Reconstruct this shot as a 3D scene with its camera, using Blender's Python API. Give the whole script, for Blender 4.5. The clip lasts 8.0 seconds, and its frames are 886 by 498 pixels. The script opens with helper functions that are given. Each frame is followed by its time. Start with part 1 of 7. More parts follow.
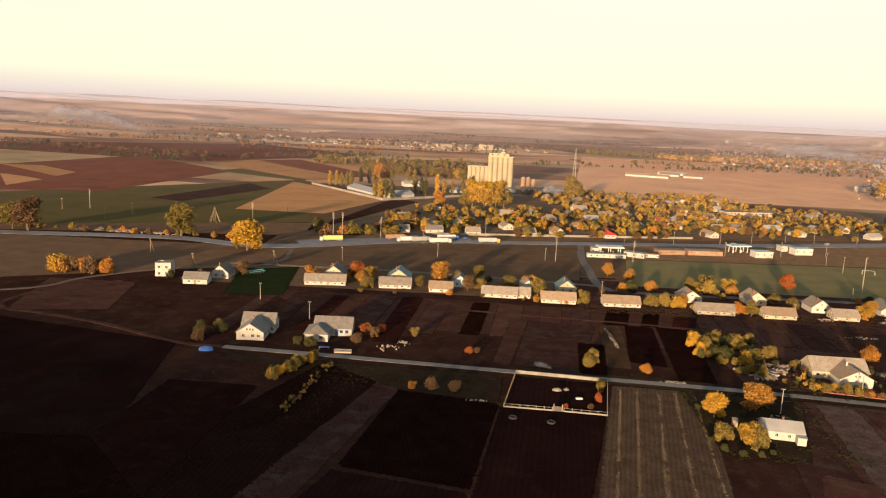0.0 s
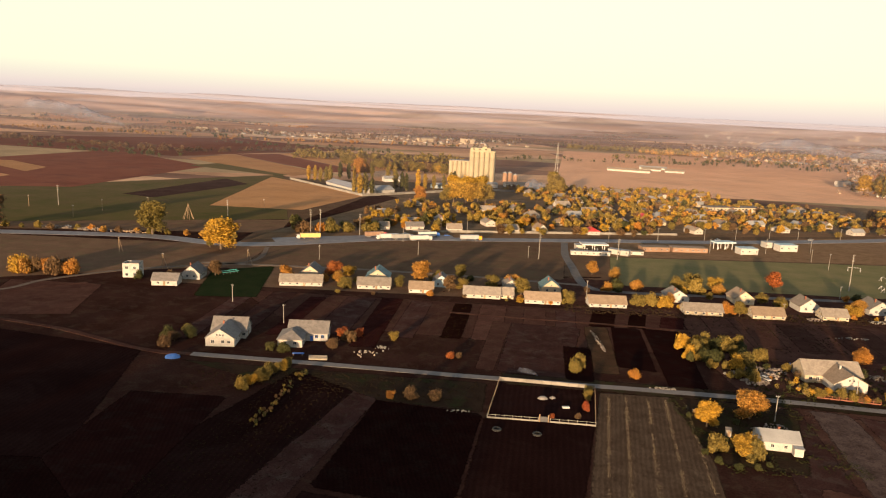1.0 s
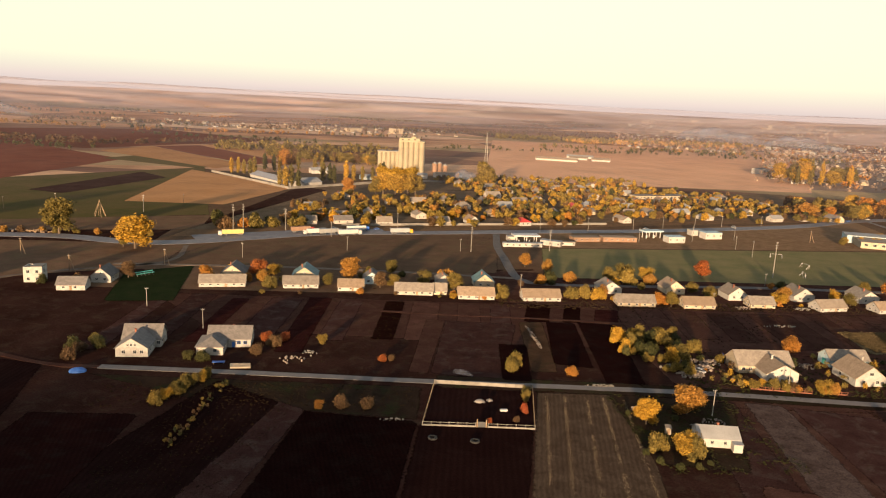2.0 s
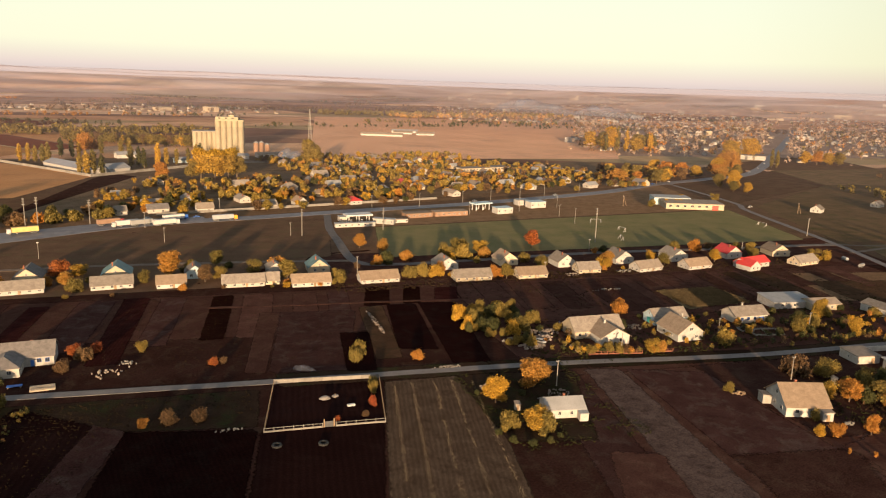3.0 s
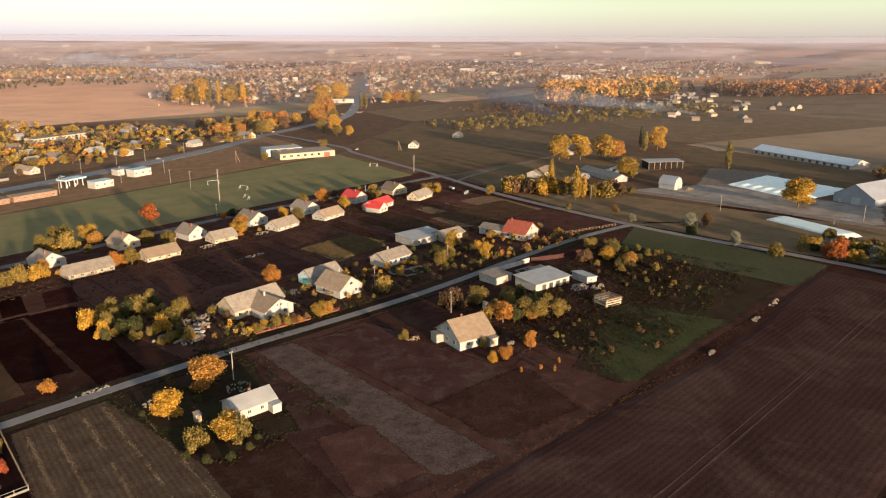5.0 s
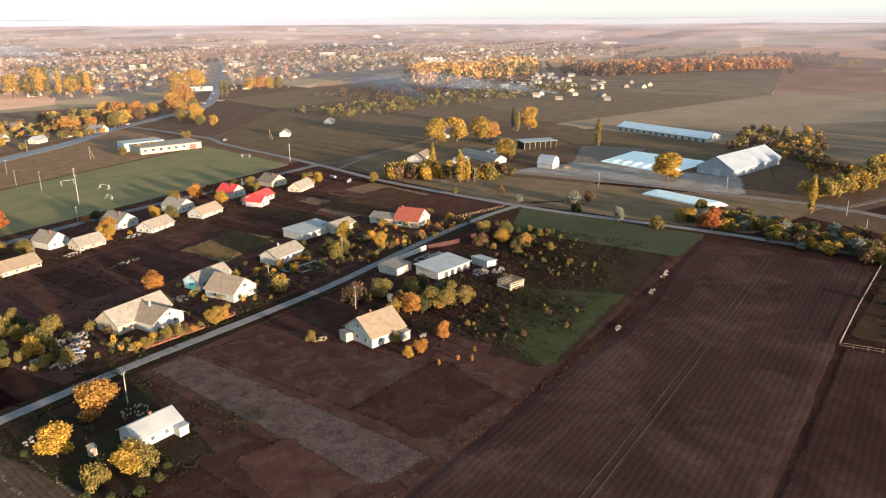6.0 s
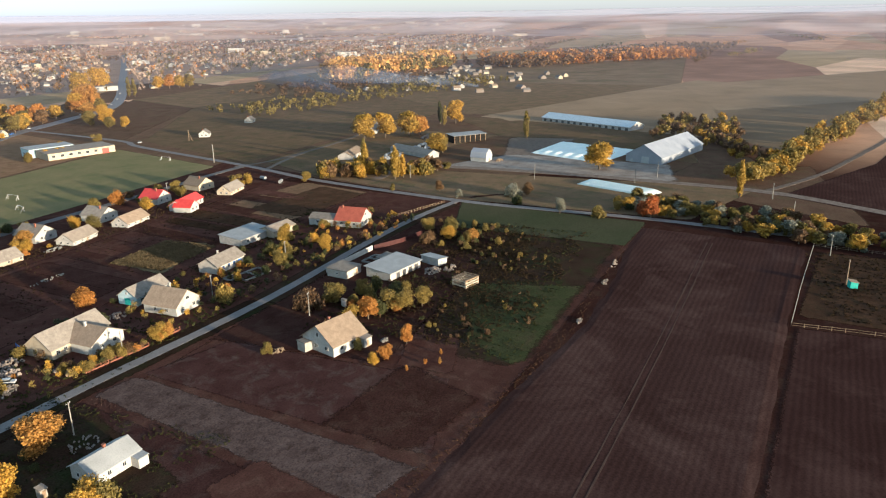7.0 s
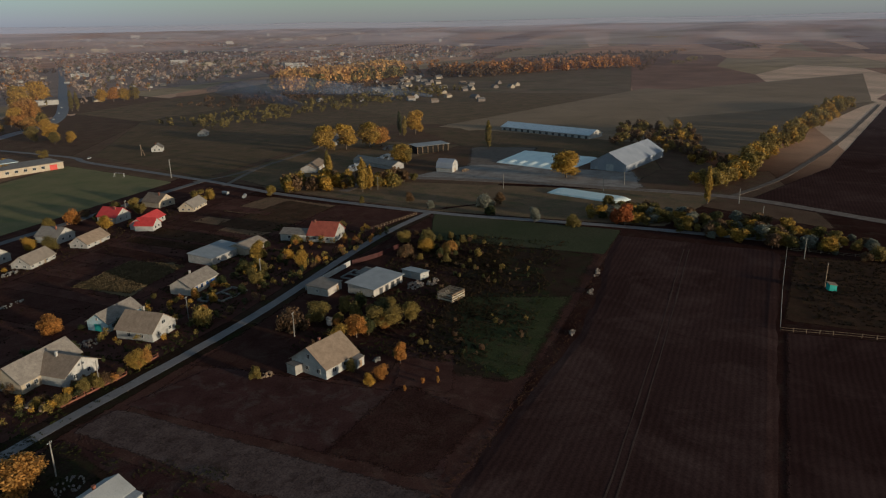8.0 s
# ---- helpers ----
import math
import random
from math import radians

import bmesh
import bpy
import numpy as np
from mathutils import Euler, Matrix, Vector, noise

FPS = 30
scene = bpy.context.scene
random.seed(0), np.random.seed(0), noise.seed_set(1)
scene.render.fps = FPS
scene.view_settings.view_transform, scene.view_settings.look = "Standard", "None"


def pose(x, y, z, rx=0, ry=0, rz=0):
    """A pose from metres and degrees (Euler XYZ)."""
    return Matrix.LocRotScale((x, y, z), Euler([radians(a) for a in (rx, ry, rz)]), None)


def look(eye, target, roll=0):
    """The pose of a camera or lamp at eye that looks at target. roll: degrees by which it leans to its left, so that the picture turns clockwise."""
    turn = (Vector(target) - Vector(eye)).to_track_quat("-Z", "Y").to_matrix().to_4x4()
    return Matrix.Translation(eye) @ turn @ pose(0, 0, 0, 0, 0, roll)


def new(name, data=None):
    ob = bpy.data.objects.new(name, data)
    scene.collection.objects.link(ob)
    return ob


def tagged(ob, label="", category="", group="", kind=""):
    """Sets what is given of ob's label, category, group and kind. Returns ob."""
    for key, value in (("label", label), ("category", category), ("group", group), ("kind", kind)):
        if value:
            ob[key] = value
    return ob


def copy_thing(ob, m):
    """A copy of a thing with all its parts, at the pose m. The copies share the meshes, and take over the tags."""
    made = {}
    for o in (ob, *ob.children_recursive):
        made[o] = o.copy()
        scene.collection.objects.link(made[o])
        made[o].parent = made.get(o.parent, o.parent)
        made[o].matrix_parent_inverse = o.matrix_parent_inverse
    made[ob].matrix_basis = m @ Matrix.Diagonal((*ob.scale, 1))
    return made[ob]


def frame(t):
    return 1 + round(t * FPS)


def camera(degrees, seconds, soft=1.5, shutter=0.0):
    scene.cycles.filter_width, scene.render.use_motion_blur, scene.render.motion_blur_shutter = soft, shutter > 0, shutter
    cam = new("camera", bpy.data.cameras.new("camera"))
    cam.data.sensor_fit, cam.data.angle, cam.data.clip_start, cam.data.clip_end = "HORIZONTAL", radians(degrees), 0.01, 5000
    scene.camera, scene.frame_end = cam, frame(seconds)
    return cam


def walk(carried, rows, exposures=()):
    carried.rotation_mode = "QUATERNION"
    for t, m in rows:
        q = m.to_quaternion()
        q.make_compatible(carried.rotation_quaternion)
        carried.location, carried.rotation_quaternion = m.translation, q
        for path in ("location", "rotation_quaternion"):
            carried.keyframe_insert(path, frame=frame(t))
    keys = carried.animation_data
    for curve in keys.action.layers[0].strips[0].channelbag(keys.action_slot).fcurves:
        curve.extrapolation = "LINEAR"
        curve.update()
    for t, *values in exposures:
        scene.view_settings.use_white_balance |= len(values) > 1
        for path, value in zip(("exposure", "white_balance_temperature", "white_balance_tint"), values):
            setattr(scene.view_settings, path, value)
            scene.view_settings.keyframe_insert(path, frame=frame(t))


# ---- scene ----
cam = camera(63.5, 8.0, soft=1.15)
PATH = [
    (0, (-0.12, -55.106, 87.822), (-0.162, -53.139, 87.462), 2.6),
    (0.5, (0.005, -48.858, 87.95), (-0.008, -46.89, 87.591), 2.6),
    (1, (0.138, -42.657, 88.087), (0.148, -40.692, 87.713), 2.7),
    (1.2, (0.204, -40.22, 88.125), (0.228, -38.256, 87.746), 2.7),
    (2.3, (0.706, -27.057, 88.555), (1.042, -25.127, 88.152), 2.5),
    (2.5, (0.794, -24.625, 88.585), (1.235, -22.718, 88.173), 2.3),
    (3, (0.937, -18.466, 88.645), (1.599, -16.631, 88.204), 1.9),
    (3.5, (1.003, -12.173, 88.691), (1.888, -10.443, 88.215), 1.3),
    (4, (0.951, -5.681, 88.698), (2.069, -4.103, 88.19), 0.9),
    (4.5, (0.788, 1.083, 88.69), (2.111, 2.486, 88.159), 0.6),
    (5, (0.792, 7.985, 88.663), (2.3, 9.176, 88.109), 0.2),
    (5.2, (0.85, 10.716, 88.655), (2.415, 11.826, 88.09), 0.1),
    (6.5, (1.758, 28.204, 88.568), (3.499, 28.979, 87.961), -0.5),
    (7, (2.328, 34.834, 88.547), (4.11, 35.504, 87.933), -0.8),
    (7.5, (3.003, 41.444, 88.53), (4.815, 42.029, 87.919), -0.9),
    (8, (3.657, 48.08, 88.515), (5.491, 48.617, 87.924), -1.0),
]
EXPOSURES = [(0.0, 1.28, 6750, 12), (3.0, 1.2, 6650, 12), (4.0, 1.15, 6450, 12), (4.5, 1.27, 6200, 11), (5.2, 1.53, 5850, 8), (6.3, 2.0, 5100, 1), (7.0, 1.68, 4950, 0), (7.5, 0.97, 4950, 0), (8.0, 0.0, 4950, 0)]
walk(cam, [(t, look(eye, target, roll)) for t, eye, target, roll in PATH], EXPOSURES)

# ---- daylight: a very low evening sun behind the flight ----
SUN_AZ, SUN_EL = 198.5, 5.2
world = bpy.data.worlds.new("evening_sky")
scene.world = world
world.use_nodes = True
wn = world.node_tree.nodes
sky = wn.new("ShaderNodeTexSky")
sky.sky_type = "NISHITA"
sky.sun_disc = False
sky.sun_elevation = radians(SUN_EL)
sky.sun_rotation = radians(SUN_AZ)
sky.air_density, sky.dust_density, sky.ozone_density = 1.0, 0.6, 1.0
wn["Background"].inputs["Strength"].default_value = 1.0
wl = world.node_tree.links
# a low band of evening haze all round the horizon
way = wn.new("ShaderNodeTexCoord")
parts = wn.new("ShaderNodeSeparateXYZ")
wl.new(way.outputs["Generated"], parts.inputs["Vector"])
band = wn.new("ShaderNodeValToRGB")
band.color_ramp.elements[0].position, band.color_ramp.elements[0].color = 0.0, (0.92, 0.92, 0.92, 1)
band.color_ramp.elements[1].position, band.color_ramp.elements[1].color = 0.42, (0.0, 0.0, 0.0, 1)
for at, v in ((0.17, 0.88), (0.26, 0.35)):
    e = band.color_ramp.elements.new(at)
    e.color = (v, v, v, 1)
tone = wn.new("ShaderNodeValToRGB")
tone.color_ramp.elements[0].position, tone.color_ramp.elements[0].color = 0.0, (0.262, 0.244, 0.262, 1)
tone.color_ramp.elements[1].position, tone.color_ramp.elements[1].color = 0.042, (0.385, 0.415, 0.335, 1)
e = tone.color_ramp.elements.new(0.016)
e.color = (0.335, 0.308, 0.305, 1)
gain = wn.new("ShaderNodeMix")
gain.data_type = "RGBA"
gain.blend_type = "MULTIPLY"
gain.inputs["Factor"].default_value = 1.0
gain.inputs["B"].default_value = (0.185, 0.147, 0.130, 1)
haze = wn.new("ShaderNodeMix")
haze.data_type = "RGBA"
wl.new(parts.outputs["Z"], band.inputs["Fac"])
wl.new(parts.outputs["Z"], tone.inputs["Fac"])
wl.new(sky.outputs["Color"], gain.inputs["A"])
wl.new(band.outputs["Color"], haze.inputs["Factor"])
wl.new(gain.outputs["Result"], haze.inputs["A"])
# the eastern sky, away from the sunset, is duller
side = wn.new("ShaderNodeMapRange")
side.interpolation_type = "SMOOTHSTEP"
side.inputs["From Min"].default_value, side.inputs["From Max"].default_value = 0.62, 0.95
side.inputs["To Min"].default_value, side.inputs["To Max"].default_value = 1.0, 0.0
wl.new(parts.outputs["X"], side.inputs["Value"])
east = wn.new("ShaderNodeMix")
east.data_type = "RGBA"
east.inputs["A"].default_value = (0.80, 0.77, 0.65, 1)
east.inputs["B"].default_value = (1, 1, 1, 1)
wl.new(side.outputs["Result"], east.inputs["Factor"])
dull = wn.new("ShaderNodeMix")
dull.data_type = "RGBA"
dull.blend_type = "MULTIPLY"
dull.inputs["Factor"].default_value = 1.0
wl.new(tone.outputs["Color"], dull.inputs["A"])
wl.new(east.outputs["Result"], dull.inputs["B"])
wl.new(dull.outputs["Result"], haze.inputs["B"])
wl.new(haze.outputs["Result"], wn["Background"].inputs["Color"])
sun_data = bpy.data.lights.new("sun", "SUN")
sun_data.energy, sun_data.angle, sun_data.color = 4.8, radians(2.2), (1.0, 0.68, 0.39)
sun = new("sun", sun_data)
sun_way = Vector((-math.sin(radians(SUN_AZ)) * math.cos(radians(SUN_EL)), -math.cos(radians(SUN_AZ)) * math.cos(radians(SUN_EL)), -math.sin(radians(SUN_EL))))
sun.matrix_world = look(-sun_way * 400, (0, 0, 0))

# ---- materials ----
MATS = {}


def material(name, c1, c2, size=3.0, fine=0.25, rough=0.9, bump=0.15, metal=0.0, vary=0.12, rows=None, spec=0.3, patch=None):
    """A surface of two colours mixed by broad and fine noise (sizes in metres), with relief, and rows=(degrees, spacing, depth) for furrows or ribs."""
    m = bpy.data.materials.new(name)
    m.use_nodes = True
    n, k = m.node_tree.nodes, m.node_tree.links
    bsdf = n["Principled BSDF"]
    bsdf.inputs["Roughness"].default_value = rough
    bsdf.inputs["Metallic"].default_value = metal
    bsdf.inputs["Specular IOR Level"].default_value = spec
    geo = n.new("ShaderNodeNewGeometry")
    big = n.new("ShaderNodeTexNoise")
    big.inputs["Scale"].default_value = 1.0 / size
    big.inputs["Detail"].default_value = 6
    big.inputs["Roughness"].default_value = 0.62
    small = n.new("ShaderNodeTexNoise")
    small.inputs["Scale"].default_value = 1.0 / fine
    small.inputs["Detail"].default_value = 4
    k.new(geo.outputs["Position"], big.inputs["Vector"])
    k.new(geo.outputs["Position"], small.inputs["Vector"])
    ramp = n.new("ShaderNodeMapRange")
    ramp.inputs["From Min"].default_value, ramp.inputs["From Max"].default_value = 0.32, 0.68
    k.new(big.outputs["Fac"], ramp.inputs["Value"])
    mix = n.new("ShaderNodeMix")
    mix.data_type = "RGBA"
    mix.inputs["A"].default_value, mix.inputs["B"].default_value = (*c1, 1), (*c2, 1)
    k.new(ramp.outputs["Result"], mix.inputs["Factor"])
    mixed = mix.outputs["Result"]
    if patch:
        spot = n.new("ShaderNodeTexNoise")
        spot.inputs["Scale"].default_value = 1.0 / patch[1]
        spot.inputs["Detail"].default_value = 9
        spot.inputs["Roughness"].default_value = 0.7
        spot.inputs["Distortion"].default_value = 0.6
        k.new(geo.outputs["Position"], spot.inputs["Vector"])
        cut = n.new("ShaderNodeMapRange")
        cut.inputs["From Min"].default_value, cut.inputs["From Max"].default_value = 0.50, 0.66
        cut.inputs["To Max"].default_value = patch[2]
        k.new(spot.outputs["Fac"], cut.inputs["Value"])
        over = n.new("ShaderNodeMix")
        over.data_type = "RGBA"
        over.inputs["B"].default_value = (*patch[0], 1)
        k.new(cut.outputs["Result"], over.inputs["Factor"])
        k.new(mixed, over.inputs["A"])
        mixed = over.outputs["Result"]
    info = n.new("ShaderNodeObjectInfo")
    add = n.new("ShaderNodeMath")
    add.operation = "ADD"
    grain = n.new("ShaderNodeMapRange")
    grain.inputs["From Min"].default_value, grain.inputs["From Max"].default_value = 0.32, 0.68
    grain.inputs["To Min"].default_value, grain.inputs["To Max"].default_value = 0.1, 1.1
    k.new(small.outputs["Fac"], grain.inputs["Value"])
    k.new(grain.outputs["Result"], add.inputs[0])
    k.new(info.outputs["Random"], add.inputs[1])
    val = n.new("ShaderNodeMapRange")
    val.inputs["From Min"].default_value, val.inputs["From Max"].default_value = 0.3, 1.7
    val.inputs["To Min"].default_value, val.inputs["To Max"].default_value = 1 - 2 * vary, 1 + 2 * vary
    k.new(add.outputs[0], val.inputs["Value"])
    hsv = n.new("ShaderNodeHueSaturation")
    k.new(mixed, hsv.inputs["Color"])
    k.new(val.outputs["Result"], hsv.inputs["Value"])
    colour, height = hsv.outputs["Color"], small.outputs["Fac"]
    if rows:
        turn = n.new("ShaderNodeMapping")
        turn.inputs["Rotation"].default_value[2] = radians(-rows[0])
        k.new(geo.outputs["Position"], turn.inputs["Vector"])
        wave = n.new("ShaderNodeTexWave")
        wave.bands_direction = "Y"
        wave.inputs["Scale"].default_value = 0.314 / rows[1]
        wave.inputs["Distortion"].default_value = 2.2
        wave.inputs["Detail"].default_value = 3
        wave.inputs["Detail Scale"].default_value = 0.6
        k.new(turn.outputs["Vector"], wave.inputs["Vector"])
        join = n.new("ShaderNodeMath")
        join.operation = "MULTIPLY_ADD"
        join.inputs[1].default_value = rows[2]
        k.new(wave.outputs["Fac"], join.inputs[0])
        k.new(small.outputs["Fac"], join.inputs[2])
        height = join.outputs[0]
        # furrow shade put into the colour too: troughs darker, crests lighter
        ridge = n.new("ShaderNodeMapRange")
        ridge.inputs["To Min"].default_value, ridge.inputs["To Max"].default_value = 0.88, 1.10
        k.new(wave.outputs["Fac"], ridge.inputs["Value"])
        lines = n.new("ShaderNodeHueSaturation")
        k.new(colour, lines.inputs["Color"])
        k.new(ridge.outputs["Result"], lines.inputs["Value"])
        colour = lines.outputs["Color"]
    if bump:
        b = n.new("ShaderNodeBump")
        b.inputs["Strength"].default_value = min(1.0, bump * 2)
        b.inputs["Distance"].default_value = bump
        k.new(height, b.inputs["Height"])
        k.new(b.outputs["Normal"], bsdf.inputs["Normal"])
    k.new(colour, bsdf.inputs["Base Color"])
    if spec == 0.0:
        # the border of a plot frays into the land beside it
        rim = n.new("ShaderNodeAttribute")
        rim.attribute_name = "rim"
        fray = n.new("ShaderNodeTexNoise")
        fray.inputs["Scale"].default_value = 0.9
        fray.inputs["Detail"].default_value = 5
        fray.inputs["Roughness"].default_value = 0.7
        k.new(geo.outputs["Position"], fray.inputs["Vector"])
        less = n.new("ShaderNodeMath")
        less.operation = "SUBTRACT"
        k.new(rim.outputs["Fac"], less.inputs[0])
        k.new(fray.outputs["Fac"], less.inputs[1])
        thin = n.new("ShaderNodeMapRange")
        thin.inputs["From Min"].default_value, thin.inputs["From Max"].default_value = -0.06, 0.14
        k.new(less.outputs[0], thin.inputs["Value"])
        clear = n.new("ShaderNodeBsdfTransparent")
        blend = n.new("ShaderNodeMixShader")
        k.new(thin.outputs["Result"], blend.inputs["Fac"])
        k.new(bsdf.outputs[0], blend.inputs[1])
        k.new(clear.outputs[0], blend.inputs[2])
        k.new(blend.outputs[0], n["Material Output"].inputs["Surface"])
    MATS[name] = m
    return m


def leaf_material(name, c1, c2):
    """Leaves: colour varied by tree and by clump, a little light passes through."""
    m = bpy.data.materials.new(name)
    m.use_nodes = True
    n, k = m.node_tree.nodes, m.node_tree.links
    bsdf = n["Principled BSDF"]
    bsdf.inputs["Roughness"].default_value = 0.65
    bsdf.inputs["Specular IOR Level"].default_value = 0.2
    info, geo = n.new("ShaderNodeObjectInfo"), n.new("ShaderNodeNewGeometry")
    big = n.new("ShaderNodeTexNoise")
    big.inputs["Scale"].default_value = 0.45
    big.inputs["Detail"].default_value = 3
    k.new(geo.outputs["Position"], big.inputs["Vector"])
    add = n.new("ShaderNodeMath")
    add.operation = "ADD"
    k.new(big.outputs["Fac"], add.inputs[0])
    k.new(info.outputs["Random"], add.inputs[1])
    rng = n.new("ShaderNodeMapRange")
    rng.inputs["From Min"].default_value, rng.inputs["From Max"].default_value = 0.4, 1.5
    k.new(add.outputs[0], rng.inputs["Value"])
    mix = n.new("ShaderNodeMix")
    mix.data_type = "RGBA"
    mix.inputs["A"].default_value, mix.inputs["B"].default_value = (*c1, 1), (*c2, 1)
    k.new(rng.outputs["Result"], mix.inputs["Factor"])
    hsv = n.new("ShaderNodeHueSaturation")
    val = n.new("ShaderNodeMapRange")
    val.inputs["To Min"].default_value, val.inputs["To Max"].default_value = 0.45, 1.5
    k.new(geo.outputs["Random Per Island"], val.inputs["Value"])
    k.new(val.outputs["Result"], hsv.inputs["Value"])
    k.new(mix.outputs["Result"], hsv.inputs["Color"])
    k.new(hsv.outputs["Color"], bsdf.inputs["Base Color"])
    through_leaf = n.new("ShaderNodeBsdfTranslucent")
    k.new(hsv.outputs["Color"], through_leaf.inputs["Color"])
    blend = n.new("ShaderNodeMixShader")
    blend.inputs["Fac"].default_value = 0.25
    k.new(bsdf.outputs[0], blend.inputs[1])
    k.new(through_leaf.outputs[0], blend.inputs[2])
    k.new(blend.outputs[0], n["Material Output"].inputs["Surface"])
    MATS[name] = m
    return m


def glass_material():
    m = bpy.data.materials.new("window_glass")
    m.use_nodes = True
    bsdf = m.node_tree.nodes["Principled BSDF"]
    bsdf.inputs["Base Color"].default_value = (0.03, 0.035, 0.04, 1)
    bsdf.inputs["Roughness"].default_value = 0.08
    bsdf.inputs["Specular IOR Level"].default_value = 0.6
    MATS["glass"] = m


# earth, weedy_ground and soil_dark_plough are darkened in place of near shade
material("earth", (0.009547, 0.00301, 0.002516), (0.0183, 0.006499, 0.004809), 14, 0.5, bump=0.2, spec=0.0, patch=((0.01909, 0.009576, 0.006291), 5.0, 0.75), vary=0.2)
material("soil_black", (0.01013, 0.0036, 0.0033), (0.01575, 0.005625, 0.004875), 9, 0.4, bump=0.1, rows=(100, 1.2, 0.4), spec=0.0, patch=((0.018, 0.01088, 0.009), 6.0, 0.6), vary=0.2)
material("soil_plough", (0.03707, 0.01866, 0.01538), (0.05614, 0.03028, 0.02482), 34, 0.5, bump=0.06, rows=(-7.4, 1.7, 0.5), spec=0.0, patch=((0.07731, 0.04466, 0.03573), 26.0, 0.9), vary=0.14)
# the mix of soil_plough in a darker, slightly redder tone
material("soil_plough_darker", (0.02669, 0.01269, 0.01046), (0.04042, 0.02059, 0.01688), 34, 0.5, bump=0.06, rows=(-7.4, 1.7, 0.5), spec=0.0, patch=((0.05566, 0.03037, 0.0243), 26.0, 0.9), vary=0.14)
material("soil_red", (0.15, 0.05, 0.031), (0.205, 0.076, 0.047), 60, 1.0, bump=0.3, spec=0.0, patch=((0.085, 0.034, 0.024), 60.0, 0.6))
# far meadow soil, lifted paler so that haze sits in its base colour
material("soil_far_hazed", (0.616, 0.345, 0.2042), (0.726, 0.425, 0.2612), 90, 2.0, bump=0.3, spec=0.0, patch=((0.506, 0.3, 0.19), 70.0, 0.7))
material("garden_soil", (0.0274, 0.008099, 0.007265), (0.04848, 0.01545, 0.01323), 6, 0.4, bump=0.2, rows=(80, 1.1, 0.2), spec=0.0, patch=((0.05797, 0.02562, 0.02076), 4.0, 0.7), vary=0.2)
material("dry_grass", (0.0425, 0.02337, 0.01385), (0.0748, 0.0425, 0.02525), 7, 0.35, bump=0.2, spec=0.0, patch=((0.034, 0.0272, 0.0153), 4.0, 0.8), vary=0.2)
material("stubble", (0.44, 0.222, 0.09715), (0.528, 0.2812, 0.1317), 70, 1.2, bump=0.2, spec=0.0, patch=((0.352, 0.1924, 0.09715), 40.0, 0.7))
material("straw", (0.2125, 0.1688, 0.1125), (0.3, 0.2438, 0.1688), 2, 0.2, bump=0.2, spec=0.0)
material("winter_wheat", (0.0828, 0.0779, 0.03), (0.1207, 0.09184, 0.042), 40, 0.8, bump=0.15, spec=0.0, patch=((0.1437, 0.08856, 0.05), 14.0, 0.5))
material("lawn", (0.122, 0.118, 0.056), (0.176, 0.144, 0.072), 16, 0.5, bump=0.12, spec=0.0, patch=((0.170, 0.138, 0.072), 9.0, 0.7), vary=0.2)
material("ash_ground", (0.05609, 0.03694, 0.03065), (0.095, 0.06552, 0.0551), 5, 0.5, bump=0.2, spec=0.0, patch=((0.03428, 0.02161, 0.01722), 2.0, 0.8), vary=0.25)
material("asphalt", (0.1377, 0.1345, 0.1465), (0.2106, 0.2025, 0.2130), 5, 0.1, rough=0.7, bump=0.01, spec=0.25)
material("asphalt_pale", (0.150, 0.137, 0.130), (0.210, 0.192, 0.180), 4, 0.1, rough=0.85, bump=0.02, spec=0.0, patch=((0.115, 0.098, 0.087), 2.0, 0.5))
material("dirt_road", (0.140, 0.108, 0.085), (0.215, 0.172, 0.138), 3, 0.2, bump=0.1, spec=0.0, patch=((0.098, 0.075, 0.057), 2.5, 0.6))
material("concrete", (0.16, 0.1496, 0.1344), (0.228, 0.212, 0.1904), 2.5, 0.15, bump=0.02)
material("concrete_yard", (0.22, 0.185, 0.155), (0.32, 0.28, 0.24), 9, 0.3, bump=0.03, spec=0.0, patch=((0.16, 0.125, 0.10), 12.0, 0.8))
material("whitewash", (0.3168, 0.308, 0.2904), (0.4136, 0.4004, 0.3784), 2.0, 0.2, bump=0.01, vary=0.08, patch=((0.2376, 0.22, 0.1936), 1.2, 0.5))
material("white_brick", (0.31, 0.28, 0.25), (0.41, 0.38, 0.34), 1.5, 0.12, bump=0.02, vary=0.08)
material("cream_wall", (0.34, 0.28, 0.20), (0.44, 0.375, 0.285), 2.0, 0.2, bump=0.01, vary=0.08)
material("grey_wall", (0.26, 0.25, 0.24), (0.38, 0.36, 0.34), 2.0, 0.2, bump=0.02)
material("blue_wall", (0.30, 0.40, 0.44), (0.40, 0.50, 0.54), 2.0, 0.2, bump=0.01)
material("red_brick", (0.17, 0.062, 0.042), (0.25, 0.105, 0.065), 1.0, 0.1, bump=0.02)
material("pink_brick", (0.205, 0.125, 0.085), (0.275, 0.175, 0.12), 3.0, 0.2, bump=0.02)
material("slate", (0.165, 0.142, 0.120), (0.245, 0.215, 0.180), 1.6, 0.12, bump=0.03, vary=0.16, patch=((0.105, 0.094, 0.080), 1.1, 0.5))
material("slate_dark", (0.125, 0.115, 0.110), (0.190, 0.176, 0.166), 1.6, 0.12, bump=0.03, vary=0.14, patch=((0.078, 0.073, 0.068), 1.1, 0.5))
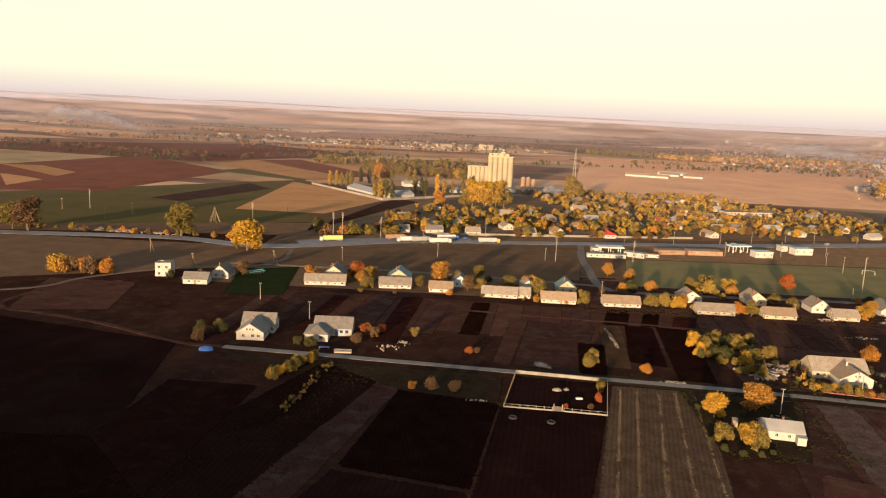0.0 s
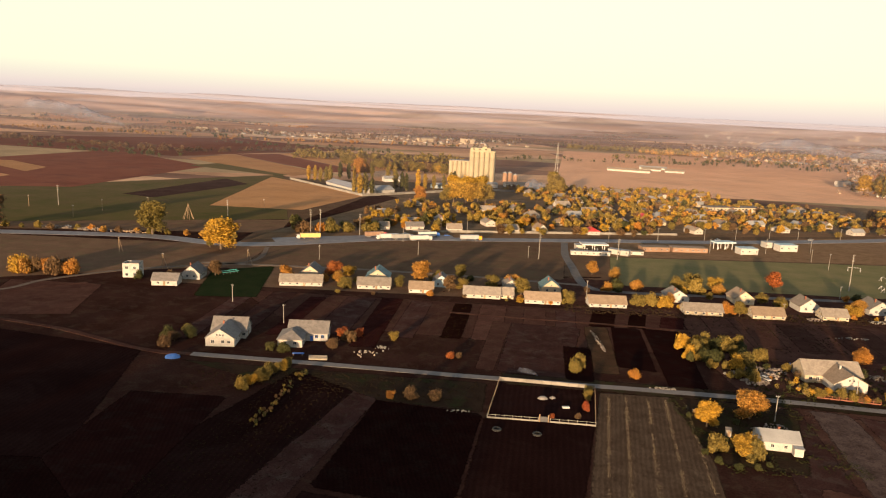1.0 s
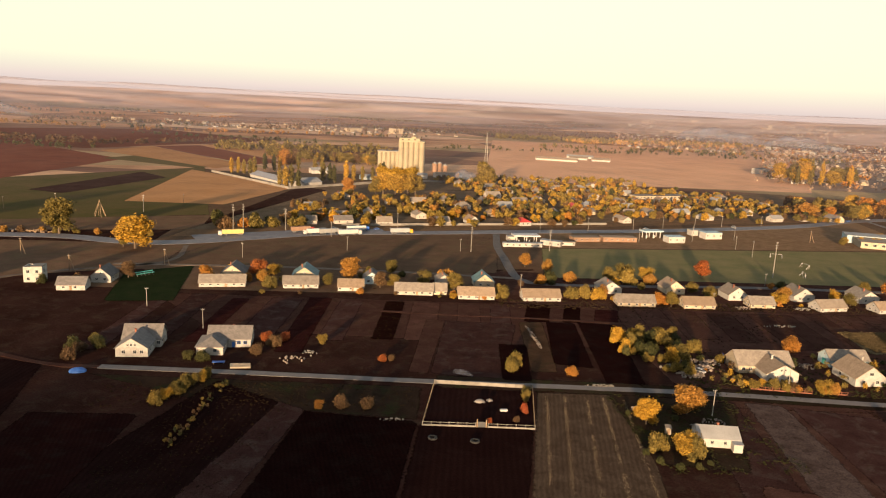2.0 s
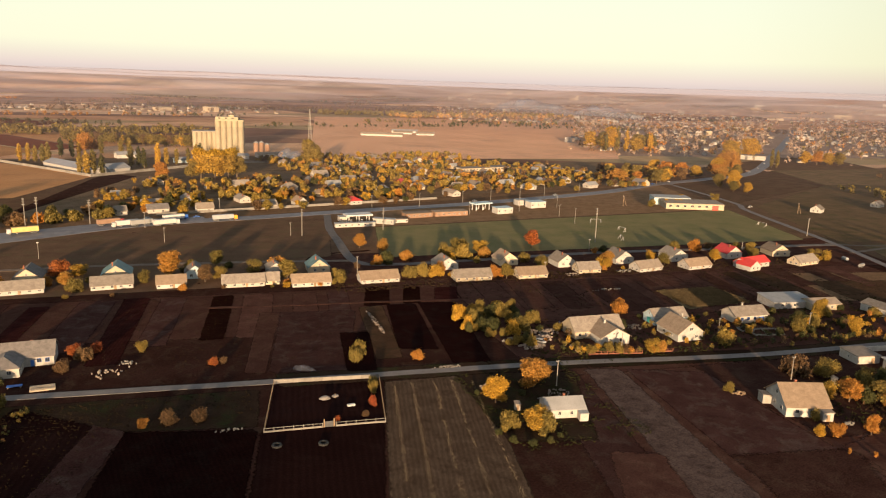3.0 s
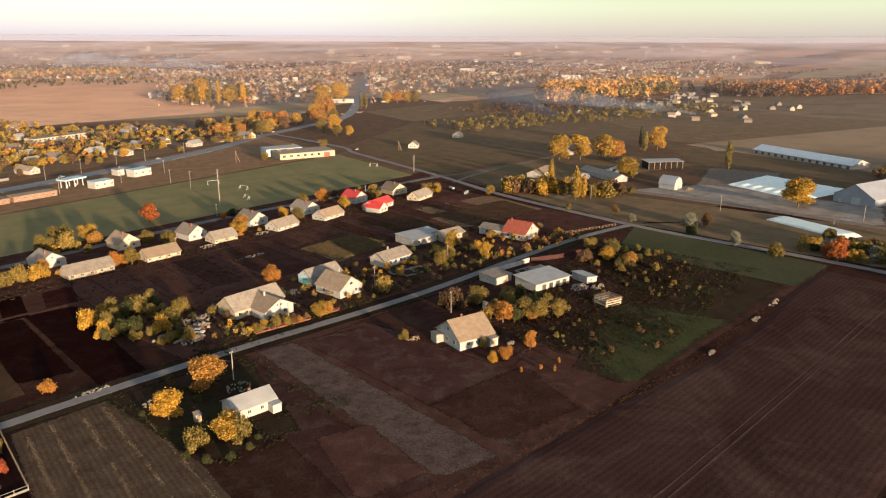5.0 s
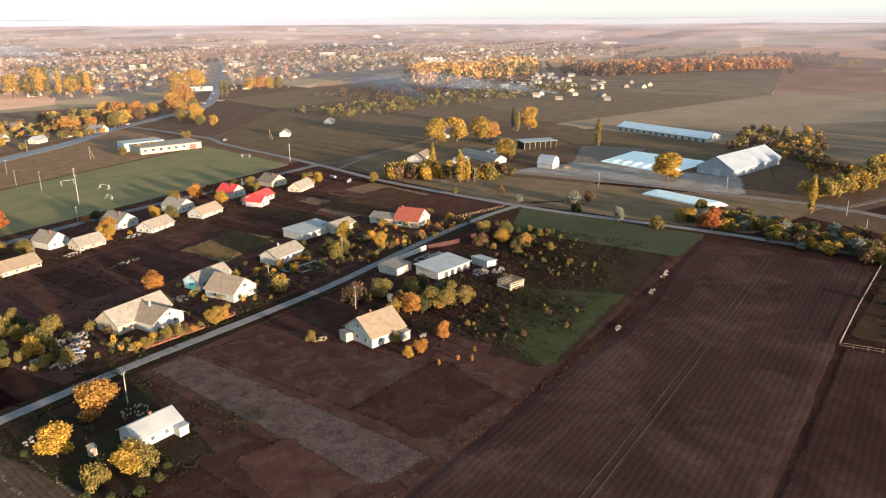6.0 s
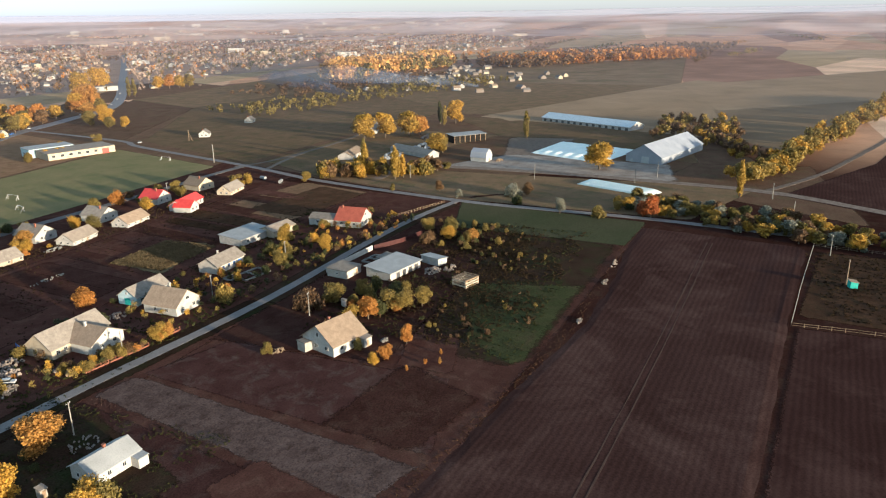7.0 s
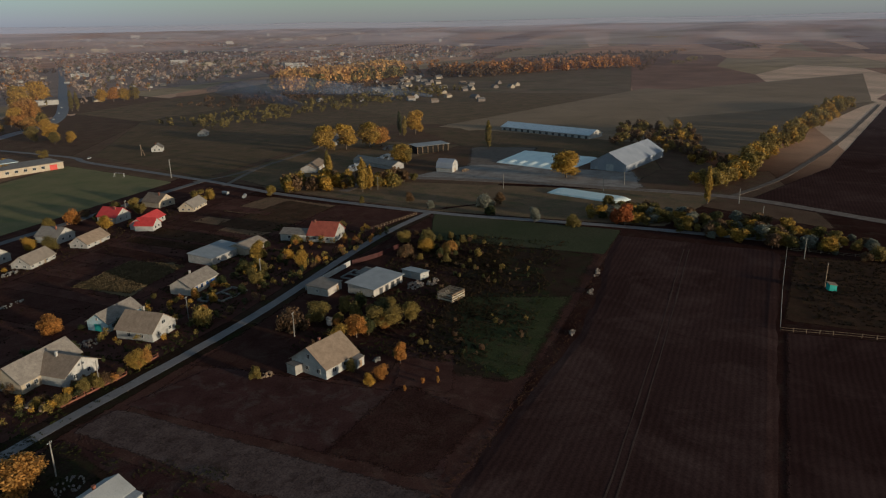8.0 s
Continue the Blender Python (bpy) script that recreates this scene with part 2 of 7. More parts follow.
material("slate_pale", (0.1823, 0.1512, 0.1209), (0.2511, 0.2102, 0.1678), 2.2, 0.15, bump=0.03, vary=0.1, patch=((0.1377, 0.1119, 0.08888), 1.4, 0.5))
material("slate_tan", (0.205, 0.152, 0.106), (0.280, 0.212, 0.150), 1.8, 0.12, bump=0.03, vary=0.14, patch=((0.138, 0.102, 0.072), 1.1, 0.5))
material("roof_red", (0.40, 0.035, 0.030), (0.50, 0.055, 0.045), 2.0, 0.2, rough=0.5, bump=0.02, vary=0.06)
material("roof_rust", (0.215, 0.052, 0.032), (0.29, 0.080, 0.048), 2.0, 0.2, rough=0.7, bump=0.02)
material("roof_teal", (0.07, 0.14, 0.15), (0.12, 0.20, 0.21), 2.0, 0.2, rough=0.6, bump=0.02)
material("roof_metal", (0.216, 0.22, 0.22), (0.28, 0.284, 0.284), 4.0, 0.3, rough=0.65, bump=0.02, vary=0.08)
material("barn_metal", (0.21, 0.225, 0.26), (0.27, 0.285, 0.325), 9.0, 0.5, rough=0.6, bump=0.02, vary=0.06)
material("film_sheet", (0.74, 0.79, 0.72), (0.84, 0.87, 0.79), 5.0, 0.4, rough=0.75, bump=0.06, vary=0.05, spec=0.15)
material("wood", (0.17, 0.12, 0.075), (0.30, 0.215, 0.14), 1.5, 0.12, bump=0.03)
material("wood_white", (0.2108, 0.1984, 0.1798), (0.2976, 0.279, 0.2542), 1.5, 0.12, bump=0.02)
material("bark", (0.075, 0.055, 0.040), (0.13, 0.10, 0.075), 1.0, 0.1, bump=0.06)
material("blue_paint", (0.03, 0.10, 0.36), (0.05, 0.15, 0.45), 1.0, 0.1, rough=0.5, bump=0.0)
material("teal_paint", (0.04, 0.28, 0.24), (0.07, 0.36, 0.31), 1.0, 0.1, rough=0.5, bump=0.0)
material("yellow_paint", (0.48, 0.36, 0.12), (0.56, 0.43, 0.17), 2.0, 0.1, rough=0.5, bump=0.0)
material("orange_paint", (0.70, 0.26, 0.02), (0.75, 0.32, 0.04), 2.0, 0.1, rough=0.5, bump=0.0)
material("red_paint", (0.42, 0.05, 0.04), (0.50, 0.07, 0.05), 2.0, 0.1, rough=0.5, bump=0.0)
material("white_paint", (0.42, 0.41, 0.40), (0.51, 0.50, 0.485), 2.0, 0.1, rough=0.5, bump=0.0, vary=0.05)
material("grey_paint", (0.28, 0.29, 0.30), (0.36, 0.37, 0.38), 2.0, 0.1, rough=0.5, bump=0.0)
material("dark_paint", (0.04, 0.042, 0.045), (0.07, 0.07, 0.075), 2.0, 0.1, rough=0.5, bump=0.0)
material("steel", (0.30, 0.30, 0.30), (0.42, 0.42, 0.42), 1.0, 0.1, rough=0.5, bump=0.01, metal=0.5)
material("rubber", (0.02, 0.02, 0.02), (0.035, 0.035, 0.035), 0.5, 0.05, bump=0.01)
material("rubble", (0.14, 0.11, 0.09), (0.26, 0.22, 0.19), 0.8, 0.1, bump=0.1)
material("silo_concrete", (0.2797, 0.2409, 0.1671), (0.3419, 0.2992, 0.2137), 8.0, 0.5, bump=0.02, vary=0.05)
material("reed", (0.105, 0.078, 0.042), (0.16, 0.12, 0.066), 3, 0.3, bump=0.2, spec=0.0)
glass_material()
leaf_material("leaf_yellow", (0.46, 0.265, 0.034), (0.29, 0.19, 0.036))
leaf_material("leaf_orange", (0.40, 0.17, 0.034), (0.32, 0.175, 0.040))
leaf_material("leaf_red", (0.26, 0.060, 0.025), (0.33, 0.11, 0.03))
leaf_material("leaf_olive", (0.115, 0.095, 0.028), (0.24, 0.170, 0.042))
leaf_material("leaf_green", (0.040, 0.046, 0.016), (0.080, 0.074, 0.024))
leaf_material("leaf_silver", (0.16, 0.165, 0.13), (0.22, 0.21, 0.16))
leaf_material("leaf_brown", (0.10, 0.060, 0.032), (0.165, 0.100, 0.046))

leaf_material("leaf_gold", (0.60, 0.34, 0.090), (0.50, 0.29, 0.085))
# twig tone of the town trees, made paler to carry distance haze
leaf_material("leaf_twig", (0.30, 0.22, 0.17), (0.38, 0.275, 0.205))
material("weed", (0.02244, 0.01552, 0.00891), (0.03828, 0.0264, 0.01452), 3, 0.3, bump=0.0, spec=0.0)

material("town_wall", (0.17, 0.138, 0.12), (0.24, 0.205, 0.18), 30, 0.5, bump=0.0)

# garden earth of the town with haze put into a pale colour
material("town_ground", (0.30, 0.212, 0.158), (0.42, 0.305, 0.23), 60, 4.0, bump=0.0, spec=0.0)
material("maize_stubble", (0.08023, 0.05128, 0.03289), (0.1152, 0.07784, 0.05207), 5, 0.3, bump=0.05, spec=0.0, vary=0.2, rows=(77, 1.3, 0.3), patch=((0.05233, 0.03389, 0.02283), 3.0, 0.6))
material("dry_meadow", (0.117, 0.0816, 0.0468), (0.1638, 0.1088, 0.06396), 14, 0.5, bump=0.1, spec=0.0, vary=0.2, patch=((0.0828, 0.0768, 0.03744), 11.0, 0.8))
material("village_earth", (0.132, 0.09, 0.0576), (0.186, 0.129, 0.084), 12, 0.6, bump=0.1, spec=0.0, vary=0.2, patch=((0.093, 0.075, 0.0408), 8.0, 0.7))

material("plough_pale", (0.058, 0.036, 0.028), (0.078, 0.050, 0.038), 3, 0.3, bump=0.05, spec=0.0)
# red fence sheet with its shade put into a very dark colour
material("red_sheet_shaded", (0.034, 0.0085, 0.008), (0.052, 0.014, 0.012), 2.0, 0.2, rough=0.7, bump=0.02)
material("weathered_soil", (0.04203, 0.01901, 0.01456), (0.06886, 0.03387, 0.02549), 7, 0.4, bump=0.15, spec=0.0, vary=0.2, patch=((0.08763, 0.05115, 0.03641), 6.0, 0.75))
material("gold_earth", (0.184, 0.112, 0.0648), (0.2587, 0.16, 0.0936), 8, 0.4, bump=0.1, spec=0.0, vary=0.2, patch=((0.138, 0.1, 0.0522), 5.0, 0.7))

material("weedy_ground", (0.02439, 0.01466, 0.01007), (0.03928, 0.0255, 0.0169), 8, 0.4, bump=0.15, spec=0.0, vary=0.2, patch=((0.0271, 0.03188, 0.01275), 12.0, 0.9))
material("stubble_dull", (0.22, 0.155, 0.095), (0.28, 0.2, 0.125), 90, 1.2, bump=0.2, spec=0.0, patch=((0.19, 0.135, 0.085), 50.0, 0.7))
material("valley_grass", (0.15, 0.105, 0.066), (0.21, 0.150, 0.094), 40, 1.5, bump=0.1, spec=0.0, vary=0.2, patch=((0.10, 0.092, 0.050), 60.0, 0.8))
# metal roof with the sky's reflection put into a pale bluish colour
material("roof_sky_pale", (0.50, 0.54, 0.56), (0.60, 0.64, 0.65), 5.0, 0.4, rough=0.6, bump=0.02, vary=0.06)
material("weed_green", (0.021, 0.0238, 0.0084), (0.0364, 0.0364, 0.0133), 3, 0.3, bump=0.0, spec=0.0)
material("sown_dark", (0.014, 0.022, 0.0095), (0.022, 0.030, 0.012), 10, 0.5, bump=0.1, spec=0.0, patch=((0.026, 0.026, 0.013), 5.0, 0.6))
material("sown_dark_grass", (0.0405, 0.0459, 0.0189), (0.0621, 0.0621, 0.027), 8, 0.5, bump=0.15, spec=0.0, vary=0.2, patch=((0.0702, 0.054, 0.0297), 7.0, 0.8))
# shade inside the machine shed, put into a near-black wall colour
material("bay_shade_black", (0.012, 0.011, 0.010), (0.020, 0.018, 0.016), 2, 0.2, bump=0.02, spec=0.0)
# dark soil, taken darker still to carry shade of the near plots
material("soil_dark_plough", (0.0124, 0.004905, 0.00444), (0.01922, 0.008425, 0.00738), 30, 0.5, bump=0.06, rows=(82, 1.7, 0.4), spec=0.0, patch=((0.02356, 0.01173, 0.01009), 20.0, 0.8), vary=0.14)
material("garden_soil_dry", (0.03503, 0.01614, 0.01351), (0.05667, 0.02811, 0.02347), 7, 0.4, bump=0.15, spec=0.0, vary=0.2, patch=((0.07625, 0.05205, 0.04233), 6.0, 0.75))
material("sown_green", (0.0592, 0.0646, 0.0323), (0.0832, 0.0748, 0.0425), 40, 0.8, bump=0.15, spec=0.0, patch=((0.088, 0.0833, 0.0442), 14.0, 0.5))
material("common_soil", (0.1035, 0.064, 0.04134), (0.153, 0.0944, 0.06084), 12, 0.5, bump=0.12, spec=0.0, vary=0.2, patch=((0.1215, 0.092, 0.05148), 9.0, 0.8))
material("fallow_soil", (0.05443, 0.02452, 0.01862), (0.08346, 0.04087, 0.03079), 8, 0.4, bump=0.15, spec=0.0, vary=0.2, patch=((0.09526, 0.05381, 0.03724), 6.0, 0.75))
# ---- tools ----
RND = random.Random(7)


def mesh_object(name, bm, mat):
    me = bpy.data.meshes.new(name)
    bm.to_mesh(me)
    bm.free()
    me.materials.append(MATS[mat])
    return new(name, me)


def part(name, bm, mat, parent, label=""):
    """One mesh under a thing or a part."""
    ob = mesh_object(name, bm, mat)
    ob.parent = parent
    if label:
        ob["label"] = label
    return ob


def share(name, ob, parent, m):
    """A further part on the mesh of ob, at the pose m under its parent."""
    o = new(name, ob.data)
    o.parent = parent
    o.matrix_basis = m
    return o


def thing(name, m, label, category, group="", kind=""):
    ob = new(name)
    ob.empty_display_size = 0.5
    ob.matrix_world = m
    return tagged(ob, label, category, group, kind)


def box(bm, x, y, z, sx, sy, sz, rz=0.0, bevel=0.0):
    """A box with its base centre at x, y, z."""
    made = bmesh.ops.create_cube(bm, size=1.0, matrix=pose(x, y, z + sz / 2, 0, 0, rz) @ Matrix.Diagonal((sx, sy, sz, 1)))
    if bevel:
        edges = list({e for v in made["verts"] for e in v.link_edges})
        bmesh.ops.bevel(bm, geom=edges, offset=bevel, segments=1, affect="EDGES")


def rod(bm, a, b, r1, r2=None, sides=7):
    """A tapered round bar from a to b."""
    a, b = Vector(a), Vector(b)
    r2 = r1 if r2 is None else r2
    m = Matrix.Translation((a + b) / 2) @ (b - a).to_track_quat("Z", "Y").to_matrix().to_4x4()
    bmesh.ops.create_cone(bm, cap_ends=True, segments=sides, radius1=r1, radius2=r2, depth=(b - a).length, matrix=m)


def prism(bm, profile, x0, x1):
    """A y-z outline drawn out along x from x0 to x1."""
    a = [bm.verts.new((x0, y, z)) for y, z in profile]
    b = [bm.verts.new((x1, y, z)) for y, z in profile]
    n = len(profile)
    for i in range(n):
        bm.faces.new((a[i], b[i], b[(i + 1) % n], a[(i + 1) % n]))
    bm.faces.new(a[::-1])
    bm.faces.new(b)
    bmesh.ops.recalc_face_normals(bm, faces=bm.faces[:])


def raw_mesh(name, verts, faces, mat):
    me = bpy.data.meshes.new(name)
    me.from_pydata([tuple(v) for v in verts], [], [tuple(f) for f in faces])
    me.materials.append(MATS[mat])
    me.update()
    return me


def strip(name, points, width, mat, z, label, category, thick=0.12, kind="structure", rag=0.0, step=6.0):
    """A road or band along a smoothed line of points, with a real thickness and slightly uneven edges."""
    pts = [Vector((x, y, 0)) for x, y in points]
    line = []
    for i in range(len(pts) - 1):
        p0, p1, p2, p3 = pts[max(0, i - 1)], pts[i], pts[i + 1], pts[min(len(pts) - 1, i + 2)]
        n = max(2, int((p2 - p1).length / step))
        for j in range(n):
            t = j / n
            line.append(0.5 * ((2 * p1) + (p2 - p0) * t + (2 * p0 - 5 * p1 + 4 * p2 - p3) * t * t + (3 * p1 - p0 - 3 * p2 + p3) * t ** 3))
    line.append(pts[-1])
    verts, faces = [], []
    for i, p in enumerate(line):
        d = (line[min(i + 1, len(line) - 1)] - line[max(i - 1, 0)]).normalized()
        side = Vector((-d.y, d.x, 0))
        wl, wr = (width / 2 + rag * noise.noise(p * 0.13 + Vector((0, 0, s))) for s in (3.1, 7.7))
        verts += [p + side * wl + Vector((0, 0, z)), p - side * wr + Vector((0, 0, z)), p + side * wl + Vector((0, 0, z - thick)), p - side * wr + Vector((0, 0, z - thick))]
        if i:
            a, b = 4 * (i - 1), 4 * i
            faces += [(a, a + 1, b + 1, b), (a + 1, a + 3, b + 3, b + 1), (a + 2, a, b, b + 2)]
    ob = new(name, raw_mesh(name, verts, faces, mat))
    return tagged(ob, label, category, "", kind)


def plot(name, corners, mat, z, label, category="field", rag=0.8, step=5.0, kind="structure"):
    """A four-cornered field or yard, a thin raised sheet whose border frays."""
    c = [Vector((x, y, 0)) for x, y in corners]
    l1, l2 = max((c[1] - c[0]).length, (c[2] - c[3]).length), max((c[3] - c[0]).length, (c[2] - c[1]).length)
    fringe = min(1.0 + rag, 0.12 * min(l1, l2))
    us, vs = ([-fringe / l, fringe / l] + [i / n for i in range(1, n)] + [1 - fringe / l, 1 + fringe / l] for l, n in ((l, max(2, min(40, int(l / step)))) for l in (l1, l2)))
    verts, faces, rims, k = [], [], [], len(vs)
    for i, u in enumerate(us):
        for j, v in enumerate(vs):
            p = c[0] * (1 - u) * (1 - v) + c[1] * u * (1 - v) + c[2] * u * v + c[3] * (1 - u) * v
            edge = i in (0, len(us) - 1) or j in (0, k - 1)
            w = noise.noise_vector(p * 0.21 + Vector((0, 0, z * 50)))
            p = p + Vector((w.x, w.y, 0)) * rag * 0.5
            verts.append((p.x, p.y, z + 0.012 * w.z))
            rims.append(1.0 if edge else 0.0)
            if i and j:
                a = (i - 1) * k + j - 1
                faces.append((a, a + k, a + k + 1, a + 1))
    ob = new(name, raw_mesh(name, verts, faces, mat))
    ob.data.attributes.new("rim", "FLOAT", "POINT").data.foreach_set("value", rims)
    if sum(p.normal.z for p in ob.data.polygons) < 0:
        ob.data.flip_normals()
    return tagged(ob, label, category, "", kind)


# ---- trees ----
def leaf_cloud(rng, lobes, count, size):
    """Many small bent leaf sprays on the shells of overlapping lobes (x, y, z, rx, rz)."""
    lobes = np.array(lobes)
    pick = rng.choice(len(lobes), count, p=(lobes[:, 3] ** 2) / (lobes[:, 3] ** 2).sum())
    d = rng.normal(size=(count, 3))
    d /= np.linalg.norm(d, axis=1)[:, None]
    r = rng.uniform(0.25, 1.2, count) ** 0.6
    c = lobes[pick, :3] + d * r[:, None] * np.stack([lobes[pick, 3], lobes[pick, 3], lobes[pick, 4]], 1)
    c += rng.normal(size=(count, 3)) * 0.16 * lobes[pick, 3][:, None]
    a = rng.normal(size=(count, 3))
    a /= np.linalg.norm(a, axis=1)[:, None]
    b = np.cross(a, d + 0.35 * rng.normal(size=(count, 3)))
    b /= np.linalg.norm(b, axis=1)[:, None] + 1e-6
    s = size * rng.uniform(0.6, 1.35, count)[:, None]
    v = np.stack([c - a * s, c + a * s * 0.7 - b * s, c + a * s * 0.7 + b * s], 1).reshape(-1, 3)
    f = np.arange(count * 3).reshape(-1, 3)
    return v, f


def tree_lobes(kind, rng):
    if kind == "round":
        out = [(0, 0, 6.2, 2.2, 2.3), (0, 0, 3.6, 1.8, 1.6)]
        for i in range(15):
            a, q = rng.uniform(0, 6.283), rng.uniform(1.2, 2.6)
            z = rng.uniform(2.0, 8.5)
            q *= 1.15 - abs(z - 5.0) / 6.0
            s = rng.uniform(1.0, 1.6)
            out.append((q * math.cos(a), q * math.sin(a), z, s, s * 0.9))
        return out
    if kind == "poplar":
        out = []
        for i in range(13):
            z = 1.4 + i * 0.66
            w = 0.30 + 0.62 * math.sin(math.pi * min(1, (i + 2.2) / 15.0)) ** 0.8
            out.append((rng.normal() * 0.22, rng.normal() * 0.22, z, w * rng.uniform(0.85, 1.2), 0.85))
        return out
    if kind == "bush":
        out = []
        for i in range(11):
            a, q = rng.uniform(0, 6.283), rng.uniform(0.4, 3.4)
            s = rng.uniform(1.3, 2.3) * (1.1 - q / 9)
            out.append((q * math.cos(a), q * math.sin(a), s * 0.8 + rng.uniform(0.1, 2.4) * (1 - q / 5), s, s * 0.9))
        return out
    out = []
    for i in range(13):
        a, q = rng.uniform(0, 6.283), rng.uniform(0.3, 3.0)
        s = rng.uniform(1.3, 2.2)
        out.append((q * math.cos(a), q * math.sin(a), rng.uniform(1.7, 7.2), s, s * 0.85))
    return out


TREE_MESH, TREE_FIRST = {}, {}
LEAVES = {"round": (6200, 0.215), "poplar": (3400, 0.19), "bush": (3600, 0.29), "spread": (5200, 0.22)}


def tree_meshes(kind, variant, hue, light):
    key = (kind, variant, hue, light)
    if key not in TREE_MESH:
        rng = np.random.default_rng(100 + variant * 17 + {"round": 1, "poplar": 2, "bush": 3, "spread": 4}[kind])
        lobes = tree_lobes(kind, rng)
        bm = bmesh.new()
        top = {"round": 6.5, "poplar": 8.5, "bush": 2.5, "spread": 5.0}[kind]
        rod(bm, (0, 0, -0.2), (0.05, 0.03, top * 0.45), 0.26 if kind != "bush" else 0.2, 0.17, 7)
        rod(bm, (0.05, 0.03, top * 0.45), (0, 0.1, top), 0.17, 0.05, 6)
        for x, y, z, s, _ in (lobes[:9] if kind != "poplar" else []):
            rod(bm, (0, 0, max(0.3, min(top * 0.55, z * 0.5))), (x * 0.85, y * 0.85, z), 0.09, 0.025, 5)
        tm = bpy.data.meshes.new("trunk")
        bm.to_mesh(tm)
        bm.free()
        tm.materials.append(MATS["bark"])
        count, size = LEAVES[kind]
        if light:
            count, size = count // 3, size * 1.7
        v, f = leaf_cloud(rng, lobes, count, size)
        TREE_MESH[key] = (tm, raw_mesh("crown", v, f, "leaf_" + hue))
    return TREE_MESH[key]


TREE_WORDS = {"round": "round-crowned tree", "poplar": "narrow columnar poplar", "bush": "spreading shrub", "spread": "open-crowned fruit tree"}
HUE_WORDS = {"yellow": "golden yellow-leaved", "orange": "orange autumn-leaved", "red": "rust-red-leaved", "olive": "olive yellow-green", "green": "dark green", "silver": "grey silvery-leaved", "brown": "dry brown-leaved"}


def tree(x, y, height, hue, kind="round", wide=1.0, where="on open grassland", group="", light=False):
    """A tree of that height in metres; copies share their meshes."""
    variant = RND.randrange(2 if light else 3)
    full = 10.0 if kind != "bush" else 5.0
    s = 1.12 * height / full
    wide *= {"poplar": 0.85, "bush": 0.72}.get(kind, 1.15)
    m = pose(x, y, 0, 0, 0, RND.uniform(0, 360)) @ Matrix.Diagonal((s * wide, s * wide, s, 1))
    key = (kind, variant, hue, light, where, group)
    if key in TREE_FIRST:
        first = TREE_FIRST[key]
        made = copy_thing(first, m @ Matrix.Diagonal((*first.scale, 1)).inverted())
        return made
    name = {"round": "tree", "poplar": "poplar", "bush": "shrub", "spread": "fruit_tree"}[kind]
    base = thing(name, m, HUE_WORDS[hue] + " " + TREE_WORDS[kind] + " " + where, "shrub" if kind == "bush" else "tree", group)
    tm, cm = tree_meshes(kind, variant, hue, light)
    for n, me in (("trunk", tm), ("crown", cm)):
        o = new(n, me)
        o.parent = base
    TREE_FIRST[key] = base
    return base


# ---- houses ----
def gable_wing(house, x, y, rz, length, width, h, rise, wall, roof, eaves=0.45, z=0.0):
    """Walls with gables and a two-sided roof of real thickness, ridge along the wing's own x."""
    m = pose(x, y, z, 0, 0, rz)
    bm = bmesh.new()
    w = width / 2
    prism(bm, [(-w, -0.3), (w, -0.3), (w, h), (0, h + rise - 0.02), (-w, h)], -length / 2, length / 2)
    part("wall", bm, wall, house).matrix_basis = m
    bm = bmesh.new()
    k = rise / w
    lo, t = h - eaves * k, 0.14
    prism(bm, [(-w - eaves, lo), (0, h + rise), (w + eaves, lo), (w + eaves, lo + t), (0, h + rise + t), (-w - eaves, lo + t)], -length / 2 - eaves, length / 2 + eaves)
    r = part("roof", bm, roof, house)
    r.matrix_basis = m
    return m, r


def hip_wing(house, x, y, rz, length, width, h, rise, wall, roof, eaves=0.45):
    m = pose(x, y, 0, 0, 0, rz)
    bm = bmesh.new()
    box(bm, 0, 0, -0.3, length, width, h + 0.3)
    part("wall", bm, wall, house).matrix_basis = m
    bm = bmesh.new()
    l, w = length / 2 + eaves, width / 2 + eaves
    low = [bm.verts.new(p) for p in ((-l, -w, h - 0.1), (l, -w, h - 0.1), (l, w, h - 0.1), (-l, w, h - 0.1))]
    mid = [bm.verts.new(p) for p in ((-l, -w, h + 0.06), (l, -w, h + 0.06), (l, w, h + 0.06), (-l, w, h + 0.06))]
    q = max(0.6, l - w)
    ra, rb = bm.verts.new((-q, 0, h + rise)), bm.verts.new((q, 0, h + rise))
    bm.faces.new(low[::-1])
    for i in range(4):
        bm.faces.new((low[i], low[(i + 1) % 4], mid[(i + 1) % 4], mid[i]))
    bm.faces.new((mid[0], mid[1], rb, ra))
    bm.faces.new((mid[1], mid[2], rb))
    bm.faces.new((mid[2], mid[3], ra, rb))
    bm.faces.new((mid[3], mid[0], ra))
    r = part("roof", bm, roof, house)
    r.matrix_basis = m
    return m, r


def flat_wing(house, x, y, rz, length, width, h, wall, roof, slope=0.5, eaves=0.35, z=0.0):
    m = pose(x, y, z, 0, 0, rz)
    bm = bmesh.new()
    w = width / 2
    prism(bm, [(-w, -0.3), (w, -0.3), (w, h + slope), (-w, h)], -length / 2, length / 2)
    part("wall", bm, wall, house).matrix_basis = m
    bm = bmesh.new()
    k = slope / width
    prism(bm, [(-w - eaves, h - eaves * k + 0.01), (w + eaves, h + slope + eaves * k + 0.01), (w + eaves, h + slope + eaves * k + 0.2), (-w - eaves, h - eaves * k + 0.2)], -length / 2 - eaves, length / 2 + eaves)
    r = part("roof", bm, roof, house)
    r.matrix_basis = m
    return m, r


WINDOW = {}


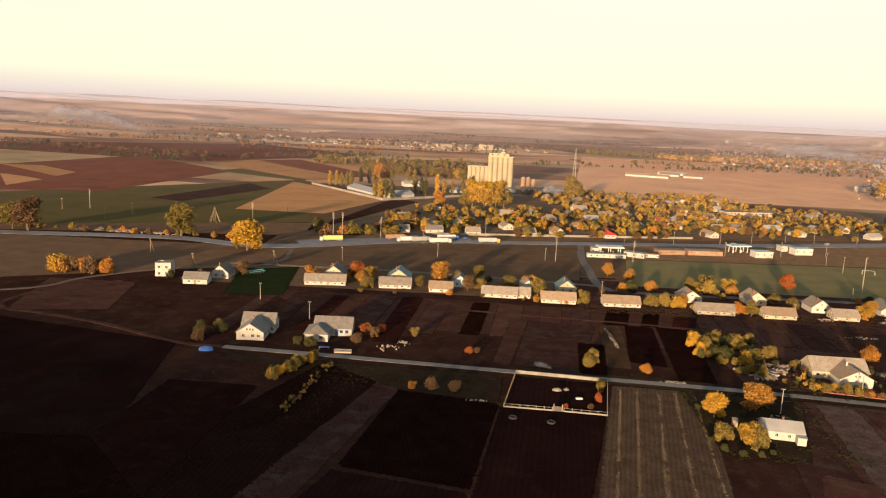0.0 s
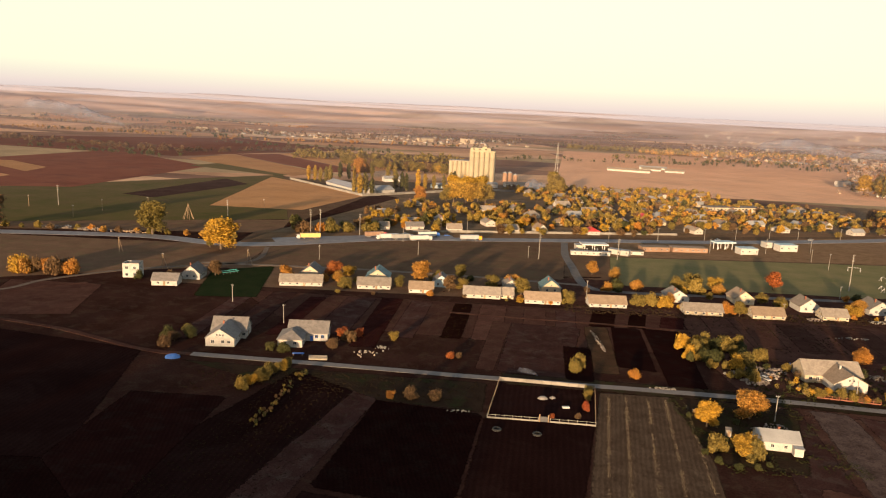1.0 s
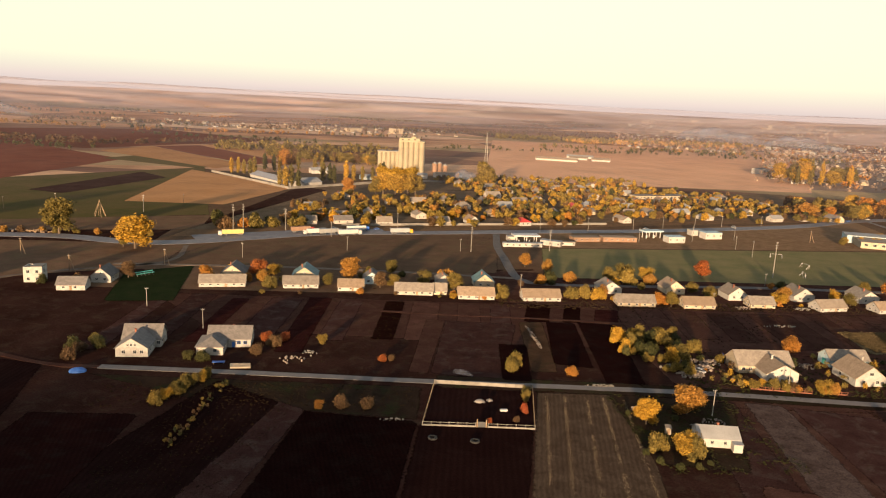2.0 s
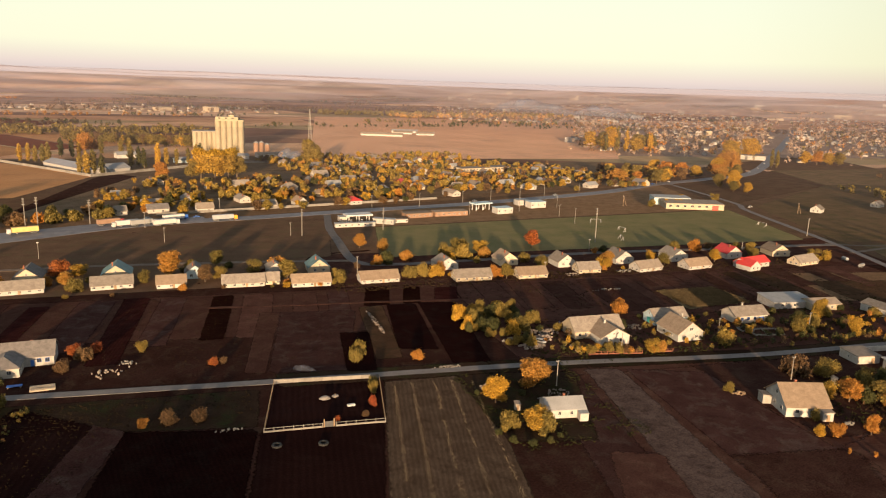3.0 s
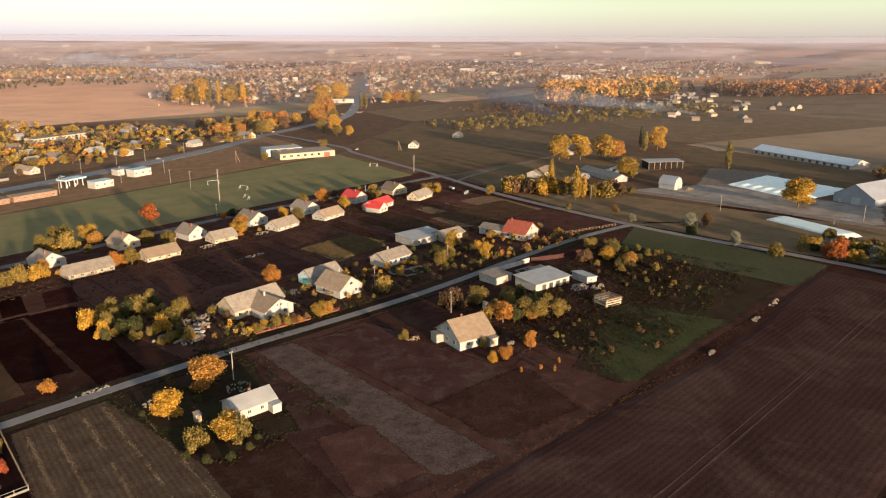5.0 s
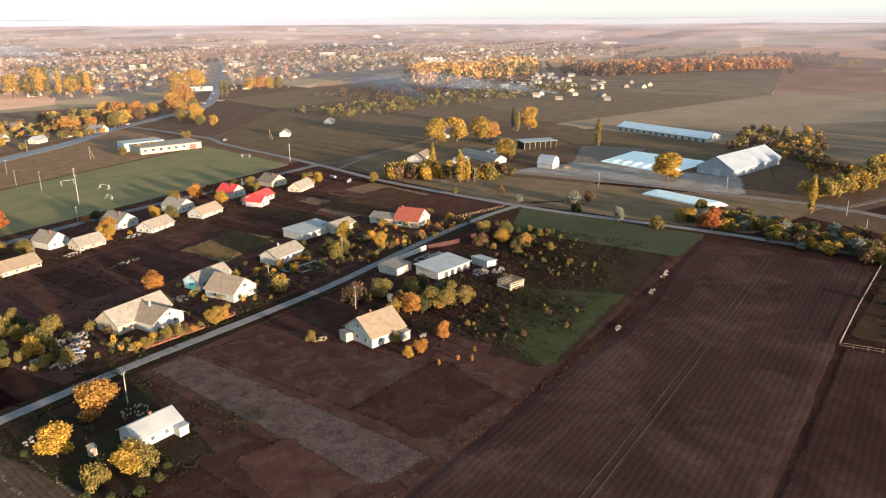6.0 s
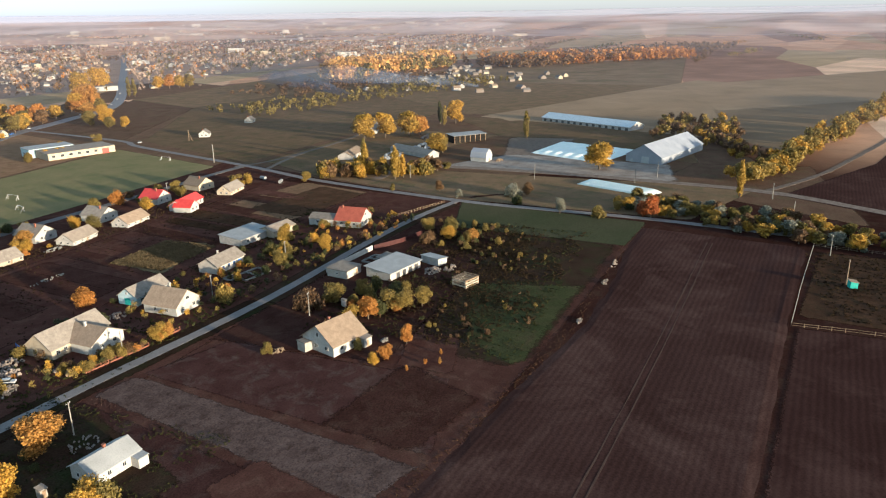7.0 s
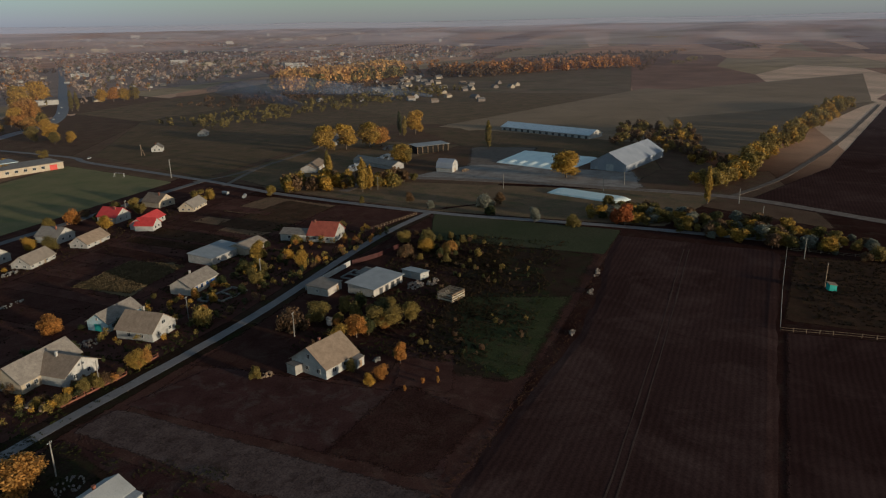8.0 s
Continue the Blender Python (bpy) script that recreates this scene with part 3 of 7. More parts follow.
def window(house, m, w=1.3, h=1.3, frame_mat="white_paint"):
    """A framed window with two panes, set 3 cm proud; m puts its middle on the wall, its own -y looking outwards."""
    key = (w, h, frame_mat)
    if key not in WINDOW:
        bm = bmesh.new()
        for bx, bz, sx, sz in ((0, -h / 2, w, 0.1), (0, h / 2 - 0.1, w, 0.1), (-w / 2 + 0.05, -h / 2 + 0.1, 0.1, h - 0.2), (w / 2 - 0.05, -h / 2 + 0.1, 0.1, h - 0.2), (0, -h / 2 + 0.1, 0.07, h - 0.2)):
            box(bm, bx, -0.01, bz, sx, 0.1, sz)
        fm = bpy.data.meshes.new("window")
        bm.to_mesh(fm)
        bm.free()
        fm.materials.append(MATS[frame_mat])
        bm = bmesh.new()
        box(bm, 0, 0.0, -h / 2 + 0.1, w - 0.2, 0.05, h - 0.2)
        gm = bpy.data.meshes.new("pane")
        bm.to_mesh(gm)
        bm.free()
        gm.materials.append(MATS["glass"])
        WINDOW[key] = (fm, gm)
    fm, gm = WINDOW[key]
    f = new("window", fm)
    f.parent = house
    f.matrix_basis = m
    g = new("pane", gm)
    g.parent = f
    return f


def windows(house, m, length, width, side, places, z=1.7, w=1.3, h=1.3, frame_mat="white_paint"):
    """Windows along one side of a wing: f front (-y), b back, l and r the ends; places from -1 to 1."""
    for p in places:
        if side == "f":
            at = pose(p * length / 2, -width / 2 - 0.02, z)
        elif side == "b":
            at = pose(p * length / 2, width / 2 + 0.02, z, 0, 0, 180)
        elif side == "l":
            at = pose(-length / 2 - 0.02, p * width / 2, z, 0, 0, -90)
        else:
            at = pose(length / 2 + 0.02, p * width / 2, z, 0, 0, 90)
        window(house, m @ at, w, h, frame_mat)


def door(house, m, length, width, side, p, mat="wood", w=1.0, h=2.05):
    at = {"f": pose(p * length / 2, -width / 2 - 0.03, 0), "b": pose(p * length / 2, width / 2 + 0.03, 0), "l": pose(-length / 2 - 0.03, p * width / 2, 0, 0, 0, -90), "r": pose(length / 2 + 0.03, p * width / 2, 0, 0, 0, 90)}[side]
    bm = bmesh.new()
    box(bm, 0, 0, 0, w, 0.1, h, bevel=0.02)
    box(bm, w * 0.36, -0.06, h * 0.5, 0.12, 0.06, 0.05)
    o = part("door", bm, mat, house)
    o.matrix_basis = m @ at
    return o


def chimney(house, roof, m, x, y, top, mat="red_brick"):
    bm = bmesh.new()
    box(bm, 0, 0, top - 2.2, 0.55, 0.55, 2.2)
    box(bm, 0, 0, top, 0.7, 0.7, 0.14)
    o = part("chimney", bm, mat, roof)
    o.matrix_basis = pose(x, y, 0)
    return o

# ---- ground: one sheet to the horizon ----
def steppe_material():
    """Brown earth and dry grass by the village, farmed parcels of many tones beyond it, paled there in place of haze.
    """
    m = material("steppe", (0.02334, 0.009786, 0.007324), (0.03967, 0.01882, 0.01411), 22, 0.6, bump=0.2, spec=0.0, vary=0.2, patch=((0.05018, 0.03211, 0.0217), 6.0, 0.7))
    n, k = m.node_tree.nodes, m.node_tree.links
    bsdf = n["Principled BSDF"]
    near = bsdf.inputs["Base Color"].links[0].from_socket
    geo = n.new("ShaderNodeNewGeometry")
    turn = n.new("ShaderNodeMapping")
    turn.inputs["Rotation"].default_value[2] = radians(-14)
    turn.inputs["Scale"].default_value = (1 / 620, 1 / 170, 0)
    k.new(geo.outputs["Position"], turn.inputs["Vector"])
    cell = n.new("ShaderNodeTexVoronoi")
    cell.inputs["Scale"].default_value = 1.0
    cell.inputs["Randomness"].default_value = 0.85
    k.new(turn.outputs["Vector"], cell.inputs["Vector"])
    sep = n.new("ShaderNodeSeparateColor")
    k.new(cell.outputs["Color"], sep.inputs["Color"])
    ramp = n.new("ShaderNodeValToRGB")
    ramp.color_ramp.interpolation = "CONSTANT"
    # parcel tones are lifted above the land's own, haze put into them
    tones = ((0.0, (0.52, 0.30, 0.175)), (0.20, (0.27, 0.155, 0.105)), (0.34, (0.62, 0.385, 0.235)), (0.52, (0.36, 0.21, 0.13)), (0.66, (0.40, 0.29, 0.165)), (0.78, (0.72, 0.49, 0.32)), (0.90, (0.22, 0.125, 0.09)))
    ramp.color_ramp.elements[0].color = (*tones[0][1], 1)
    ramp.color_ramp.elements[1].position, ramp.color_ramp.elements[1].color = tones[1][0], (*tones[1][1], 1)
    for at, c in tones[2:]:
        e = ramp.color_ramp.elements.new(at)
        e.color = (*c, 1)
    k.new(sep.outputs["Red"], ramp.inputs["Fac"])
    broad = n.new("ShaderNodeTexNoise")
    broad.inputs["Scale"].default_value = 1 / 90
    broad.inputs["Detail"].default_value = 8
    broad.inputs["Roughness"].default_value = 0.65
    k.new(geo.outputs["Position"], broad.inputs["Vector"])
    val = n.new("ShaderNodeMapRange")
    val.inputs["From Min"].default_value, val.inputs["From Max"].default_value = 0.3, 0.7
    val.inputs["To Min"].default_value, val.inputs["To Max"].default_value = 0.65, 1.3
    k.new(broad.outputs["Fac"], val.inputs["Value"])
    hsv = n.new("ShaderNodeHueSaturation")
    k.new(ramp.outputs["Color"], hsv.inputs["Color"])
    k.new(val.outputs["Result"], hsv.inputs["Value"])
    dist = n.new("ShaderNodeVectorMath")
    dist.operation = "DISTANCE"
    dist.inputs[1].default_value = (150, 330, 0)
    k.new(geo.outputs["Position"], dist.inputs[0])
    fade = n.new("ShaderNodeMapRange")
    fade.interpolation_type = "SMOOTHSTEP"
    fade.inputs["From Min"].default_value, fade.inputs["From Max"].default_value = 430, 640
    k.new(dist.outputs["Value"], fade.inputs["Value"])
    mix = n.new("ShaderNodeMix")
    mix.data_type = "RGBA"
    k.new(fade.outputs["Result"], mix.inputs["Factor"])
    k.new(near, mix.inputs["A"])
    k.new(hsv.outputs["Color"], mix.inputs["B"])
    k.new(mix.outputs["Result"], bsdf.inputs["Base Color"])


steppe_material()


def land_height(x, y):
    r = math.hypot(x, y)
    t = min(1.0, max(0.0, (r - 2300) / 2450))
    w = min(1.0, max(0.0, (r - 1900) / 700)) * min(1.0, max(0.0, (0.30 * y - x) / 300))
    s = 0.31 * x + 0.95 * y
    roll = w * 6.0 * math.sin(s / 82 + 2.2 * noise.noise(Vector((x, y, 9)) / 1100))
    return roll + t * t * (3 - 2 * t) * (93 + 6 * noise.noise(Vector((x, y, 0)) / 900) + 2 * noise.noise(Vector((x, y, 5)) / 260))


def ground():
    verts, faces = [(0, 0, 0)], []
    radii = [30 * i for i in range(1, 12)] + [330 + 55 * i for i in range(1, 25)] + [1650 + 54 * i for i in range(1, 61)]
    n = 240
    for i, r in enumerate(radii):
        for j in range(n):
            a = 2 * math.pi * j / n
            x, y = r * math.cos(a), r * math.sin(a)
            verts.append((x, y, land_height(x, y)))
            p, q = 1 + (i - 1) * n + j, 1 + (i - 1) * n + (j + 1) % n
            c, d = 1 + i * n + j, 1 + i * n + (j + 1) % n
            faces.append((0, c, d) if i == 0 else (p, c, d, q))
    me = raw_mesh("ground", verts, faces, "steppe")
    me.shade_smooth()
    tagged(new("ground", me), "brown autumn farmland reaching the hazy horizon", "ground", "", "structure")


ground()


def drift_material(name, tone, near, far, most, size, low, high):
    """Thin haze sheet or smoke that lets the land behind show through: denser with the way from the village, and in
    drifts.
    """
    m = bpy.data.materials.new(name)
    m.use_nodes = True
    n, k = m.node_tree.nodes, m.node_tree.links
    geo = n.new("ShaderNodeNewGeometry")
    flat = n.new("ShaderNodeVectorMath")
    flat.operation = "MULTIPLY"
    flat.inputs[1].default_value = (1, 1, 0)
    k.new(geo.outputs["Position"], flat.inputs[0])
    away = n.new("ShaderNodeVectorMath")
    away.operation = "LENGTH"
    k.new(flat.outputs["Vector"], away.inputs[0])
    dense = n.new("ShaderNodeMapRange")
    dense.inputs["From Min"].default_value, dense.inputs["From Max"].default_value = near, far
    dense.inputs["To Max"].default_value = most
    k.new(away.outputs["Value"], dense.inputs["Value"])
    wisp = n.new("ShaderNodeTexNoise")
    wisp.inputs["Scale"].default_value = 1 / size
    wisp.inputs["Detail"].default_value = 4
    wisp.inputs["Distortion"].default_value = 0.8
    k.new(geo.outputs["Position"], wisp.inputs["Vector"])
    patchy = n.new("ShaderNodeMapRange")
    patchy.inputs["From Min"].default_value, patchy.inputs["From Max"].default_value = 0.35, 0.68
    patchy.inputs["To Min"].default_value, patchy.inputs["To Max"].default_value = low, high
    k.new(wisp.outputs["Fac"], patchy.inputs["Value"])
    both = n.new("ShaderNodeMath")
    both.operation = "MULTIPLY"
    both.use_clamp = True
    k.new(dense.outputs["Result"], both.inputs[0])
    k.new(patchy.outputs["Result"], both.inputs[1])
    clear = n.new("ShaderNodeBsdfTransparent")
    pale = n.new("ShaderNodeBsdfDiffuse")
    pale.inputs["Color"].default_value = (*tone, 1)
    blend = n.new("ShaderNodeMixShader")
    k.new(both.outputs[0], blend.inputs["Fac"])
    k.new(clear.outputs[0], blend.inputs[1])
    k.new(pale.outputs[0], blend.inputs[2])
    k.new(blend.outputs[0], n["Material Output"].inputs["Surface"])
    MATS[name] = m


# distance haze put into a pale surface whose density grows outwards
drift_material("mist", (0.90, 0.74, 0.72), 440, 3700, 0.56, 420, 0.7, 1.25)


def haze_sheet():
    """A see-through sheet added over the far land, above its trees, to imitate the haze of distance."""
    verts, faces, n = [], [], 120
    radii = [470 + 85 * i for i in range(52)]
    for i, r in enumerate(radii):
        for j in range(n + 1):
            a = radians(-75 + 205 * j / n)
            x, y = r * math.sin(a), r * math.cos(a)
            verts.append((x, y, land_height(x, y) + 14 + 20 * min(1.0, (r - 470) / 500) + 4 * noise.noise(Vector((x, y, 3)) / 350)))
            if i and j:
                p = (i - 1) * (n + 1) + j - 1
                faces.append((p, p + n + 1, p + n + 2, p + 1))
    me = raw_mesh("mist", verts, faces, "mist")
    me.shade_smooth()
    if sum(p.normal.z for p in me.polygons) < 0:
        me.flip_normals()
    tagged(new("mist", me), "thin pale sheet imitating haze over the far fields", "mist", "", "stuff")


haze_sheet()

drift_material("smoke", (0.16, 0.19, 0.26), -1, 0, 0.17, 1.6, 0.1, 1.3)
drift_material("far_smoke", (0.20, 0.25, 0.36), -1, 0, 0.26, 70, 0.1, 1.3)


def smoke_plume(x, y, rz, length, r0, r1, rise, mat, label):
    """A drifting plume: a soft uneven tube that widens and lifts away from its fire."""
    verts, faces, n, k = [], [], 26, 14
    for i in range(n + 1):
        u = i / n
        w = (r0 + (r1 - r0) * u ** 0.7) * math.sin(math.pi * min(1.0, 0.12 + 0.88 * u)) ** 0.5 + 0.02 * r0
        for j in range(k):
            a = 2 * math.pi * j / k
            d = 1 + 0.45 * noise.noise(Vector((u * 6, math.cos(a) * 1.3, math.sin(a) * 1.3 + x)))
            verts.append((u * length, w * d * 1.5 * math.cos(a), 0.3 + rise * u ** 0.8 + w * d * (1 + math.sin(a))))
            if i:
                p, q = (i - 1) * k, i * k
                faces.append((p + j, q + j, q + (j + 1) % k, p + (j + 1) % k))
    me = raw_mesh("smoke", verts, faces, mat)
    me.shade_smooth()
    ob = new("smoke", me)
    ob.matrix_world = pose(x, y, land_height(x, y), 0, 0, rz)
    tagged(ob, label, "smoke", "", "stuff")


smoke_plume(36, 192.5, 172, 7, 0.35, 1.2, 0.9, "smoke", "small bluish smoke of a garden fire")
smoke_plume(-984, 2172, 138, 900, 8, 34, 22, "far_smoke", "long bluish smoke drifting over far fields")
smoke_plume(1265, 2111, 170, 320, 6, 26, 18, "far_smoke", "bluish smoke over the town roofs")
smoke_plume(1420, 2004, 175, 260, 5, 20, 14, "far_smoke", "bluish smoke over the town roofs")
smoke_plume(780, 440, 62, 230, 3, 12, 6, "far_smoke", "thin bluish smoke drifting over gardens")
smoke_plume(930, 330, 100, 300, 3, 14, 8, "far_smoke", "thin bluish smoke drifting over gardens")
smoke_plume(135, 795, 170, 40, 1.5, 7, 5, "far_smoke", "bluish smoke between village houses")

# fields west of the highway
plot("field_green", ((-485, 560), (-327, 440), (-120, 515), (-205, 880)), "winter_wheat", 0.06, "green winter wheat field beside the highway", step=20)
plot("field_red", ((-700, 560), (-361, 655), (-325, 950), (-560, 1190)), "soil_red", 0.12, "ploughed red-brown field behind green wheat", step=25)
plot("field_dark_strip", ((-297, 622), (-262, 606), (-216, 752), (-255, 800)), "soil_plough", 0.18, "dark ploughed strip between wheat and stubble", step=15)
plot("field_tan", ((-200, 572), (-120, 569), (-77, 700), (-212, 846)), "stubble", 0.14, "pale tan stubble field beside the grain yard", step=15)
plot("field_stubble", ((-400, 1077), (-190, 870), (-165, 935), (-365, 1210)), "stubble", 0.17, "long pale stubble strip behind ploughed land", step=25)
plot("field_far_plough", ((-1150, 1250), (-430, 1110), (-200, 1500), (-520, 1800)), "soil_red", 0.1, "wide dark ploughed field in the distance", step=40)
plot("field_strip_green", ((-352, 953), (-215, 868), (-200, 880), (-330, 1010)), "winter_wheat", 0.2, "narrow green wheat strip beside stubble", step=20)
plot("field_dark_far", ((-365, 1215), (-160, 940), (-120, 985), (-300, 1270)), "soil_red", 0.13, "dark ploughed strip behind stubble", step=25)
plot("field_tan_far", ((-300, 1275), (-115, 990), (-60, 1030), (-230, 1420)), "stubble", 0.16, "pale stubble strip behind ploughed land", step=25)
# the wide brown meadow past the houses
plot("meadow", ((140, 850), (560, 830), (1200, 1900), (330, 1950)), "soil_far_hazed", 0.1, "wide bare brown meadow behind the village", step=40)
# the green common with the football pitch
plot("common", ((-110, 352), (70, 345), (88, 452), (-95, 408)), "common_soil", 0.05, "dull grass strip between highway and houses", step=9)
plot("common_west", ((-335, 402), (-108, 402), (-108, 345), (-330, 238)), "common_soil", 0.03, "dry golden grass between highway and houses", rag=1.5, step=10)
plot("common_west", ((-430, 438), (-118, 512), (-112, 452), (-330, 415)), "common_soil", 0.028, "dry grass strip beside the highway", rag=1.5, step=12)
plot("field_edge", ((-215, 880), (-190, 560), (-110, 505), (-70, 720)), "common_soil", 0.05, "dry rough ground between wheat and stubble", rag=1.5, step=14)
plot("field_wedge", ((-626, 902), (-570, 907), (-485, 836), (-477, 777)), "stubble", 0.2, "tan stubble wedge in ploughed land", step=15)
plot("field_wedge", ((-546, 779), (-505, 760), (-469, 734), (-467, 666)), "stubble", 0.2, "tan stubble wedge in ploughed land", step=15)
plot("football_pitch", ((95, 338), (375, 330), (408, 440), (112, 418)), "lawn", 0.07, "worn green football pitch beside the houses", step=9)
plot("meadow_east", ((392, 318), (560, 305), (640, 560), (445, 450)), "dry_meadow", 0.05, "dull grass meadow past the crossroads", step=14)
plot("crossroads_meadow", ((342, 158), (366, 246), (404, 206), (408, 60)), "dry_meadow", 0.05, "dull grass between the country road and the farm", rag=1.5)
plot("crossroads_meadow", ((340, 152), (410, 70), (400, 12), (334, 40)), "dry_meadow", 0.06, "dull grass between the country road and the farm", rag=1.5)
plot("crossroads_meadow", ((368, 250), (400, 310), (560, 298), (548, 190)), "dry_meadow", 0.04, "trampled grass behind the farm yard", rag=1.5, step=9)
plot("crossroads_bare", ((288, 262), (352, 250), (340, 205), (278, 214)), "gold_earth", 0.05, "pale trampled earth by the crossroads", rag=2.0)
plot("highway_verge", ((92, 419), (408, 444), (445, 582), (100, 472)), "gold_earth", 0.03, "dusty verge between highway and pitch", rag=1.5, step=9)
plot("highway_verge", ((-125, 424), (452, 590), (470, 614), (-120, 454)), "gold_earth", 0.035, "dusty verge along the village edge", rag=1.5, step=9)
plot("town_meadow", ((640, 560), (900, 520), (1160, 700), (690, 690)), "dry_meadow", 0.04, "dull meadow below the town", rag=2.0, step=20)
plot("crossroads_ground", ((338, 150), (384, 322), (700, 560), (700, 60)), "common_soil", 0.012, "dusty rough ground past the crossroads", rag=2.0, step=12)
plot("highway_ground", ((445, 470), (640, 558), (705, 690), (468, 606)), "common_soil", 0.02, "dusty rough ground beside the highway", rag=2.0, step=10)
plot("back_street_ground", ((60, 350), (392, 332), (372, 264), (60, 286)), "weathered_soil", 0.02, "trampled ground round the back street", rag=1.5, step=8)
plot("farm_ground", ((402, 206), (556, 300), (700, 60), (430, -8)), "common_soil", 0.025, "dusty rough ground round the farm", rag=2.0, step=9)
plot("farm_ground", ((404, 64), (470, 42), (480, -24), (345, -34)), "common_soil", 0.03, "dusty rough ground beside the farm track", rag=2.0, step=9)
plot("farm_grass", ((545, 190), (640, 262), (660, 60), (470, 40)), "dry_meadow", 0.04, "dry grass round the farm sheds", rag=2.0, step=9)
plot("far_meadow", ((560, 305), (690, 280), (900, 520), (640, 560)), "dry_meadow", 0.045, "dull green meadow behind the farm", rag=2.0, step=20)
plot("garden_green", ((-120.2, 329.7), (-90.8, 346.2), (-83.8, 279.2), (-111.9, 276.7)), "sown_dark", 0.08, "dark green sown garden beside a house")
plot("village_base", ((104, 292), (352, 268), (334, 150), (104, 170)), "fallow_soil", 0.02, "bare dusty land round the village plots", rag=1.0, step=9)
plot("village_base", ((104, 172), (334, 150), (318, 58), (90, 84)), "weathered_soil", 0.015, "dry trodden land south of the lane", rag=1.0, step=9)
plot("meadow_base", ((380, 300), (720, 300), (960, 900), (440, 640)), "common_soil", 0.004, "dusty rough land past the crossroads", rag=1.0, step=20)
plot("highway_base", ((-130, 300), (400, 290), (470, 640), (-130, 470)), "common_soil", 0.005, "dusty rough land along the highway", rag=1.0, step=14)
plot("cottage_grass", ((78, 180), (116, 172), (99, 129), (76, 134)), "weedy_ground", 0.10, "dark weedy grass round a small cottage", rag=1.5, step=3)
# village plots north of the lane
for i in range(26):
    x0 = -92 + i * 16.5 + RND.uniform(-3, 3)
    w, top, low = RND.uniform(7, 14), 287 - 0.05 * x0 + RND.uniform(-6, 0), RND.uniform(214, 240)
    if 60 < x0 < 112:
        low = max(low, 256)
    plot("garden_strip", ((x0, top), (x0 + w, top), (x0 + w - 7, low), (x0 - 7, low)), RND.choice(("fallow_soil", "dry_grass", "fallow_soil", "weathered_soil", "weathered_soil") if x0 > 105 else ("garden_soil_dry", "weathered_soil", "earth", "fallow_soil", "garden_soil_dry", "weathered_soil", "garden_soil")), 0.07 + 0.01 * (i % 4), "narrow garden strip of bare soil and dry grass", rag=0.7)
plot("plot_gardens", ((-95, 292), (112, 281), (106, 222), (-60, 240)), "fallow_soil", 0.04, "bare brown garden land behind the cottages", step=10)
plot("plot_gardens", ((112, 281), (345, 268), (318, 206), (106, 222)), "fallow_soil", 0.04, "bare dusty garden land behind the cottages", step=8, rag=1.5)
plot("plot_lane_side", ((158, 166), (330, 152), (290, 110), (160, 112)), "weathered_soil", 0.03, "rough ground between lane and yards", step=8, rag=1.5)
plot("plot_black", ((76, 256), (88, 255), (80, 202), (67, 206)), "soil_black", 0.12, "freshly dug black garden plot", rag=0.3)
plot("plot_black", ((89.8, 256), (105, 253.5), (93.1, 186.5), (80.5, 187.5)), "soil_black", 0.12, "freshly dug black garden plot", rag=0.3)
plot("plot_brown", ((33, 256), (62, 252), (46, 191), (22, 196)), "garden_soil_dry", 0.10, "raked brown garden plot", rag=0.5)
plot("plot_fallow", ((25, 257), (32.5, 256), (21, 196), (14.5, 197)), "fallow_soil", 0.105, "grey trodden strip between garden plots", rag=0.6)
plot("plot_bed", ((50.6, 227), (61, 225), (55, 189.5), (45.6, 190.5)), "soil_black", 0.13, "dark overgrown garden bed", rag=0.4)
plot("plot_grass_path", ((64, 255), (74, 255.5), (66, 198), (57, 198)), "dry_grass", 0.115, "dry grass path between garden plots", rag=0.5)
strip("garden_track", ((6, 268.5), (68, 261.5), (107, 256.2), (140, 253)), 2.2, "fallow_soil", 0.135, "pale dirt track along the garden ends", "road", thick=0.06, rag=0.5)
plot("plot_reeds", ((203, 246), (232, 248), (236, 228), (198, 219)), "reed", 0.15, "patch of dry standing maize stalks", rag=1.0)
plot("plot_pale", ((290, 245), (345, 235), (335, 205), (285, 212)), "dry_grass", 0.08, "pale dry grass patch by the crossroads", rag=1.5)
# south of the lane
plot("plot_verge", ((-86, 193), (18, 184), (15, 160), (-46, 172)), "weedy_ground", 0.05, "weedy rough ground between the lane and ploughed plots", rag=1.0)
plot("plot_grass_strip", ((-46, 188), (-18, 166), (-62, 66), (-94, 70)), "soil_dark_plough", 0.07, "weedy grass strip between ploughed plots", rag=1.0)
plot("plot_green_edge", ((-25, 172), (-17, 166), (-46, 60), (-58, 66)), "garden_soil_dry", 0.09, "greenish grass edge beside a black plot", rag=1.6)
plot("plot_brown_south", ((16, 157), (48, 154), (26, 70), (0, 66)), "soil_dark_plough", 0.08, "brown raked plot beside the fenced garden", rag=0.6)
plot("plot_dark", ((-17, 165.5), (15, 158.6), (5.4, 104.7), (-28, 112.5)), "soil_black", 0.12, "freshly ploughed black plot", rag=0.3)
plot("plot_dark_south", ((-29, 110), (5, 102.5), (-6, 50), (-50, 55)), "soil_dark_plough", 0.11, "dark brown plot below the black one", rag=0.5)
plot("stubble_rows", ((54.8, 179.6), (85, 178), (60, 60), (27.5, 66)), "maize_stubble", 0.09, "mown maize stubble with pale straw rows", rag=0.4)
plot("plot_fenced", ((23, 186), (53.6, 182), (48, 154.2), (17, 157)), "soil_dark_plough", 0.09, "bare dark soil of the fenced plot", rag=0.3)
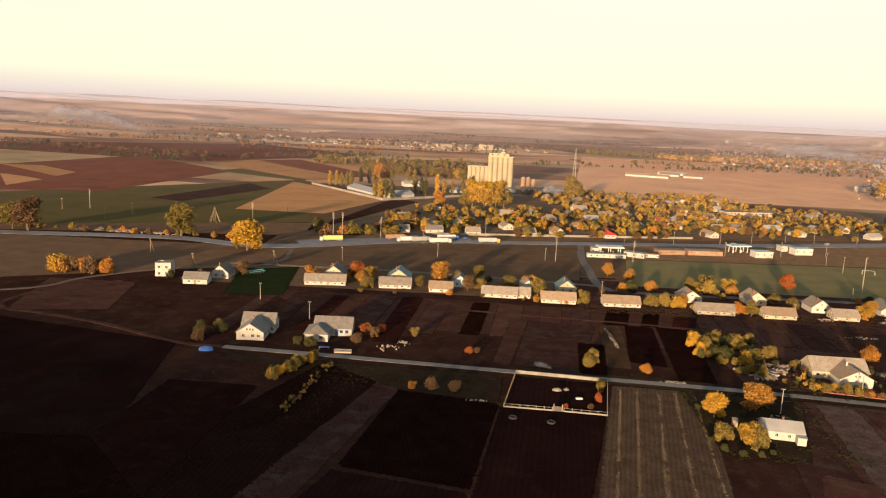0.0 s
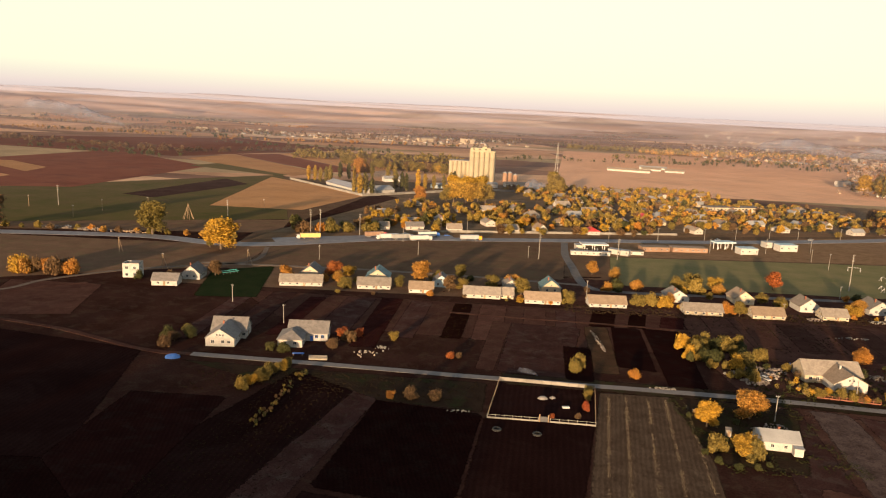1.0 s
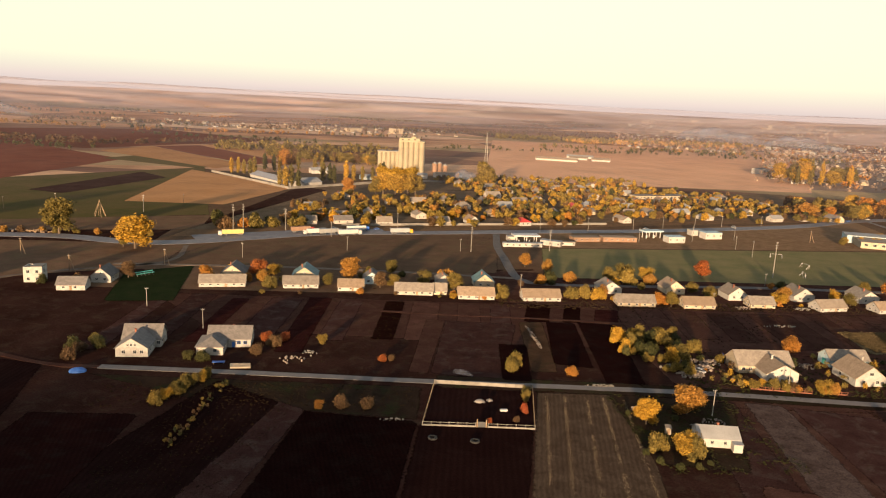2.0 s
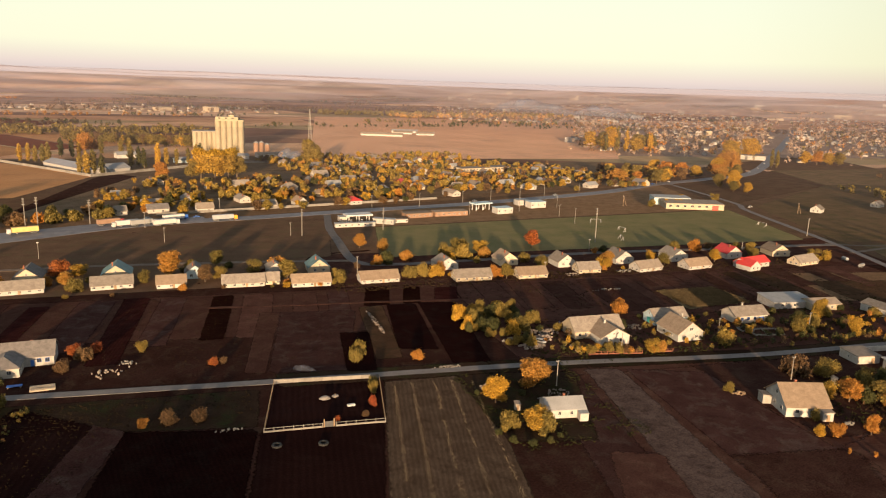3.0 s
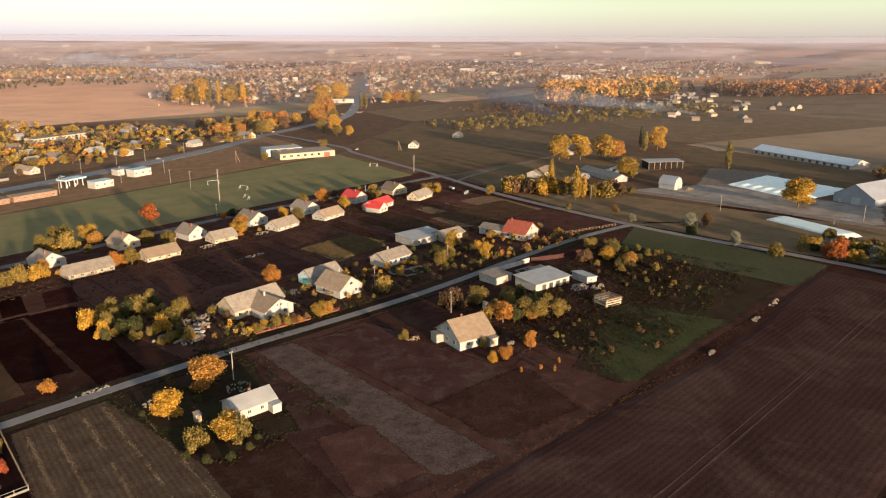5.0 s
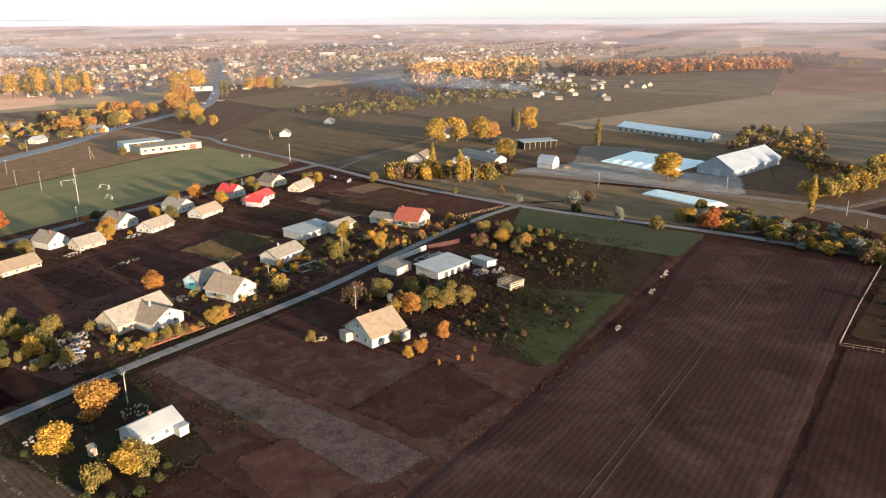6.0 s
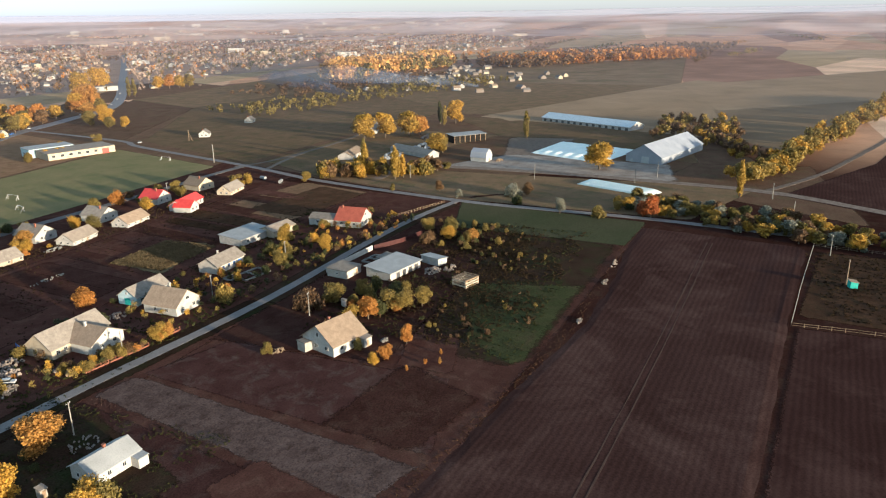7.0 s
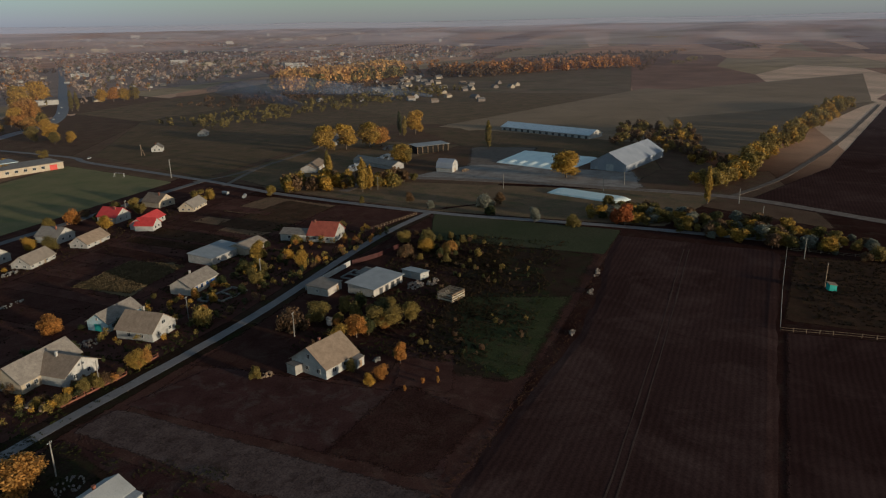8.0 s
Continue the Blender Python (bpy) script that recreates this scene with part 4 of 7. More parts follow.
plot("plot_ash", ((120.5, 172.5), (132, 170), (119, 85.5), (104.5, 90.5)), "ash_ground", 0.10, "grey weathered stubble strip", rag=1.3, step=2.2)
plot("plot_soil_east", ((134, 169), (158, 160), (157, 92), (124, 84)), "garden_soil_dry", 0.08, "bare brown garden land beside a white house", rag=0.8)
plot("plot_soil_mid", ((104, 172), (117, 174), (102, 90), (86, 95)), "garden_soil_dry", 0.08, "bare brown garden land behind a cottage", rag=0.8)
plot("plot_mottled", ((98, 122), (111, 118), (104, 94), (88, 98)), "weathered_soil", 0.11, "patchy dry ground at the foot of a garden", rag=2.0)
plot("plot_mottled", ((128, 112), (162, 106), (150, 82), (124, 88)), "weathered_soil", 0.105, "patchy dry grass at the foot of a garden", rag=2.5)
plot("plot_green", ((180, 94), (226, 108), (234, 72), (170, 77)), "sown_dark_grass", 0.11, "green grass behind the yards", rag=4.0)
plot("plot_yard_weeds", ((172, 108), (288, 114), (286, 67), (170, 76)), "weedy_ground", 0.08, "weedy rough ground with green patches behind the yard", rag=4.0)
plot("plot_yard_bare", ((160, 108), (180, 112), (182, 98), (160, 92)), "weathered_soil", 0.09, "trampled ground beside a white house", rag=1.5)
plot("field_sown", ((334, 149), (324, 58), (286, 63), (291, 138)), "sown_green", 0.09, "sown green field beside the track", step=8)
FIELD_EDGE = ((318, 61, 308, -8), (284, 64, 258, 0), (240, 64, 222, 6), (204, 66.5, 170, 13), (166, 75, 112, 21), (123, 83, 70, 27), (98, 87, 20, 33), (0, 105, -60, 42))


def field_band(name, edges, mat, z, label, n2=14, step=5.0, rag=1.0):
    """A long field between two edges, given as x, y on the one and x, y on the other."""
    verts, faces, rows = [], [], []
    for p, q in zip(edges, edges[1:]):
        n = max(2, int(math.hypot(q[0] - p[0], q[1] - p[1]) / step))
        rows += [[p[c] + (q[c] - p[c]) * i / n for c in range(4)] for i in range(n)]
    rows.append(list(edges[-1]))
    for i, (ax, ay, bx, by) in enumerate(rows):
        for j in range(n2 + 1):
            v = j / n2
            p = Vector((ax + (bx - ax) * v, ay + (by - ay) * v, 0))
            rim = i in (0, len(rows) - 1) or j in (0, n2)
            w = noise.noise_vector(p * 0.17)
            p += Vector((w.x, w.y, 0)) * rag * (1.5 if rim else 0.3)
            verts.append((p.x, p.y, -0.1 if rim else z + 0.03 * w.z))
            if i and j:
                k = (i - 1) * (n2 + 1) + j - 1
                faces.append((k, k + n2 + 1, k + n2 + 2, k + 1))
    ob = new(name, raw_mesh(name, verts, faces, mat))
    if sum(f.normal.z for f in ob.data.polygons) < 0:
        ob.data.flip_normals()
    return tagged(ob, label, "field", "", "structure")


field_band("field_plough", FIELD_EDGE, "soil_plough", 0.14, "large dark ploughed field with fine furrows")
plot("field_dark_plough", ((220, 5), (218, -90), (90, -90), (108, 22)), "soil_plough_darker", 0.10, "dark ploughed field beside the pasture", rag=1.0, step=8)
for k in range(2):
    strip("tyre_track", ((112, 54 - 2.1 * k), (170, 46.5 - 2.1 * k), (230, 39.5 - 2.1 * k), (300, 32 - 2.1 * k)), 0.35, "plough_pale", 0.165, "faint tyre track over the ploughed field", "track", thick=0.06, rag=0.25)
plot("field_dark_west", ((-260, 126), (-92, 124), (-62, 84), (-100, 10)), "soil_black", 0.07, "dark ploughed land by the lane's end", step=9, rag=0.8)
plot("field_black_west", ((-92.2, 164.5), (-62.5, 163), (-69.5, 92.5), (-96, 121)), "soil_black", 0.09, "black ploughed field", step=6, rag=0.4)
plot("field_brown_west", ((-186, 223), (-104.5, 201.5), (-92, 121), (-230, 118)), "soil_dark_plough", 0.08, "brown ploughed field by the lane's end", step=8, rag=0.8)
plot("sheep_pasture", ((300, -10), (230, 4), (220, -60), (296, -70)), "dry_grass", 0.09, "dry fenced pasture beside ploughed land", step=8)
plot("yard_dry", ((-205, 292), (-160, 290), (-150, 240), (-190, 232)), "fallow_soil", 0.08, "pale trampled grass beside a dirt track", step=8)

plot("town_ground", ((520, 880), (1350, 800), (3300, 2200), (1900, 3700)), "town_ground", 0.05, "gardens between the town houses, paled for haze", step=90)

plot("village_ground", ((-120, 452), (470, 612), (500, 800), (-40, 700)), "village_earth", 0.05, "dusty gardens between the village houses", step=14)
plot("village_ground", ((-45, 690), (330, 790), (300, 905), (-190, 840)), "village_earth", 0.06, "trampled ground round the grain yard", step=14)

# ---- roads ----
strip("highway", ((-420, 396), (-302, 408), (-196, 418), (-124, 405), (-35, 448), (40, 464), (126, 482), (217, 500), (356, 542), (440, 585), (530, 618), (648, 674), (923, 924), (1562, 1525), (2300, 2230)), 13, "asphalt", 0.16, "wide grey asphalt highway", "road")
strip("forecourt", ((-110, 424), (-35, 456), (10, 466)), 16, "asphalt", 0.20, "wide asphalt lorry lay-by", "road")
strip("village_lane", ((-86, 199.5), (-33, 194.5), (18, 189), (92, 182.2), (122.5, 178.4), (188, 168.5), (262, 164), (300, 160), (337, 152)), 3.6, "asphalt_pale", 0.15, "narrow pale asphalt village lane", "road", rag=0.3)
LANE = ((24, 189), (92, 182.2), (122.5, 178.4), (188, 168.5), (262, 164), (300, 160), (330, 154))
for (x0, y0), (x1, y1) in zip(LANE, LANE[1:]):
    plot("lane_verge", ((x0, y0 + 5), (x1, y1 + 5), (x1, y1 - 5), (x0, y0 - 5)), "weedy_ground", 0.125, "weedy grass verge along the village lane", "verge", rag=1.4, step=4)
strip("cross_road", ((320, -12), (330, 57), (333, 110), (337, 152), (358, 245), (383, 311), (422, 433), (440, 470), (462, 590)), 4.5, "asphalt_pale", 0.14, "pale country road past the village", "road", rag=0.4)
strip("field_track", ((379, 318), (412, 304), (520, 300), (640, 330)), 3.2, "dirt_road", 0.12, "pale dirt track through the meadow", "road", rag=0.5)
strip("field_track", ((372, 292), (412, 299), (450, 301)), 3.0, "dirt_road", 0.11, "pale dirt track through the meadow", "road", rag=0.5)
strip("slip_road", ((90, 466), (83, 420), (81, 385), (80, 332), (98, 322), (140, 322), (215, 324), (300, 318), (350, 316), (384, 313)), 5, "asphalt_pale", 0.13, "pale street behind the cottages", "road", rag=0.4)
strip("back_track", ((-132, 347), (-27, 347), (80, 334)), 3.5, "dirt_road", 0.12, "dirt track along the grass strip", "road", rag=0.5)
strip("west_track", ((-108, 400), (-108, 354), (-157, 326), (-188, 296), (-211, 264), (-330, 230)), 3.0, "dirt_road", 0.12, "pale dirt track over the fields", "road", rag=0.5)
strip("lane_end", ((-86, 199.5), (-105.4, 202.3), (-142.8, 220.6), (-177, 231.3), (-193.5, 236), (-199, 250), (-190, 275), (-168, 292)), 2.6, "weathered_soil", 0.13, "worn dirt track at the lane's end", "road", rag=0.6)
strip("farm_road", ((372, 215), (405, 210), (417, 190), (418, 132), (412, 66), (404, 10), (382, -32), (340, -90)), 7, "dirt_road", 0.13, "pale dirt road to the farm yard", "road", rag=0.8)
strip("farm_track", ((405, 4), (443, -19), (494, -43), (640, -100), (900, -190)), 3.5, "dirt_road", 0.12, "dirt track beside a tree belt", "road", rag=0.6)
plot("farm_yard", ((420, 192), (470, 160), (462, 58), (414, 50)), "concrete_yard", 0.08, "pale dusty concrete farm yard", "yard", step=7, rag=4)
plot("farm_yard", ((448, 160), (540, 180), (545, 132), (452, 120)), "dirt_road", 0.06, "pale trampled earth of the farm yard", "yard", step=7, rag=4)
plot("farm_field", ((566, 6), (650, 240), (1100, 60), (930, -196)), "stubble_dull", 0.06, "wide pale stubble field past the farm", step=12)
plot("farm_field", ((748, 30), (1010, 75), (1440, -300), (930, -190)), "stubble_dull", 0.09, "wide pale stubble field past the farm", step=25)
plot("farm_field", ((572, 16), (752, 34), (940, -195), (526, -14)), "stubble_dull", 0.085, "wide pale stubble field past the farm", step=12)
plot("farm_field", ((628, 205), (664, 236), (1012, 82), (748, 40)), "stubble_dull", 0.088, "wide pale stubble field past the farm", step=15)
plot("valley_meadow", ((664, 236), (700, 560), (1300, 480), (1010, 80)), "dry_meadow", 0.03, "dull grass in the shallow valley", rag=2.0, step=25)
plot("valley_meadow", ((1000, 560), (1300, 470), (1700, 100), (1010, 78)), "valley_grass", 0.04, "brown grass and gardens along the valley", rag=2.0, step=30)
plot("field_track_side", ((500, -62), (905, -200), (1000, -420), (470, -190)), "soil_plough", 0.085, "brown ploughed land beside the farm track", step=20)
plot("field_east", ((396, -2), (500, -62), (470, -190), (330, -100)), "soil_plough", 0.09, "brown ploughed field inside a track's bend", step=14)

# ---- houses along the lane ----
def cottage(x, y, rz, length, width, h, rise, wall, roof, label, front=(-0.6, 0.0, 0.6), ends=(), pots=1, group="", door_at=None, door_mat="wood", name="house", category="house", win="white_paint", hip=False):
    """A one-storey house with windows on its front and end walls, a door and chimneys."""
    house = thing(name, pose(x, y, 0, 0, 0, rz), label, category, group)
    m, r = (hip_wing if hip else gable_wing)(house, 0, 0, 0, length, width, h, rise, wall, roof)
    windows(house, m, length, width, "f", front, z=h * 0.55, h=min(1.3, h * 0.45), frame_mat=win)
    for s in "lr":
        if s in ends:
            windows(house, m, length, width, s, (-0.4, 0.4), z=h * 0.55, h=min(1.3, h * 0.45), frame_mat=win)
            if not hip:
                windows(house, m, length, width, s, (0,), z=h + rise * 0.35, w=0.9, h=0.9, frame_mat=win)
    if door_at:
        door(house, m, length, width, door_at[0], door_at[1], door_mat)
    for i in range(pots):
        chimney(house, r, m, length * (-0.2 + 0.45 * i), width * 0.12, h + rise + 0.7)
    return house


# two grey-roofed houses at the lane's west end
h = thing("house", pose(-79, 214.8, 0, 0, 0, 2), "white gabled house with a grey slate roof beside the lane", "house")
m, r = gable_wing(h, 0, 0, 90, 12, 10.5, 3.2, 3.4, "whitewash", "slate_dark")
windows(h, m, 12, 10.5, "l", (-0.62, -0.2, 0.5), z=1.8)
windows(h, m, 12, 10.5, "l", (-0.22, 0, 0.22), z=4.3, w=0.9, h=1.1)
windows(h, m, 12, 10.5, "f", (-0.5, 0.2), z=1.8)
m2, r2 = gable_wing(h, 0.6, 8.5, 0, 12.8, 9, 3.2, 4.0, "whitewash", "slate_dark")
windows(h, m2, 12.8, 9, "f", (0.9,), z=1.8)
windows(h, m2, 12.8, 9, "r", (-0.4, 0.4), z=1.8)
door(h, m2, 12.8, 9, "r", 0.0)
chimney(h, r, m, 2, 0.6, 7.4)
h = thing("house", pose(-48.5, 222, 0, 0, 0, 2), "long house with grey slate roof and front wing", "house")
m, r = gable_wing(h, -0.2, 2.5, 0, 15, 9.5, 3.3, 3.4, "grey_wall", "slate_dark")
windows(h, m, 15, 9.5, "f", (0.45, 0.75), z=1.8, frame_mat="blue_paint")
windows(h, m, 15, 9.5, "r", (-0.4, 0.4), z=1.8)
m2, r2 = hip_wing(h, -5.5, -4.5, 90, 12, 9, 3.0, 2.4, "white_brick", "slate_dark")
windows(h, m2, 12, 9, "l", (-0.4, 0.4), z=1.7)
windows(h, m2, 12, 9, "f", (-0.6, 0.1), z=1.7)
door(h, m, 15, 9.5, "f", 0.2, "blue_paint")
chimney(h, r, m, 1, 0.4, 6.8)

# white cottage and white house south of the lane
h = thing("cottage", pose(97.5, 146.1, 0, 0, 0, -9), "small whitewashed cottage with a pale metal roof", "house")
m, r = gable_wing(h, 0, 0, 0, 10.8, 7.4, 2.9, 2.0, "whitewash", "roof_metal", eaves=0.5)
windows(h, m, 10.8, 7.4, "f", (-0.35, 0.3), z=1.6, w=1.0, h=1.1)
windows(h, m, 10.8, 7.4, "l", (-0.3, 0.35), z=1.6, w=1.0, h=1.1)
m2, r2 = flat_wing(h, 4.4, -4.9, 0, 2.4, 2.6, 2.3, "whitewash", "roof_metal", slope=0.2, eaves=0.15)
door(h, m2, 2.4, 2.6, "r", 0.0)
chimney(h, r, m, 0.5, 0.5, 5.5)
h = thing("house", pose(166.6, 130.2, 0, 0, 0, -18), "white house with a large pale metal roof beside gardens", "house")
m, r = gable_wing(h, 0, 0, 0, 12.5, 12.6, 3.4, 4.5, "whitewash", "slate_tan", eaves=0.6)
windows(h, m, 12.5, 12.6, "l", (-0.55, 0.1), z=1.8)
windows(h, m, 12.5, 12.6, "l", (0.0,), z=5.2, w=1.1, h=1.4)
windows(h, m, 12.5, 12.6, "f", (-0.5, 0.2), z=1.8)
m2, r2 = flat_wing(h, 4.6, -7.6, 0, 3.0, 2.6, 2.6, "whitewash", "slate_pale", slope=0.2, eaves=0.2)
m3, r3 = flat_wing(h, -7.6, 4.0, 90, 3.2, 2.6, 2.5, "wood_white", "slate", slope=0.3, eaves=0.2)
door(h, m2, 3.0, 2.6, "f", 0.0)
chimney(h, r, m, -1.0, 0.7, 8.4)

# row north of the lane, eastwards
h = thing("house", pose(143, 199, 0, 0, 0, -2), "house with tan slate roof and white gabled front wing", "house")
m, r = gable_wing(h, -1.2, 4.5, 0, 20, 10, 3.2, 3.8, "cream_wall", "slate")
windows(h, m, 20, 10, "f", (-0.8, -0.55), z=1.7)
windows(h, m, 20, 10, "r", (-0.4, 0.4), z=1.7)
m2, r2 = gable_wing(h, 0.8, -3.0, 90, 11, 11.5, 3.2, 3.1, "whitewash", "slate_tan", eaves=0.6)
windows(h, m2, 11, 11.5, "l", (-0.4, 0.4), z=1.7)
windows(h, m2, 11, 11.5, "l", (-0.12, 0.12), z=4.3, w=0.8, h=0.9)
door(h, m, 20, 10, "f", 0.75)
chimney(h, r2, m2, 1.5, 0.8, 7.2, "whitewash")
h = thing("house", pose(173.5, 193.3, 0, 0, 0, -1), "white gabled house with a brown slate roof", "house")
m, r = gable_wing(h, 0, 0, 90, 13, 11, 3.2, 4.0, "whitewash", "slate_tan", eaves=0.5)
windows(h, m, 13, 11, "l", (-0.45, 0.45), z=1.7)
windows(h, m, 13, 11, "l", (0.0,), z=4.6, w=1.7, h=1.2)
windows(h, m, 13, 11, "b", (-0.4, 0.3), z=1.7)
door(h, m, 13, 11, "f", -0.2)
chimney(h, r, m, 1.5, -1.5, 8.0, "white_brick")
h = thing("outhouse", pose(178.5, 209, 0, 0, 0, -2), "blue-walled outhouse with a grey slate roof", "house")
m, r = gable_wing(h, 0, 0, 0, 15, 8, 3.0, 2.8, "blue_wall", "slate", eaves=0.4)
door(h, m, 15, 8, "l", 0.0, "teal_paint", 2.4, 2.3)
windows(h, m, 15, 8, "l", (0,), z=4.0, w=0.8, h=0.9)
windows(h, m, 15, 8, "f", (-0.7,), z=1.6)
h = thing("house", pose(213.5, 203.2, 0, 0, 0, -2), "small white house with blue door and slate roof", "house")
m, r = gable_wing(h, -0.8, 0, 0, 15.5, 8.8, 3.2, 2.6, "white_brick", "slate", eaves=0.5)
windows(h, m, 15.5, 8.8, "f", (-0.6, -0.2, 0.2), z=1.8, frame_mat="blue_paint")
door(h, m, 15.5, 8.8, "f", 0.62, "blue_paint", 2.3, 2.2)
windows(h, m, 15.5, 8.8, "r", (-0.4, 0.4), z=1.8)
chimney(h, r, m, -1.5, 0.3, 6.9, "white_brick")
h = thing("outbuilding", pose(247, 216, 0, 0, 0, -8), "long low outbuilding with blue metal roof", "outbuilding")
m, r = flat_wing(h, 0, 0, 0, 20, 12, 2.8, "grey_wall", "roof_metal", slope=0.9)
windows(h, m, 20, 12, "f", (-0.6, 0.0), z=1.6)
m2, r2 = gable_wing(h, 12.5, -5.5, 0, 14, 9, 2.8, 1.6, "cream_wall", "slate_pale")
windows(h, m2, 14, 9, "f", (-0.5, 0.4), z=1.6)
h = thing("house", pose(282, 183.2, 0, 0, 0, 3), "white house with a bright rust-red gabled roof", "house")
m, r = gable_wing(h, 0, 0, 90, 12, 13, 3.4, 4.4, "whitewash", "roof_rust", eaves=0.6)
windows(h, m, 12, 13, "l", (-0.5, 0.0, 0.5), z=1.8)
windows(h, m, 12, 13, "l", (0.0,), z=5.0, w=1.3, h=1.2)
windows(h, m, 12, 13, "b", (-0.5, 0.0, 0.5), z=1.8)
m2, r2 = gable_wing(h, -2.0, 13.0, 90, 12, 9, 3.2, 1.6, "whitewash", "slate", eaves=0.4)
windows(h, m2, 12, 9, "b", (-0.5, 0.3), z=1.8)
chimney(h, r, m, 4.5, 0.8, 8.5)

# yard with sheds south of the lane
h = thing("shed", pose(220.5, 155.5, 0, 0, 0, -8), "flat-roofed grey brick shed beside the lane", "shed")
m, r = flat_wing(h, 0, 0, 0, 9, 8.5, 2.8, "white_brick", "slate_pale", slope=0.3)
door(h, m, 9, 8.5, "f", 0.4, "wood", 1.4, 2.1)
windows(h, m, 9, 8.5, "l", (0.0,), z=1.6, w=0.9, h=0.8)
h = thing("shed", pose(228.3, 139.2, 0, 0, 0, -14), "open shed with a pale blue metal roof", "shed")
m, r = flat_wing(h, 0, 0, 0, 18, 11, 3.0, "white_brick", "roof_metal", slope=0.8, eaves=0.7)
# dark slabs on the closed wall stand in for shaded openings
for q in (-0.5, -0.1, 0.3, 0.7):
    door(h, m, 18, 11, "f", q, "dark_paint", 2.0, 2.2)
h = thing("shed", pose(242.5, 128.8, 0, 0, 0, -20), "small white shed with a pale metal roof", "shed")
m, r = flat_wing(h, 0, 0, 90, 8.5, 5.0, 2.3, "whitewash", "roof_metal", slope=0.5)
windows(h, m, 8.5, 5.0, "l", (0.2,), z=1.4, w=0.8, h=0.8)
door(h, m, 8.5, 5.0, "b", 0.1, "grey_paint")
h = thing("shed", pose(238, 146.5, 0, 0, 0, -10), "low grey lean-to shed in the yard", "shed")
m, r = flat_wing(h, 0, 0, 0, 7, 4.5, 2.0, "grey_wall", "slate", slope=0.4)
door(h, m, 7, 4.5, "f", 0.0, "wood")

# second row: cottages with outbuildings in front, along the back street
ROW2 = "second row of cottages"
cottage(183, 303, 90, 11, 9.5, 3.1, 3.5, "whitewash", "slate_pale", "white gabled cottage with pale slate roof", (-0.4, 0.3), "l", 1, ROW2)
cottage(218, 303.5, 90, 12, 11, 3.1, 3.7, "whitewash", "slate", "white gabled cottage with grey slate roof", (-0.4, 0.3), "l", 1, ROW2)
cottage(252, 302, 90, 12, 10.5, 3.1, 3.3, "whitewash", "slate", "white gabled cottage with grey slate roof", (-0.4, 0.3), "l", 1, ROW2)
cottage(288, 300.5, 90, 11, 10.5, 3.2, 3.6, "whitewash", "roof_red", "white gabled cottage with bright red roof", (-0.4, 0.3), "l", 1, ROW2)
cottage(321, 299.5, 80, 12, 11, 3.0, 3.6, "cream_wall", "slate_tan", "cream gabled cottage with brown slate roof", (-0.4, 0.3), "l", 1, ROW2)
cottage(155, 313, 90, 11, 10, 3.0, 3.7, "cream_wall", "slate_tan", "cream gabled cottage with brown slate roof", (-0.4, 0.3), "l", 1, ROW2)
cottage(121, 311, 90, 11, 10.5, 2.9, 3.2, "whitewash", "slate", "white gabled cottage with grey slate roof", (-0.4, 0.3), "l", 1, ROW2)
cottage(58, 318, 90, 11, 10, 3.0, 3.8, "cream_wall", "roof_teal", "cream gabled cottage with dark teal roof", (-0.4, 0.3), "l", 1, ROW2)
cottage(38, 319, 90, 10, 8, 2.9, 2.8, "whitewash", "slate", "white gabled cottage with grey slate roof", (-0.4, 0.3), "l", 1, ROW2)
cottage(2, 320, 90, 10, 8.5, 2.9, 3.2, "blue_wall", "slate_dark", "blue gabled cottage with dark slate roof", (-0.4, 0.3), "l", 1, ROW2)
cottage(-31, 322, 90, 12, 12, 3.4, 4.2, "cream_wall", "roof_teal", "cream gabled cottage with dark teal roof", (-0.4, 0.3), "l", 1, ROW2)
cottage(-66, 324, 90, 12, 11, 3.4, 4.0, "cream_wall", "slate_dark", "cream cottage with dark slate roof", (-0.4, 0.3), "l", 1, ROW2)
cottage(-124, 313, 90, 11, 9, 3.2, 3.8, "whitewash", "slate_dark", "white gabled cottage with dark slate roof", (-0.4, 0.3), "l", 1, ROW2)
cottage(-132, 297, 5, 12, 8.5, 2.6, 2.8, "grey_wall", "slate_dark", "low grey outbuilding with dark slate roof", (-0.5, 0.3), "", 0, ROW2, ("f", 0.0), name="outbuilding", category="outbuilding")
OUT = "outbuildings of the second row"
for x, y, rz, l, w, roof, wall in ((189, 288, -2, 12, 8, "slate", "cream_wall"), (222, 284.5, 8, 15, 8.5, "slate_pale", "whitewash"), (251.5, 283, 6, 15.5, 8.5, "slate_tan", "grey_wall"), (319, 277, 10, 16, 8, "slate", "cream_wall"), (156, 285, -2, 15, 8, "slate_tan", "cream_wall"), (126, 287, -2, 18, 8, "slate", "cream_wall"), (82, 293.5, 1, 18, 8.5, "slate_tan", "whitewash"), (51, 294.5, -2, 17, 8.5, "slate_tan", "whitewash"), (22, 300, -2, 18, 8, "slate", "white_brick"), (34.5, 300.5, -2, 6, 6, "slate", "cream_wall"), (-8, 305, 1, 12, 8, "slate_tan", "whitewash"), (-32, 309, 4, 16.5, 9, "slate", "whitewash"), (-68.5, 308.5, 6, 21, 8.5, "slate", "whitewash")):
    words = {"slate": "grey slate", "slate_pale": "pale slate", "slate_tan": "tan slate"}[roof]
    n = max(2, int(l / 3.2))
